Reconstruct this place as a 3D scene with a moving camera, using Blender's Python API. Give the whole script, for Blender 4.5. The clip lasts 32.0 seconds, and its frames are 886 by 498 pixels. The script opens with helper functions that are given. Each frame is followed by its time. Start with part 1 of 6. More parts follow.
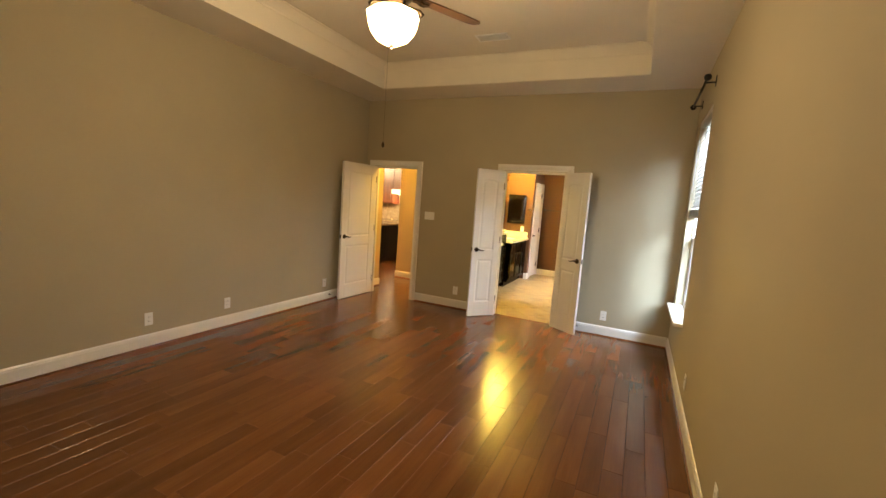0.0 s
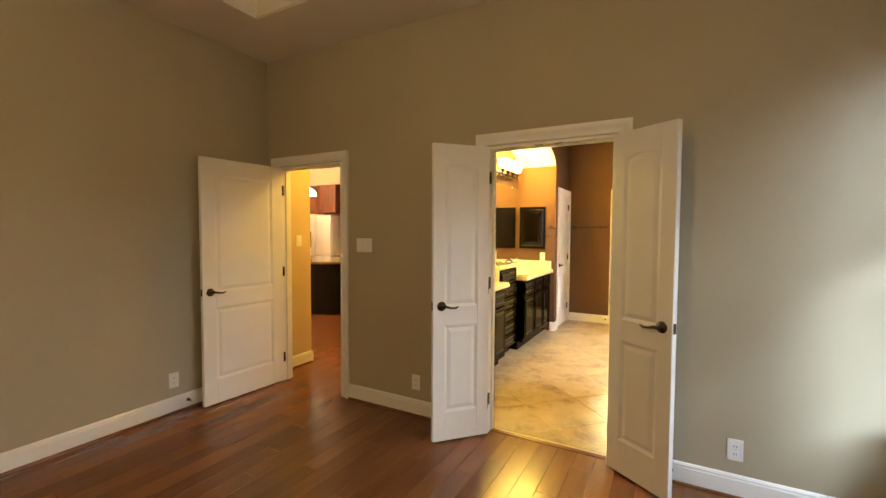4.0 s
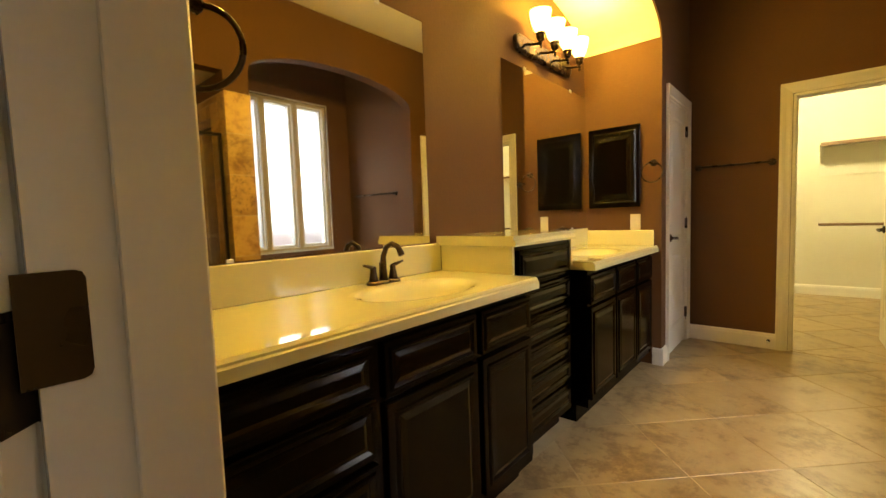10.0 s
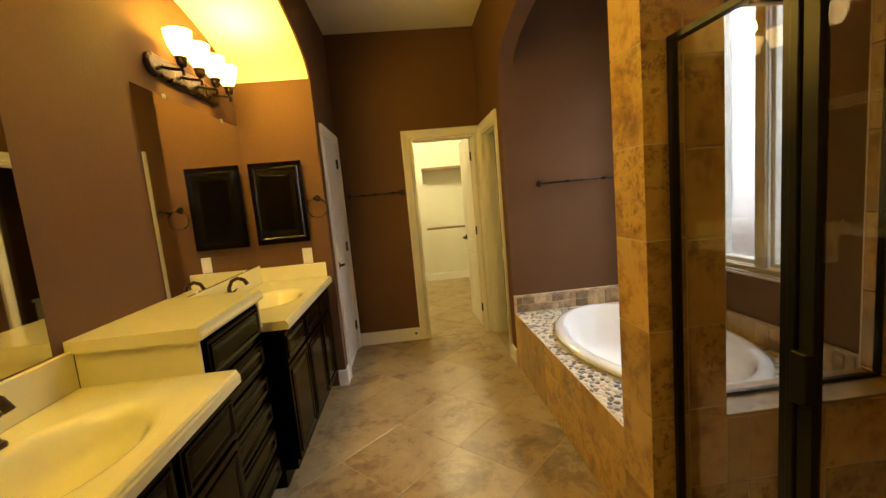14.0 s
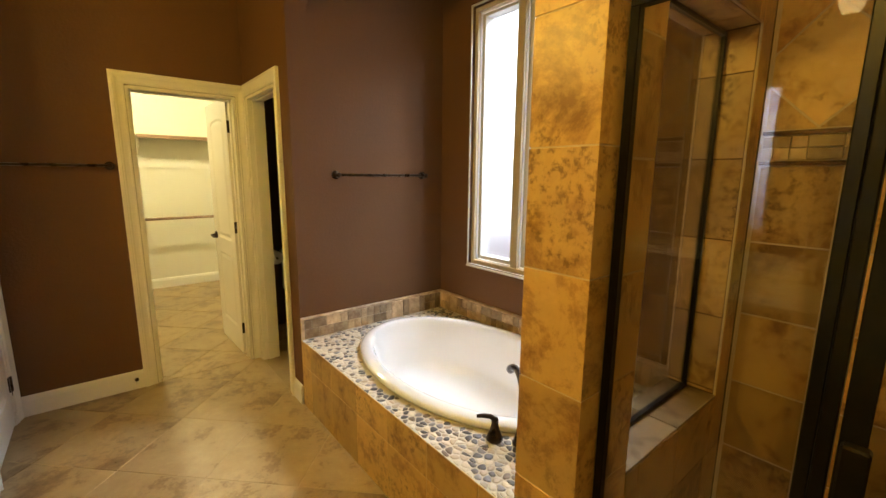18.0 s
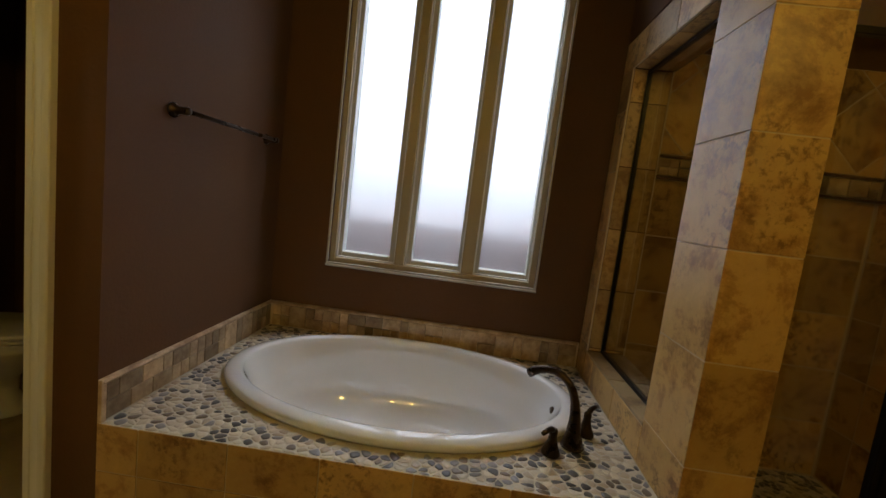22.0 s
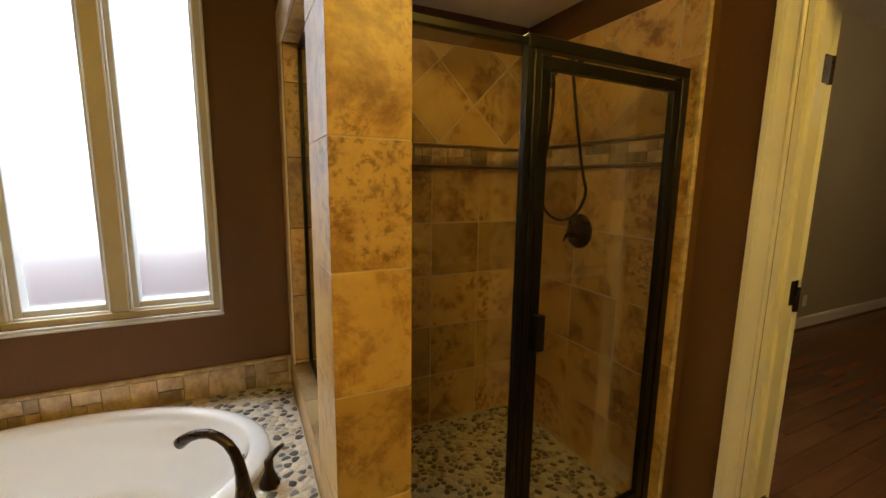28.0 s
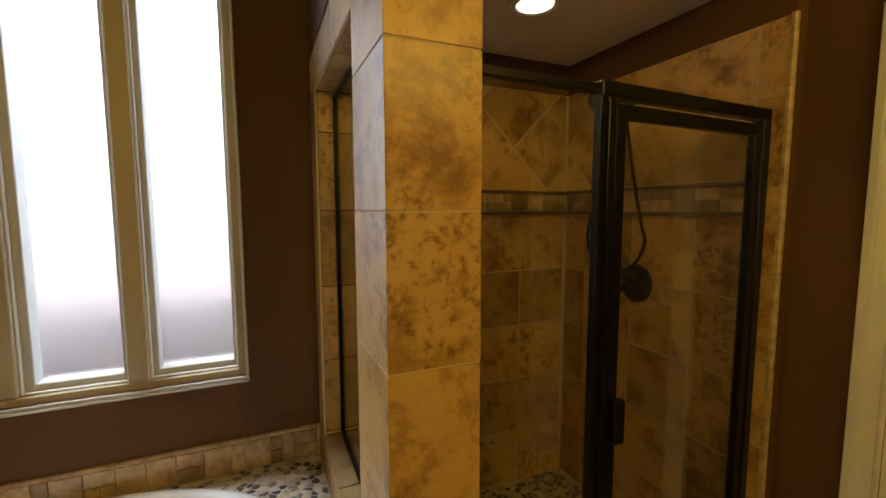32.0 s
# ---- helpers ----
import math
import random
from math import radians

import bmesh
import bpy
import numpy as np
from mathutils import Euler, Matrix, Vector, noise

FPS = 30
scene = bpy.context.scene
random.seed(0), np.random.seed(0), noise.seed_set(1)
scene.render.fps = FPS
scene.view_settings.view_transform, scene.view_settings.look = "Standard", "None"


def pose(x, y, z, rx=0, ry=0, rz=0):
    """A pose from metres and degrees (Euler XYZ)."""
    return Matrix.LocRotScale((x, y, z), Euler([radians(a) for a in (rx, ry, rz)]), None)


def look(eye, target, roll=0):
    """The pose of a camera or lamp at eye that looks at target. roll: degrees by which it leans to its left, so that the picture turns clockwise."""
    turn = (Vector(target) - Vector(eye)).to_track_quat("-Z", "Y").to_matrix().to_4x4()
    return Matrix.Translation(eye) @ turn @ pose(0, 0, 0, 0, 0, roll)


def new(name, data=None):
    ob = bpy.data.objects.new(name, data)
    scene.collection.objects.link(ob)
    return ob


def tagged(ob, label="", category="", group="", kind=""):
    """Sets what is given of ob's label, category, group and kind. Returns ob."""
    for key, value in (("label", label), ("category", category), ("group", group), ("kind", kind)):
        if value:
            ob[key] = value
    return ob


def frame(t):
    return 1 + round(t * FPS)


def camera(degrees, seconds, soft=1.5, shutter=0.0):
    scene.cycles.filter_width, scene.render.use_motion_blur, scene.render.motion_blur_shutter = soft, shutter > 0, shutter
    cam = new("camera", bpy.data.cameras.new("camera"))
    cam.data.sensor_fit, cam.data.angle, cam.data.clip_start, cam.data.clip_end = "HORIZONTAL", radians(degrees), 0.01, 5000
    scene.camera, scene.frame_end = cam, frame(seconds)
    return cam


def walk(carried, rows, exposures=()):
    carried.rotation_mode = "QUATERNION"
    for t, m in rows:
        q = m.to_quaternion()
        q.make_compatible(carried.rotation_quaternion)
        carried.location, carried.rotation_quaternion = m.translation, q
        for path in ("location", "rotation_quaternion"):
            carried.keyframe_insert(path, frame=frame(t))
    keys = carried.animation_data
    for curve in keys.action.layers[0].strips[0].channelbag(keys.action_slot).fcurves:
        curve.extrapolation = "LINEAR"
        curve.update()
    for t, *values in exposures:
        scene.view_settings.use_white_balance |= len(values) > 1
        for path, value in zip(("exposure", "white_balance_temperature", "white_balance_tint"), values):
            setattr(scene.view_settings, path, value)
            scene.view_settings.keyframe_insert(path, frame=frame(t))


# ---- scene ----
cam = camera(93.2, 32.0)
PATH = [
    (0, (0.146, -0.263, 1.581), (-0.688, 1.539, 1.351), 4.2),
    (0.5, (0.075, 0.061, 1.598), (-0.623, 1.916, 1.336), 2.6),
    (1, (0.012, 0.419, 1.535), (-0.767, 2.225, 1.176), 1.7),
    (1.5, (-0.148, 0.714, 1.513), (-0.827, 2.575, 1.237), 4.2),
    (2, (-0.207, 1.055, 1.487), (-0.815, 2.952, 1.306), 1.6),
    (2.5, (-0.283, 1.43, 1.481), (-1.041, 3.27, 1.282), 0.6),
    (3, (-0.367, 1.829, 1.474), (-1.177, 3.649, 1.297), 0.6),
    (3.5, (-0.399, 2.234, 1.447), (-1.318, 4.002, 1.277), -0.2),
    (4, (-0.465, 2.64, 1.459), (-1.431, 4.389, 1.372), 0.3),
    (4.5, (-0.528, 3.055, 1.445), (-1.422, 4.844, 1.382), 0.7),
    (6.5, (-0.898, 4.522, 1.403), (-1.957, 6.212, 1.258), -0.6),
    (7, (-0.987, 4.794, 1.399), (-2.159, 6.405, 1.229), -1.9),
    (7.5, (-1.019, 5.0, 1.38), (-2.347, 6.485, 1.21), -0.8),
    (8, (-1.071, 5.156, 1.343), (-2.388, 6.651, 1.165), -1.8),
    (8.5, (-1.129, 5.27, 1.309), (-2.34, 6.846, 1.085), -2.4),
    (9, (-1.143, 5.332, 1.246), (-2.36, 6.903, 1.017), -1.5),
    (9.5, (-1.151, 5.362, 1.195), (-2.437, 6.884, 1.014), -3.2),
    (10, (-1.174, 5.359, 1.164), (-2.483, 6.865, 1.019), -2.0),
    (10.5, (-1.208, 5.355, 1.152), (-2.44, 6.921, 0.984), -2.0),
    (11, (-1.252, 5.357, 1.15), (-2.51, 6.896, 0.933), -3.7),
    (11.5, (-1.272, 5.36, 1.197), (-2.556, 6.879, 0.987), -4.7),
    (12, (-1.273, 5.367, 1.261), (-2.435, 6.977, 1.027), -4.9),
    (12.5, (-1.266, 5.388, 1.329), (-2.131, 7.172, 1.065), -4.7),
    (13, (-1.275, 5.412, 1.413), (-1.887, 7.294, 1.125), -3.0),
    (13.5, (-1.315, 5.426, 1.459), (-1.543, 7.399, 1.222), -5.1),
    (14, (-1.354, 5.426, 1.45), (-1.204, 7.405, 1.201), -5.2),
    (14.5, (-1.365, 5.425, 1.425), (-0.896, 7.341, 1.093), -3.5),
    (15, (-1.372, 5.426, 1.406), (-0.654, 7.253, 1.026), -1.7),
    (15.5, (-1.375, 5.434, 1.4), (-0.43, 7.153, 1.012), -0.2),
    (17.5, (-1.362, 5.943, 1.478), (-0.209, 7.54, 1.132), 1.4),
    (18, (-1.463, 6.214, 1.484), (-0.216, 7.739, 1.137), 0.5),
    (18.5, (-1.533, 6.498, 1.499), (-0.091, 7.833, 1.126), 1.4),
    (19, (-1.598, 6.753, 1.511), (0.077, 7.8, 1.195), 2.8),
    (19.5, (-1.692, 6.972, 1.479), (0.194, 7.599, 1.251), 3.2),
    (20, (-1.728, 7.148, 1.441), (0.223, 7.522, 1.209), 3.9),
    (20.5, (-1.741, 7.328, 1.397), (0.225, 7.676, 1.29), 3.0),
    (21, (-1.749, 7.489, 1.347), (0.213, 7.86, 1.219), 3.2),
    (21.5, (-1.748, 7.577, 1.299), (0.238, 7.744, 1.127), 6.6),
    (22, (-1.748, 7.634, 1.276), (0.236, 7.747, 1.051), 7.0),
    (22.5, (-1.749, 7.662, 1.263), (0.222, 7.805, 0.958), 5.8),
    (23, (-1.749, 7.673, 1.253), (0.221, 7.775, 0.919), 5.3),
    (23.5, (-1.748, 7.681, 1.248), (0.221, 7.717, 0.901), 4.8),
    (24, (-1.729, 7.635, 1.254), (0.237, 7.639, 0.889), 3.2),
    (24.5, (-1.7, 7.573, 1.257), (0.257, 7.44, 0.867), 3.5),
    (25, (-1.673, 7.52, 1.261), (0.269, 7.278, 0.852), 3.4),
    (25.5, (-1.647, 7.446, 1.263), (0.272, 7.053, 0.858), 3.0),
    (26, (-1.614, 7.359, 1.259), (0.251, 6.78, 0.826), 3.9),
    (26.5, (-1.595, 7.3, 1.267), (0.214, 6.56, 0.84), 3.6),
    (28.5, (-1.549, 7.076, 1.534), (0.244, 6.241, 1.239), -0.1),
    (29, (-1.572, 7.053, 1.596), (0.294, 6.362, 1.395), -2.3),
    (29.5, (-1.576, 7.051, 1.627), (0.313, 6.415, 1.47), -1.9),
    (30, (-1.567, 7.048, 1.624), (0.332, 6.45, 1.442), -2.1),
    (30.5, (-1.554, 7.047, 1.626), (0.34, 6.437, 1.429), -2.4),
    (31, (-1.514, 7.029, 1.615), (0.369, 6.395, 1.386), -2.0),
    (31.5, (-1.434, 7.034, 1.586), (0.43, 6.345, 1.353), -0.1),
    (32, (-1.335, 7.155, 1.559), (0.492, 6.363, 1.371), -0.1),
]
EXPOSURES = [(0, 0.52, 6500, 8), (4.0, 0.33, 6400, 9), (7, -0.60, 7050, 9), (9, -1.02, 7200, 8), (13, -1.33, 7000, 9), (15.5, -1.45, 6700, 10), (18, -1.2, 6400, 10), (20, -2.3, 6250, 10), (23, -3.0, 6150, 10), (26.5, -2.7, 6100, 9), (28.8, -1.24, 6500, 8), (30.5, -1.65, 6500, 8), (32, -2.12, 6400, 9)]
walk(cam, [(t, look(eye, target, roll)) for t, eye, target, roll in PATH], EXPOSURES)

# ---- world, sun, large lights ----
world = bpy.data.worlds.new("sky")
scene.world = world
world.use_nodes = True
wn = world.node_tree.nodes
sky = wn.new("ShaderNodeTexSky")
sky.sky_type, sky.sun_disc = "NISHITA", False
sky.sun_elevation, sky.sun_rotation = radians(22), radians(154)
world.node_tree.links.new(sky.outputs["Color"], wn["Background"].inputs["Color"])
wn["Background"].inputs["Strength"].default_value = 0.15


def lamp(name, kind, m, power, colour, size=0.1, size_y=0.0):
    data = bpy.data.lights.new(name, kind)
    data.energy, data.color = power, colour
    if kind == "AREA":
        data.size = size
        if size_y:
            data.shape, data.size_y = "RECTANGLE", size_y
    elif kind == "SUN":
        data.angle = radians(size)
    else:
        data.shadow_soft_size = size
    ob = new(name, data)
    ob.matrix_world = m
    return ob


WARM = (1.0, 0.66, 0.10)
DAY = (0.86, 0.92, 1.0)
lamp("sun", "SUN", look((6.0, -12.5, 5.6), (0, 0, 0)), 6.0, (0.62, 0.78, 1.0), 19)
SKYGLOW = 23.0
VANITY_W = 66.0
# lamps of the rooms
lamp("fan_light_bulb", "POINT", pose(-1.36, 2.02, 2.40), 56, (1.0, 0.75, 0.45), 0.09)
lamp("closet_light_bulb", "POINT", pose(-1.25, 11.3, 2.7), 330, (1.0, 0.89, 0.47), 0.12)
lamp("shower_downlight_bulb", "SPOT", look((0.07, 6.16, 2.31), (0.07, 6.16, 0)), 17, WARM, 0.05).data.spot_size = radians(125)
# added fill without a fixture, out of view, to brighten the hall walls
lamp("hall_light_bulb", "POINT", pose(-3.05, 6.55, 2.85), 90, WARM, 0.30)
# unseen fill added for the kitchen, away from its pendant and hood lamp
lamp("kitchen_light_bulb", "POINT", pose(-8.5, 7.2, 2.80), 560, (1.0, 0.72, 0.38), 0.15)
# the sky's light for the bedroom window, outside and above, as the sky stands
lamp("bedroom_window_daylight", "AREA", look((1.75, 3.7, 3.0), (0.45, 4.85, 0.85)), 190, (0.62, 0.78, 1.0), 0.9, 0.9)
# the sky's light in the opening of the tub window, outside the frosted panes and above, as the sky stands
lamp("tub_window_daylight", "AREA", look((1.30, 7.82, 3.20), (0.1, 7.82, 0.6)), 460, DAY, 1.14, 0.9)

# ---- materials ----
def mat(name, colour, rough=0.5, metal=0.0, vary=0.08, scale=6.0, fine=60.0, bump=0.05, stretch=(1, 1, 1), dark=None, random_tint=0.0, coat=0.0):
    """A surface with variation at two scales, a fine relief, and a tint that differs from piece to piece."""
    m = bpy.data.materials.new(name)
    m.use_nodes = True
    n, l = m.node_tree.nodes, m.node_tree.links
    b = n["Principled BSDF"]
    tc, mp = n.new("ShaderNodeTexCoord"), n.new("ShaderNodeMapping")
    mp.inputs["Scale"].default_value = stretch
    l.new(tc.outputs["Object"], mp.inputs["Vector"])
    big, small = n.new("ShaderNodeTexNoise"), n.new("ShaderNodeTexNoise")
    big.inputs["Scale"].default_value, big.inputs["Detail"].default_value = scale, 5
    small.inputs["Scale"].default_value, small.inputs["Detail"].default_value = fine, 3
    oi = n.new("ShaderNodeObjectInfo")
    shift = n.new("ShaderNodeVectorMath")
    shift.operation = "MULTIPLY_ADD"
    comb = n.new("ShaderNodeCombineXYZ")
    for k in "XYZ":
        l.new(oi.outputs["Random"], comb.inputs[k])
    l.new(comb.outputs[0], shift.inputs[0])
    shift.inputs[1].default_value = (37, 53, 11) if random_tint else (0, 0, 0)
    l.new(mp.outputs[0], shift.inputs[2])
    l.new(shift.outputs[0], big.inputs["Vector"])
    l.new(shift.outputs[0], small.inputs["Vector"])
    ramp = n.new("ShaderNodeValToRGB")
    d = dark or [c * (1 - 2.2 * vary) for c in colour]
    ramp.color_ramp.elements[0].position, ramp.color_ramp.elements[1].position = 0.32, 0.68
    ramp.color_ramp.elements[0].color = (*d, 1)
    ramp.color_ramp.elements[1].color = (*colour, 1)
    mixf = n.new("ShaderNodeMath")
    mixf.operation = "MULTIPLY_ADD"
    l.new(small.outputs["Fac"], mixf.inputs[0])
    mixf.inputs[1].default_value = 0.35
    sub = n.new("ShaderNodeMath")
    sub.operation = "SUBTRACT"
    l.new(big.outputs["Fac"], sub.inputs[0])
    sub.inputs[1].default_value = 0.175
    l.new(sub.outputs[0], mixf.inputs[2])
    l.new(mixf.outputs[0], ramp.inputs["Fac"])
    out = ramp.outputs["Color"]
    if random_tint:
        hsv = n.new("ShaderNodeHueSaturation")
        mr = n.new("ShaderNodeMapRange")
        mr.inputs["To Min"].default_value, mr.inputs["To Max"].default_value = 1 - random_tint, 1 + random_tint
        l.new(oi.outputs["Random"], mr.inputs["Value"])
        l.new(mr.outputs[0], hsv.inputs["Value"])
        l.new(out, hsv.inputs["Color"])
        out = hsv.outputs["Color"]
    l.new(out, b.inputs["Base Color"])
    b.inputs["Metallic"].default_value = metal
    rr = n.new("ShaderNodeMapRange")
    rr.inputs["To Min"].default_value, rr.inputs["To Max"].default_value = max(0.03, rough * 0.8), min(1, rough * 1.2)
    l.new(big.outputs["Fac"], rr.inputs["Value"])
    l.new(rr.outputs[0], b.inputs["Roughness"])
    b.inputs["Coat Weight"].default_value = coat
    if bump:
        bp = n.new("ShaderNodeBump")
        bp.inputs["Strength"].default_value, bp.inputs["Distance"].default_value = bump, 0.004
        l.new(small.outputs["Fac"], bp.inputs["Height"])
        l.new(bp.outputs[0], b.inputs["Normal"])
    return m


def glow(name, colour, strength):
    m = bpy.data.materials.new(name)
    m.use_nodes = True
    n, l = m.node_tree.nodes, m.node_tree.links
    b = n["Principled BSDF"]
    b.inputs["Base Color"].default_value = (*colour, 1)
    b.inputs["Emission Color"].default_value = (*colour, 1)
    b.inputs["Emission Strength"].default_value = strength
    return m


def pane_glass(name, tint=(1, 1, 1), frosted=False, base=0.05):
    """Thin glass: light passes straight, or scattered where frosted, under a gloss that grows towards the edge of view."""
    m = bpy.data.materials.new(name)
    m.use_nodes = True
    n, l = m.node_tree.nodes, m.node_tree.links
    n.remove(n["Principled BSDF"])
    if frosted:
        r, t, a = n.new("ShaderNodeBsdfRefraction"), n.new("ShaderNodeBsdfTranslucent"), n.new("ShaderNodeMixShader")
        r.inputs["Roughness"].default_value, r.inputs["IOR"].default_value = 0.70, 1.25
        r.inputs["Color"].default_value = t.inputs["Color"].default_value = (*tint, 1)
        a.inputs[0].default_value = 0.10
        l.new(r.outputs[0], a.inputs[1])
        l.new(t.outputs[0], a.inputs[2])
    else:
        a = n.new("ShaderNodeBsdfTransparent")
        a.inputs["Color"].default_value = (*tint, 1)
    g = n.new("ShaderNodeBsdfGlossy")
    g.inputs["Roughness"].default_value = 0.3 if frosted else 0.015
    w, p, k = n.new("ShaderNodeLayerWeight"), n.new("ShaderNodeMath"), n.new("ShaderNodeMath")
    p.operation, k.operation = "POWER", "MULTIPLY_ADD"
    l.new(w.outputs["Facing"], p.inputs[0])
    p.inputs[1].default_value = 4.0
    l.new(p.outputs[0], k.inputs[0])
    k.inputs[1].default_value, k.inputs[2].default_value = 0.85, base
    mx = n.new("ShaderNodeMixShader")
    l.new(k.outputs[0], mx.inputs[0])
    l.new(a.outputs[0], mx.inputs[1])
    l.new(g.outputs[0], mx.inputs[2])
    l.new(mx.outputs[0], n["Material Output"].inputs["Surface"])
    return m


def stone(name, pale, mid, deep, rust, rough=0.3, scale=4.0, rust_mix=0.6, random_tint=0.1):
    """Mottled natural stone: sharp-edged clouds of three tones, clusters of rust-brown flecks, pits, and a drift from tile to tile."""
    m = bpy.data.materials.new(name)
    m.use_nodes = True
    n, l = m.node_tree.nodes, m.node_tree.links
    b = n["Principled BSDF"]
    tc, oi, comb, shift = n.new("ShaderNodeTexCoord"), n.new("ShaderNodeObjectInfo"), n.new("ShaderNodeCombineXYZ"), n.new("ShaderNodeVectorMath")
    for k in "XYZ":
        l.new(oi.outputs["Random"], comb.inputs[k])
    shift.operation = "MULTIPLY_ADD"
    l.new(comb.outputs[0], shift.inputs[0])
    shift.inputs[1].default_value = (37, 53, 11)
    l.new(tc.outputs["Object"], shift.inputs[2])

    def noise(sc, detail, rgh=0.55, distort=0.0):
        t = n.new("ShaderNodeTexNoise")
        t.inputs["Scale"].default_value, t.inputs["Detail"].default_value, t.inputs["Distortion"].default_value, t.inputs["Roughness"].default_value = sc, detail, distort, rgh
        l.new(shift.outputs[0], t.inputs["Vector"])
        return t.outputs["Fac"]

    def span(value, lo, hi, to):
        r = n.new("ShaderNodeMapRange")
        r.inputs["From Min"].default_value, r.inputs["From Max"].default_value, r.inputs["To Max"].default_value = lo, hi, to
        l.new(value, r.inputs["Value"])
        return r.outputs[0]
    cloud, where, fleck, pit = noise(scale, 9, 0.72, 0.25), noise(scale * 0.55, 3), noise(scale * 6.0, 7, 0.72), noise(70, 3)
    ramp = n.new("ShaderNodeValToRGB")
    e = ramp.color_ramp.elements
    e[0].position, e[0].color = 0.34, (*deep, 1)
    e[1].position, e[1].color = 0.63, (*pale, 1)
    for p, c in ((0.445, mid), (0.475, [0.5 * (x + y) for x, y in zip(mid, pale)]), (0.54, [0.35 * x + 0.65 * y for x, y in zip(mid, pale)])):
        k = e.new(p)
        k.color = (*c, 1)
    l.new(cloud, ramp.inputs["Fac"])
    both = n.new("ShaderNodeMath")
    both.operation = "MULTIPLY"
    l.new(span(where, 0.46, 0.60, 1.0), both.inputs[0])
    l.new(span(fleck, 0.50, 0.60, rust_mix), both.inputs[1])
    mx = n.new("ShaderNodeMix")
    mx.data_type = "RGBA"
    l.new(both.outputs[0], mx.inputs["Factor"])
    l.new(ramp.outputs["Color"], mx.inputs["A"])
    mx.inputs["B"].default_value = (*rust, 1)
    hsv, tint = n.new("ShaderNodeHueSaturation"), n.new("ShaderNodeMapRange")
    tint.inputs["To Min"].default_value, tint.inputs["To Max"].default_value = 1 - random_tint, 1 + random_tint
    l.new(oi.outputs["Random"], tint.inputs["Value"])
    l.new(tint.outputs[0], hsv.inputs["Value"])
    l.new(mx.outputs["Result"], hsv.inputs["Color"])
    l.new(hsv.outputs["Color"], b.inputs["Base Color"])
    rr = n.new("ShaderNodeMapRange")
    rr.inputs["To Min"].default_value, rr.inputs["To Max"].default_value = rough * 0.7, rough * 1.3
    l.new(cloud, rr.inputs["Value"])
    l.new(rr.outputs[0], b.inputs["Roughness"])
    bp = n.new("ShaderNodeBump")
    bp.inputs["Strength"].default_value, bp.inputs["Distance"].default_value = 0.06, 0.004
    l.new(pit, bp.inputs["Height"])
    l.new(bp.outputs[0], b.inputs["Normal"])
    return m


TAN = mat("tan_wall_paint", (0.43, 0.368, 0.245), 0.75, vary=0.03, scale=1.5, fine=220, bump=0.12)
BROWN = mat("mocha_wall_paint", (0.122, 0.061, 0.029), 0.68, vary=0.05, scale=1.5, fine=70, bump=0.35)
BROWN.node_tree.nodes["Principled BSDF"].inputs["Specular IOR Level"].default_value = 0.13
CEIL = mat("cream_ceiling_paint", (0.74, 0.68, 0.56), 0.85, vary=0.03, scale=2, fine=180, bump=0.25)
HALLP = mat("warm_beige_wall_paint", (0.55, 0.42, 0.26), 0.75, vary=0.03, scale=1.5, fine=220, bump=0.12)
WHITEP = mat("closet_wall_paint", (0.72, 0.69, 0.58), 0.8, vary=0.02, scale=2, fine=200, bump=0.1)
TRIM = mat("white_trim_paint", (0.80, 0.77, 0.70), 0.35, vary=0.02, scale=3, fine=120, bump=0.03)
DOORW = mat("white_door_paint", (0.78, 0.76, 0.70), 0.38, vary=0.02, scale=3, fine=90, bump=0.04)
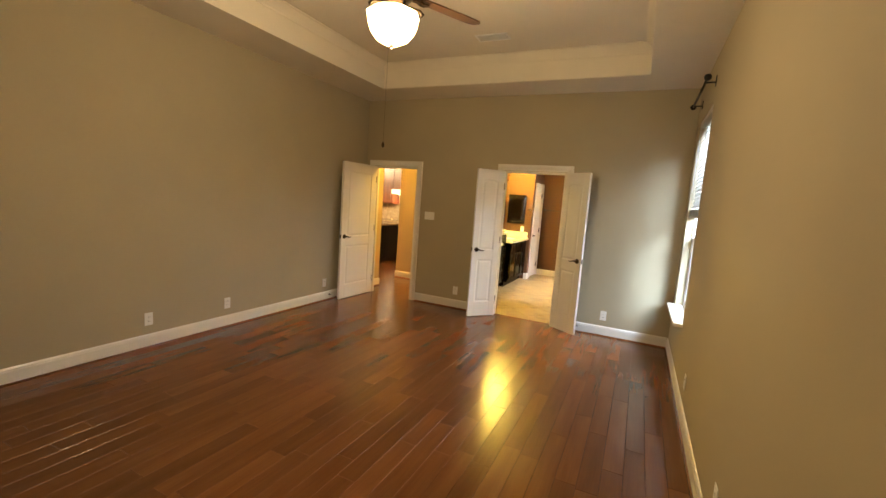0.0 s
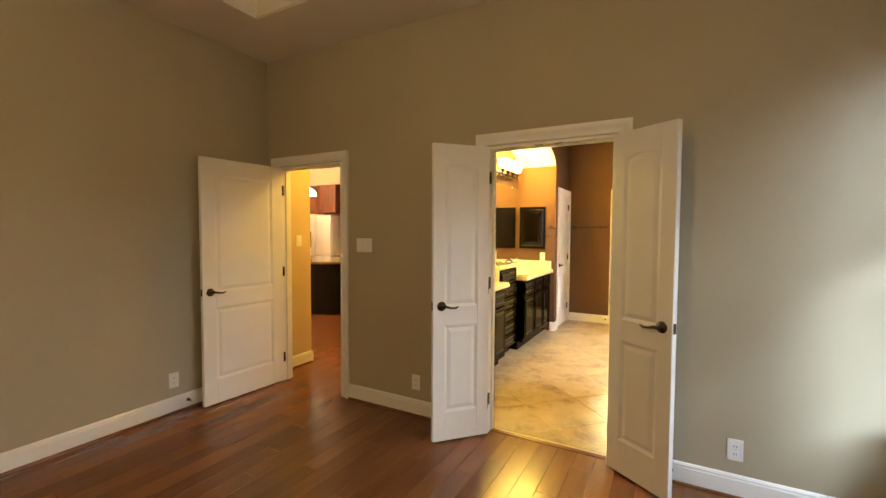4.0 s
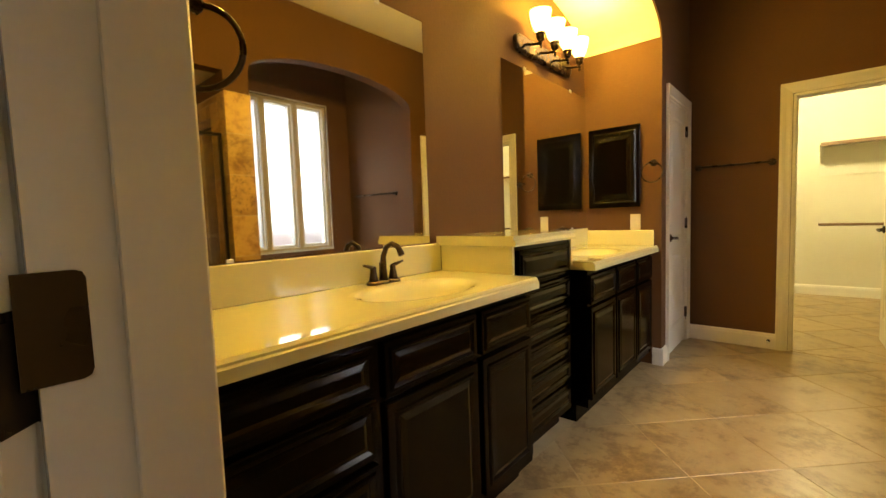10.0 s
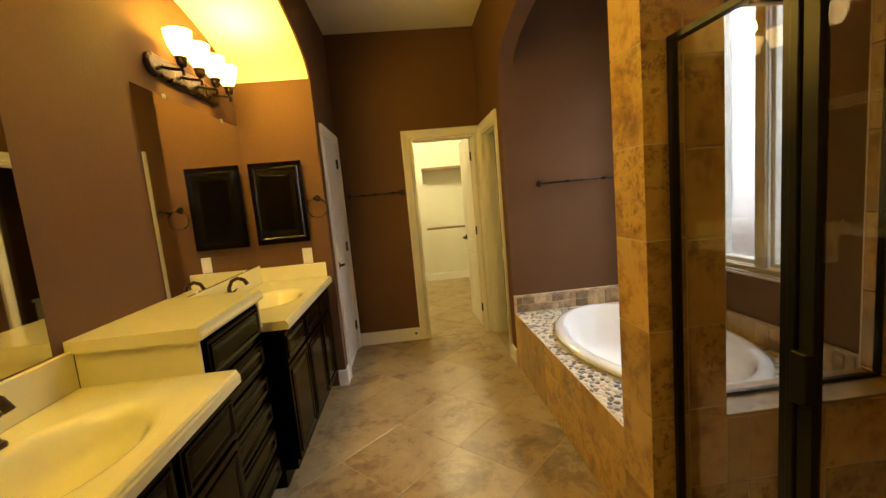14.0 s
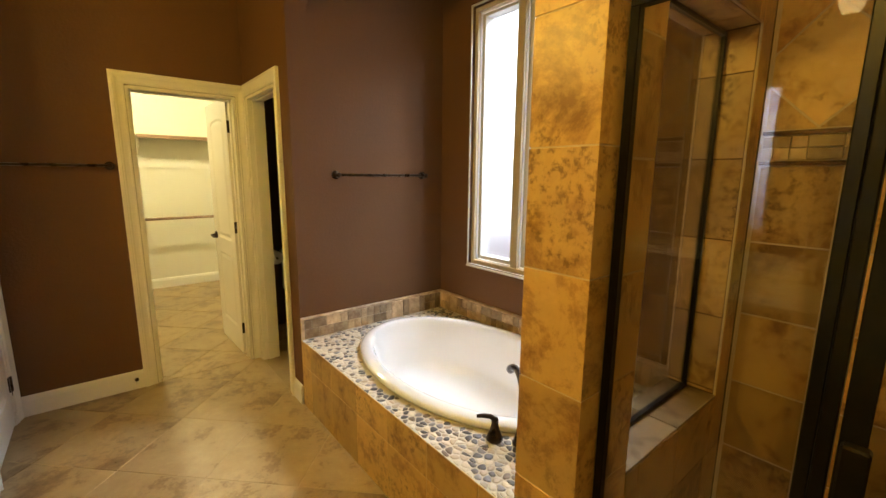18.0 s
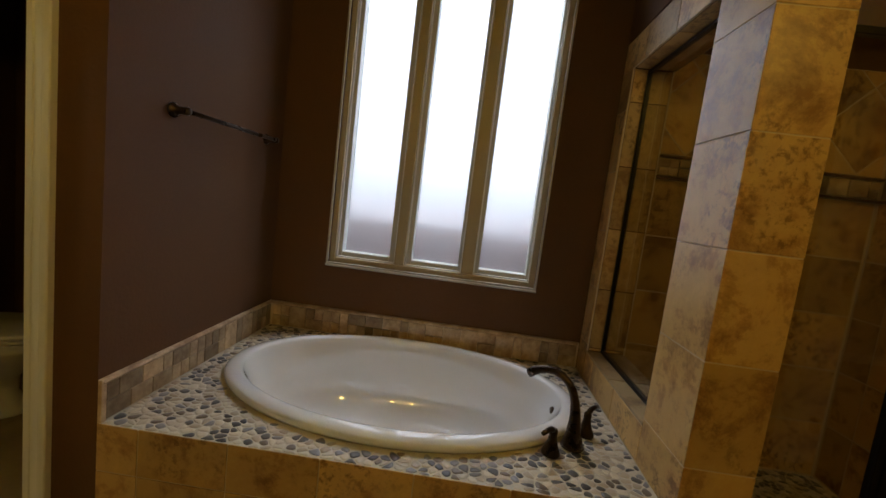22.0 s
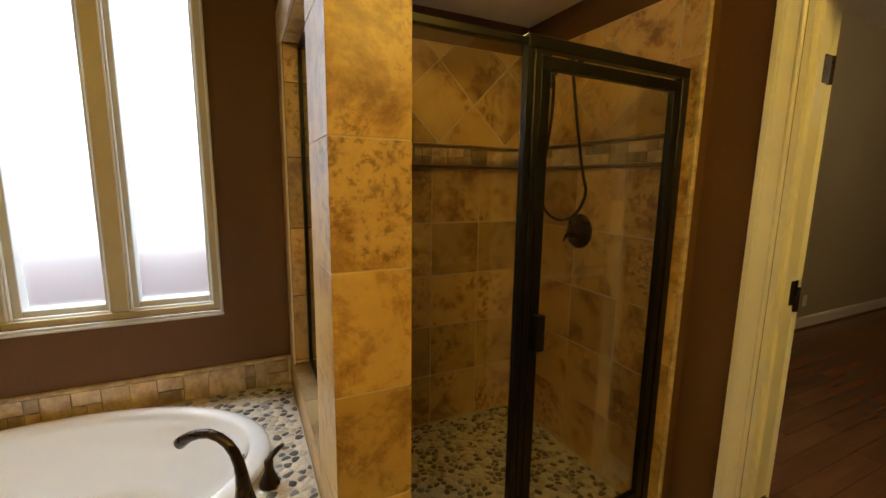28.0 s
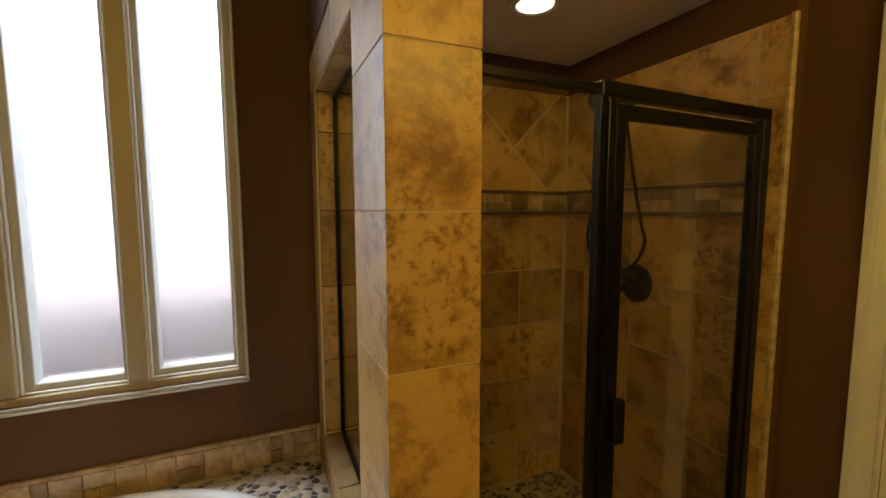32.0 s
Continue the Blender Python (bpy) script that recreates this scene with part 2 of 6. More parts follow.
def plank_wood(name, pale, deep, rough):
    """Stained boards: long soft grain along y, drifting from board to board in tone."""
    m = bpy.data.materials.new(name)
    m.use_nodes = True
    n, l = m.node_tree.nodes, m.node_tree.links
    b = n["Principled BSDF"]
    tc, oi, comb, shift = n.new("ShaderNodeTexCoord"), n.new("ShaderNodeObjectInfo"), n.new("ShaderNodeCombineXYZ"), n.new("ShaderNodeVectorMath")
    for k in "XYZ":
        l.new(oi.outputs["Random"], comb.inputs[k])
    shift.operation = "MULTIPLY_ADD"
    l.new(comb.outputs[0], shift.inputs[0])
    shift.inputs[1].default_value = (17, 41, 5)
    l.new(tc.outputs["Object"], shift.inputs[2])

    def grain(stretch, sc, detail):
        mp, t = n.new("ShaderNodeMapping"), n.new("ShaderNodeTexNoise")
        mp.inputs["Scale"].default_value = stretch
        l.new(shift.outputs[0], mp.inputs["Vector"])
        l.new(mp.outputs[0], t.inputs["Vector"])
        t.inputs["Scale"].default_value, t.inputs["Detail"].default_value = sc, detail
        return t.outputs["Fac"]
    soft, fine = grain((7, 0.9, 1), 1.6, 3), grain((60, 1.5, 1), 2.5, 4)
    add, ramp = n.new("ShaderNodeMath"), n.new("ShaderNodeValToRGB")
    add.operation = "MULTIPLY_ADD"
    l.new(fine, add.inputs[0])
    add.inputs[1].default_value = 0.35
    half = n.new("ShaderNodeMath")
    half.operation = "MULTIPLY"
    half.inputs[1].default_value = 0.65
    l.new(soft, half.inputs[0])
    l.new(half.outputs[0], add.inputs[2])
    e = ramp.color_ramp.elements
    e[0].position, e[0].color = 0.25, (*deep, 1)
    e[1].position, e[1].color = 0.75, (*pale, 1)
    l.new(add.outputs[0], ramp.inputs["Fac"])
    hsv, tint = n.new("ShaderNodeHueSaturation"), n.new("ShaderNodeMapRange")
    tint.inputs["To Min"].default_value, tint.inputs["To Max"].default_value = 0.72, 1.16
    l.new(oi.outputs["Random"], tint.inputs["Value"])
    l.new(tint.outputs[0], hsv.inputs["Value"])
    l.new(ramp.outputs["Color"], hsv.inputs["Color"])
    l.new(hsv.outputs["Color"], b.inputs["Base Color"])
    rr = n.new("ShaderNodeMapRange")
    rr.inputs["To Min"].default_value, rr.inputs["To Max"].default_value = rough * 0.85, rough * 1.15
    l.new(soft, rr.inputs["Value"])
    l.new(rr.outputs[0], b.inputs["Roughness"])
    bp = n.new("ShaderNodeBump")
    bp.inputs["Strength"].default_value, bp.inputs["Distance"].default_value = 0.03, 0.003
    l.new(soft, bp.inputs["Height"])
    l.new(bp.outputs[0], b.inputs["Normal"])
    return m


WOOD = plank_wood("reddish_stained_plank", (0.200, 0.076, 0.024), (0.115, 0.040, 0.013), 0.23)
GROUTW = mat("plank_seam_dark", (0.03, 0.012, 0.006), 0.7, vary=0.1)
TRAV = stone("travertine_floor_tile", (0.385, 0.282, 0.145), (0.262, 0.174, 0.080), (0.148, 0.091, 0.039), (0.13, 0.079, 0.038), 0.31, 3.4, 0.45, 0.09)
GROUT = mat("beige_grout", (0.41, 0.315, 0.185), 0.9, vary=0.1, fine=150, bump=0.15)
SLATE = stone("golden_brown_wall_tile", (0.60, 0.395, 0.142), (0.44, 0.260, 0.085), (0.23, 0.115, 0.038), (0.10, 0.042, 0.015), 0.34, 5.2, 0.65, 0.26)
CTR = mat("cultured_marble_cream", (0.80, 0.75, 0.43), 0.06, vary=0.02, scale=5, fine=30, bump=0.0, coat=0.4)
ESP = mat("espresso_stained_wood", (0.0030, 0.0018, 0.0013), 0.16, vary=0.25, scale=6, fine=50, bump=0.04, stretch=(1, 1, 0.25))
ESP.node_tree.nodes["Principled BSDF"].inputs["Specular IOR Level"].default_value = 0.08
# same espresso wood with the specular raised, so that panel slopes show glints
ESPEDGE = mat("espresso_glint_edge", (0.0030, 0.0018, 0.0013), 0.17, vary=0.25, scale=6, fine=50, bump=0.02, stretch=(1, 1, 0.25))
ESPEDGE.node_tree.nodes["Principled BSDF"].inputs["Specular IOR Level"].default_value = 0.3
BRONZE = mat("oil_rubbed_bronze", (0.055, 0.036, 0.024), 0.28, metal=0.85, vary=0.07, scale=20, fine=120, bump=0.03)
DARKM = mat("dark_bronze_frame", (0.009, 0.007, 0.006), 0.36, metal=0.5, vary=0.2, scale=20, fine=120, bump=0.02)
TUBW = mat("white_acrylic", (0.84, 0.83, 0.82), 0.06, vary=0.01, scale=3, fine=30, bump=0.0, coat=1.0)
TUBW.node_tree.nodes["Principled BSDF"].inputs["Coat IOR"].default_value = 2.0
MIRROR = mat("mirror_silver", (0.90, 0.90, 0.88), 0.015, metal=1.0, vary=0.0, bump=0.0)
MIRROR.node_tree.nodes["Principled BSDF"].inputs["Roughness"].default_value = 0.01
FROST = pane_glass("frosted_glass", (0.97, 0.98, 1.0), True)
SCREENED = pane_glass("screened_glass", (0.58, 0.605, 0.62))
CLEAR = pane_glass("clear_glass", (0.95, 0.96, 0.95))
SHGLASS = pane_glass("shower_glass", (0.87, 0.865, 0.85), base=0.045)
PLASTIC = mat("white_plastic", (0.80, 0.79, 0.75), 0.35, vary=0.01, bump=0.0)


def pebble_paint(name, source):
    """Sliced river pebbles: greys, blues, tans and creams, one colour to a stone."""
    m = bpy.data.materials.new(name)
    m.use_nodes = True
    n, l = m.node_tree.nodes, m.node_tree.links
    b = n["Principled BSDF"]
    r = n.new("ShaderNodeValToRGB")
    r.color_ramp.interpolation = "CONSTANT"
    cols = [(0.0, (0.60, 0.53, 0.41)), (0.26, (0.40, 0.33, 0.24)), (0.38, (0.085, 0.078, 0.076)), (0.54, (0.55, 0.49, 0.39)), (0.68, (0.22, 0.21, 0.22)), (0.80, (0.46, 0.38, 0.28)), (0.87, (0.15, 0.11, 0.08)), (0.94, (0.05, 0.047, 0.05))]
    el = r.color_ramp.elements
    el[0].position, el[0].color = cols[0][0], (*cols[0][1], 1)
    el[1].position, el[1].color = cols[1][0], (*cols[1][1], 1)
    for p, c in cols[2:]:
        e = el.new(p)
        e.color = (*c, 1)
    src = n.new("ShaderNodeObjectInfo") if source == "object" else n.new("ShaderNodeNewGeometry")
    l.new(src.outputs["Random" if source == "object" else "Random Per Island"], r.inputs["Fac"])
    no = n.new("ShaderNodeTexNoise")
    no.inputs["Scale"].default_value, no.inputs["Detail"].default_value = 60, 4
    mx = n.new("ShaderNodeMix")
    mx.data_type, mx.blend_type = "RGBA", "MULTIPLY"
    mr = n.new("ShaderNodeMapRange")
    mr.inputs["To Min"].default_value, mr.inputs["To Max"].default_value = 0.65, 1.25
    l.new(no.outputs["Fac"], mr.inputs["Value"])
    mx.inputs["Factor"].default_value = 1.0
    l.new(r.outputs["Color"], mx.inputs["A"])
    l.new(mr.outputs[0], mx.inputs["B"])
    l.new(mx.outputs["Result"], b.inputs["Base Color"])
    b.inputs["Roughness"].default_value = 0.32
    return m


PEBBLE, PEBBLES = pebble_paint("river_pebble", "object"), pebble_paint("river_pebbles", "island")
PGROUT = mat("pale_grout", (0.60, 0.54, 0.43), 0.85, vary=0.1, fine=150, bump=0.25)
EDGING = mat("pale_stone_edging", (0.58, 0.43, 0.22), 0.45, vary=0.2, scale=30, fine=90, bump=0.15, random_tint=0.2)
MOSAIC = mat("travertine_mosaic", (0.52, 0.40, 0.25), 0.4, vary=0.2, scale=14, fine=60, bump=0.05, dark=(0.28, 0.18, 0.10), random_tint=0.48)
TGROUT = mat("pale_tan_wall_grout", (0.62, 0.50, 0.34), 0.85, vary=0.06, fine=150, bump=0.15)
PENCIL = mat("brown_stone_trim", (0.22, 0.13, 0.07), 0.35, vary=0.25, scale=12, fine=50, bump=0.05)
SHADE = glow("lit_amber_glass", (1.0, 0.68, 0.27), 15.0)
DISC = glow("lit_downlight_lens", (1.0, 0.85, 0.6), 14.0)
PENDANT = glow("lit_pendant_glass", (1.0, 0.80, 0.50), 8.0)
BLIND = mat("white_blind_slat", (0.52, 0.515, 0.50), 0.45, vary=0.02, scale=6, fine=60, bump=0.02)
TUBSASH = mat("grey_window_bevel", (0.55, 0.53, 0.48), 0.45, vary=0.03, bump=0.02)
VINYL = mat("white_window_vinyl", (0.80, 0.80, 0.79), 0.4, vary=0.02, bump=0.02)
CREAMV = mat("almond_window_frame", (0.46, 0.38, 0.24), 0.4, vary=0.03, bump=0.02)
BLADE = mat("walnut_fan_blade", (0.11, 0.05, 0.024), 0.35, vary=0.2, scale=6, fine=40, stretch=(0.3, 3, 1))
CHERRY = mat("cherry_cabinet_wood", (0.17, 0.045, 0.018), 0.3, vary=0.2, scale=6, fine=50, stretch=(2, 2, 0.4))
STEEL = mat("brushed_steel", (0.72, 0.72, 0.72), 0.38, metal=1.0, vary=0.06, scale=4, fine=120, stretch=(1, 1, 0.1))
GRANITE = mat("speckled_granite", (0.50, 0.38, 0.22), 0.15, vary=0.4, scale=40, fine=120, bump=0.0, dark=(0.12, 0.08, 0.05))
NAVY = mat("dark_painted_island", (0.012, 0.012, 0.016), 0.45, vary=0.1)
NAVY.node_tree.nodes["Principled BSDF"].inputs["Specular IOR Level"].default_value = 0.15
CERAMIC = mat("white_ceramic", (0.80, 0.78, 0.72), 0.12, vary=0.01, bump=0.0, coat=0.3)
ROLLP = mat("white_tissue", (0.80, 0.79, 0.77), 0.9, vary=0.02, bump=0.1)
WIRE = mat("white_closet_shelf_paint", (0.74, 0.71, 0.62), 0.5, vary=0.02, bump=0.02)
RODW = mat("brown_closet_rod", (0.26, 0.15, 0.08), 0.4, vary=0.15)
BRICKG = mat("pale_grey_brick", (0.50, 0.51, 0.53), 0.85, vary=0.1, scale=12, fine=60, bump=0.2, random_tint=0.15)
RUBBER = mat("white_rubber_tip", (0.7, 0.7, 0.68), 0.6, vary=0.02, bump=0.0)

# ---- mesh helpers ----
def box(bm, x0, y0, z0, x1, y1, z1, bevel=0.0, seg=1):
    r = bmesh.ops.create_cube(bm, size=1.0)
    vs = r["verts"]
    for v in vs:
        v.co = Vector((x0 + (v.co.x + 0.5) * (x1 - x0), y0 + (v.co.y + 0.5) * (y1 - y0), z0 + (v.co.z + 0.5) * (z1 - z0)))
    if bevel:
        es = list({e for v in vs for e in v.link_edges})
        bmesh.ops.bevel(bm, geom=es, offset=bevel, segments=seg, affect="EDGES", profile=0.5)
    return vs


def boxed(x0, y0, z0, x1, y1, z1, bevel=0.0, seg=1):
    bm = bmesh.new()
    box(bm, min(x0, x1), min(y0, y1), min(z0, z1), max(x0, x1), max(y0, y1), max(z0, z1), bevel, seg)
    return bm


def link(name, bm, material, smooth=False):
    me = bpy.data.meshes.new(name)
    bmesh.ops.recalc_face_normals(bm, faces=bm.faces)
    bm.to_mesh(me)
    bm.free()
    if smooth:
        for p in me.polygons:
            p.use_smooth = True
    me.materials.append(material)
    return new(name, me)


def part(name, bm, material, parent, label="", smooth=False):
    ob = link(name, bm, material, smooth)
    ob.parent = parent
    return tagged(ob, label=label)


def thing(name, label, category, x=0, y=0, z=0, rz=0, group=""):
    ob = new(name)
    ob.empty_display_size = 0.1
    ob.matrix_basis = pose(x, y, z, 0, 0, rz)
    return tagged(ob, label, category, group)


def setting(name, bm, material, label="", smooth=False):
    return tagged(link(name, bm, material, smooth), label, name.split("_")[0], kind="structure")


def prism(pts, axis, a0, a1):
    """A polygon drawn in the plane across axis, given thickness from a0 to a1. pts: the two other coordinates in x, y, z order."""
    bm = bmesh.new()

    def at(p, a):
        c = list(p)
        c.insert("xyz".index(axis), a)
        return bm.verts.new(c)
    lo, hi = [at(p, a0) for p in pts], [at(p, a1) for p in pts]
    bm.faces.new(lo)
    bm.faces.new(hi[::-1])
    for i in range(len(pts)):
        j = (i + 1) % len(pts)
        bm.faces.new((lo[i], hi[i], hi[j], lo[j]))
    return bm


def slab(axis, p0, p1, a0, a1, z0, z1, holes=()):
    """A wall across axis between p0 and p1, from a0 to a1 and z0 to z1, with openings (a0, a1, z0, z1) through it."""
    bm = bmesh.new()
    As = sorted({a0, a1, *[h[0] for h in holes], *[h[1] for h in holes]})
    Zs = sorted({z0, z1, *[h[2] for h in holes], *[h[3] for h in holes]})
    As, Zs = [a for a in As if a0 <= a <= a1], [z for z in Zs if z0 <= z <= z1]
    solid = lambda i, k: 0 <= i < len(As) - 1 and 0 <= k < len(Zs) - 1 and not any(
        h[0] < (As[i] + As[i + 1]) / 2 < h[1] and h[2] < (Zs[k] + Zs[k + 1]) / 2 < h[3] for h in holes)
    cache = {}

    def v(p, a, z):
        c = (p, a, z) if axis == "x" else (a, p, z)
        if c not in cache:
            cache[c] = bm.verts.new(c)
        return cache[c]
    for i in range(len(As) - 1):
        for k in range(len(Zs) - 1):
            if not solid(i, k):
                continue
            A, B, C, D = As[i], As[i + 1], Zs[k], Zs[k + 1]
            for p in (p0, p1):
                bm.faces.new((v(p, A, C), v(p, B, C), v(p, B, D), v(p, A, D)))
            for di, dk, e in ((-1, 0, ((A, C), (A, D))), (1, 0, ((B, C), (B, D))), (0, -1, ((A, C), (B, C))), (0, 1, ((A, D), (B, D)))):
                if not solid(i + di, k + dk):
                    bm.faces.new((v(p0, *e[0]), v(p0, *e[1]), v(p1, *e[1]), v(p1, *e[0])))
    return bm


def tube(path, radius, sides=10, closed=False, radii=None):
    """A round bar along a list of points."""
    bm = bmesh.new()
    P = [Vector(p) for p in path]
    rings = []
    up = Vector((0.123, 0.456, 0.88)).normalized()
    for i, p in enumerate(P):
        a = P[(i - 1) % len(P)] if (closed or i) else P[0]
        b = P[(i + 1) % len(P)] if (closed or i < len(P) - 1) else P[-1]
        d = (b - a).normalized()
        if closed or not rings:
            u = d.cross(up).normalized()
        else:
            u = (u - d * u.dot(d)).normalized()
        w = d.cross(u).normalized()
        r = radii[i] if radii else radius
        rings.append([bm.verts.new(p + r * (math.cos(t) * u + math.sin(t) * w)) for t in [2 * math.pi * k / sides for k in range(sides)]])
    n = len(rings)
    for i in range(n if closed else n - 1):
        A, B = rings[i], rings[(i + 1) % n]
        for k in range(sides):
            bm.faces.new((A[k], A[(k + 1) % sides], B[(k + 1) % sides], B[k]))
    if not closed:
        bm.faces.new(rings[0][::-1])
        bm.faces.new(rings[-1])
    return bm


def lathe(profile, sides=20, m=None):
    """A turned body: profile of (radius, height), about z."""
    bm = bmesh.new()
    rings = []
    for r, h in profile:
        rings.append([bm.verts.new((r * math.cos(2 * math.pi * k / sides), r * math.sin(2 * math.pi * k / sides), h)) for k in range(sides)])
    for A, B in zip(rings, rings[1:]):
        for k in range(sides):
            bm.faces.new((A[k], A[(k + 1) % sides], B[(k + 1) % sides], B[k]))
    bm.faces.new(rings[0][::-1])
    bm.faces.new(rings[-1])
    if m:
        bmesh.ops.transform(bm, matrix=m, verts=bm.verts)
    return bm


def moved(bm, m):
    bmesh.ops.transform(bm, matrix=m, verts=bm.verts)
    return bm


def joined(*bms):
    out = bmesh.new()
    for b in bms:
        me = bpy.data.meshes.new("tmp")
        b.to_mesh(me)
        b.free()
        out.from_mesh(me)
        bpy.data.meshes.remove(me)
    return out


def frame_bars(axis, p0, p1, a0, a1, z0, z1, w, sides="lrtb"):
    """Bars round an opening, butted, as separate pieces: (name, bm)."""
    mk = (lambda A, B, C, D: boxed(p0, A, C, p1, B, D, 0.002)) if axis == "x" else (lambda A, B, C, D: boxed(A, p0, C, B, p1, D, 0.002))
    out = []
    if "l" in sides:
        out.append(mk(a0 - w, a0, z0 - (w if "b" in sides else 0), z1))
    if "r" in sides:
        out.append(mk(a1, a1 + w, z0 - (w if "b" in sides else 0), z1))
    if "t" in sides:
        out.append(mk(a0 - w, a1 + w, z1, z1 + w))
    if "b" in sides:
        out.append(mk(a0, a1, z0 - w, z0))
    return out


def loft(A, B):
    """A solid between two loops of points of equal length, capped at both ends."""
    bm = bmesh.new()
    P, Q = [bm.verts.new(p) for p in A], [bm.verts.new(p) for p in B]
    n = len(P)
    for i in range(n):
        bm.faces.new((P[i], P[(i + 1) % n], Q[(i + 1) % n], Q[i]))
    bm.faces.new(P[::-1])
    bm.faces.new(Q)
    bmesh.ops.recalc_face_normals(bm, faces=bm.faces)
    return bm


def casing(name, axis, face, side, a0, a1, top, w=0.085, sides="lrt"):
    """A moulded door casing on a wall's face, mitred at the head: an inner bead, a hollow and a thick outer band."""
    ob = new(name)
    tagged(ob, "white-painted moulded door casing", "trim", kind="structure")
    prof = [(0.005, 0.0), (0.005, 0.009), (0.008, 0.012), (0.015, 0.012), (0.019, 0.009), (0.030, 0.0105), (0.044, 0.0145), (0.054, 0.020), (0.060, 0.0205), (0.064, 0.0235), (w - 0.003, 0.0235), (w, 0.020), (w, 0.0)]

    def at(a, d, z):
        return (face + side * d, a, z) if axis == "x" else (a, face + side * d, z)
    if "l" in sides:
        part("moulding", loft([at(a0 - u, d, 0) for u, d in prof], [at(a0 - u, d, top + u) for u, d in prof]), TRIM, ob)
    if "r" in sides:
        part("moulding", loft([at(a1 + u, d, 0) for u, d in prof], [at(a1 + u, d, top + u) for u, d in prof]), TRIM, ob)
    part("moulding", loft([at(a0 - (u if "l" in sides else 0), d, top + u) for u, d in prof], [at(a1 + (u if "r" in sides else 0), d, top + u) for u, d in prof]), TRIM, ob)
    return ob


def clip(poly, u0, u1, v0, v1):
    """A convex polygon cut to a rectangle."""
    for k, lim, sgn in ((0, u0, 1), (0, u1, -1), (1, v0, 1), (1, v1, -1)):
        out = []
        for i, a in enumerate(poly):
            b = poly[(i + 1) % len(poly)]
            da, db = sgn * (a[k] - lim), sgn * (b[k] - lim)
            if da >= 0:
                out.append(a)
            if (da > 1e-9 and db < -1e-9) or (da < -1e-9 and db > 1e-9):
                s = da / (da - db)
                out.append((a[0] + s * (b[0] - a[0]), a[1] + s * (b[1] - a[1])))
        poly = out
        if len(poly) < 3:
            return []
    clean = []
    for p in poly:
        if not clean or abs(p[0] - clean[-1][0]) + abs(p[1] - clean[-1][1]) > 1e-4:
            clean.append(p)
    if len(clean) > 2 and abs(clean[0][0] - clean[-1][0]) + abs(clean[0][1] - clean[-1][1]) < 1e-4:
        clean.pop()
    return clean if len(clean) > 2 else []


def inset(poly, d):
    """A convex polygon moved in by d on every side."""
    area = sum(a[0] * b[1] - a[1] * b[0] for a, b in zip(poly, poly[1:] + poly[:1])) / 2
    if area < 0:
        poly = poly[::-1]
    lines = []
    for a, b in zip(poly, poly[1:] + poly[:1]):
        dx, dy = b[0] - a[0], b[1] - a[1]
        n = math.hypot(dx, dy)
        if n < 1e-6:
            continue
        lines.append((a[0] - dy / n * d, a[1] + dx / n * d, dx / n, dy / n))
    out = []
    for (x1, y1, dx1, dy1), (x2, y2, dx2, dy2) in zip(lines, lines[1:] + lines[:1]):
        det = dx1 * dy2 - dy1 * dx2
        if abs(det) < 1e-6:
            out.append((x2, y2))
            continue
        s = ((x2 - x1) * dy2 - (y2 - y1) * dx2) / det
        out.append((x1 + s * dx1, y1 + s * dy1))
    return out


def area_of(poly):
    return abs(sum(a[0] * b[1] - a[1] * b[0] for a, b in zip(poly, poly[1:] + poly[:1])) / 2) if len(poly) > 2 else 0


PIECES = {}


def piece(name, poly, axis, p, side, thick, material, parent, edge=0.002):
    """A flat piece laid on the plane axis = p, facing side, with softened edges; alike pieces share their mesh."""
    if area_of(poly) < 1e-5:
        return None
    edge = min(edge, thick * 0.4)
    cu, cv = sum(q[0] for q in poly) / len(poly), sum(q[1] for q in poly) / len(poly)
    rel = [(q[0] - cu, q[1] - cv) for q in poly]
    key = (axis, side, thick, material.name, tuple((round(a, 3), round(b, 3)) for a, b in rel))
    k = "xyz".index(axis)

    def at(a, b, h):
        c = [a, b]
        c.insert(k, h)
        return c
    if key not in PIECES:
        bm = bmesh.new()
        top = inset(rel, edge)
        if area_of(top) < 1e-6 or len(top) != len(rel):
            top = rel
        lo = [bm.verts.new(at(*q, 0)) for q in rel]
        md = [bm.verts.new(at(*q, side * (thick - edge))) for q in rel]
        hi = [bm.verts.new(at(*q, side * thick)) for q in (top if len(top) == len(rel) else rel)]
        bm.faces.new(hi)
        n = len(rel)
        for A, B in ((lo, md), (md, hi)):
            for i in range(n):
                bm.faces.new((A[i], A[(i + 1) % n], B[(i + 1) % n], B[i]))
        bmesh.ops.recalc_face_normals(bm, faces=bm.faces)
        top_face = max(bm.faces, key=lambda fc: side * fc.calc_center_median()[k])
        if side * top_face.normal[k] < 0:
            bmesh.ops.reverse_faces(bm, faces=bm.faces)
        me = bpy.data.meshes.new(name)
        bm.to_mesh(me)
        bm.free()
        me.materials.append(material)
        PIECES[key] = me
    ob = new(name, PIECES[key])
    ob.parent = parent
    ob.location = at(cu, cv, p)
    return ob


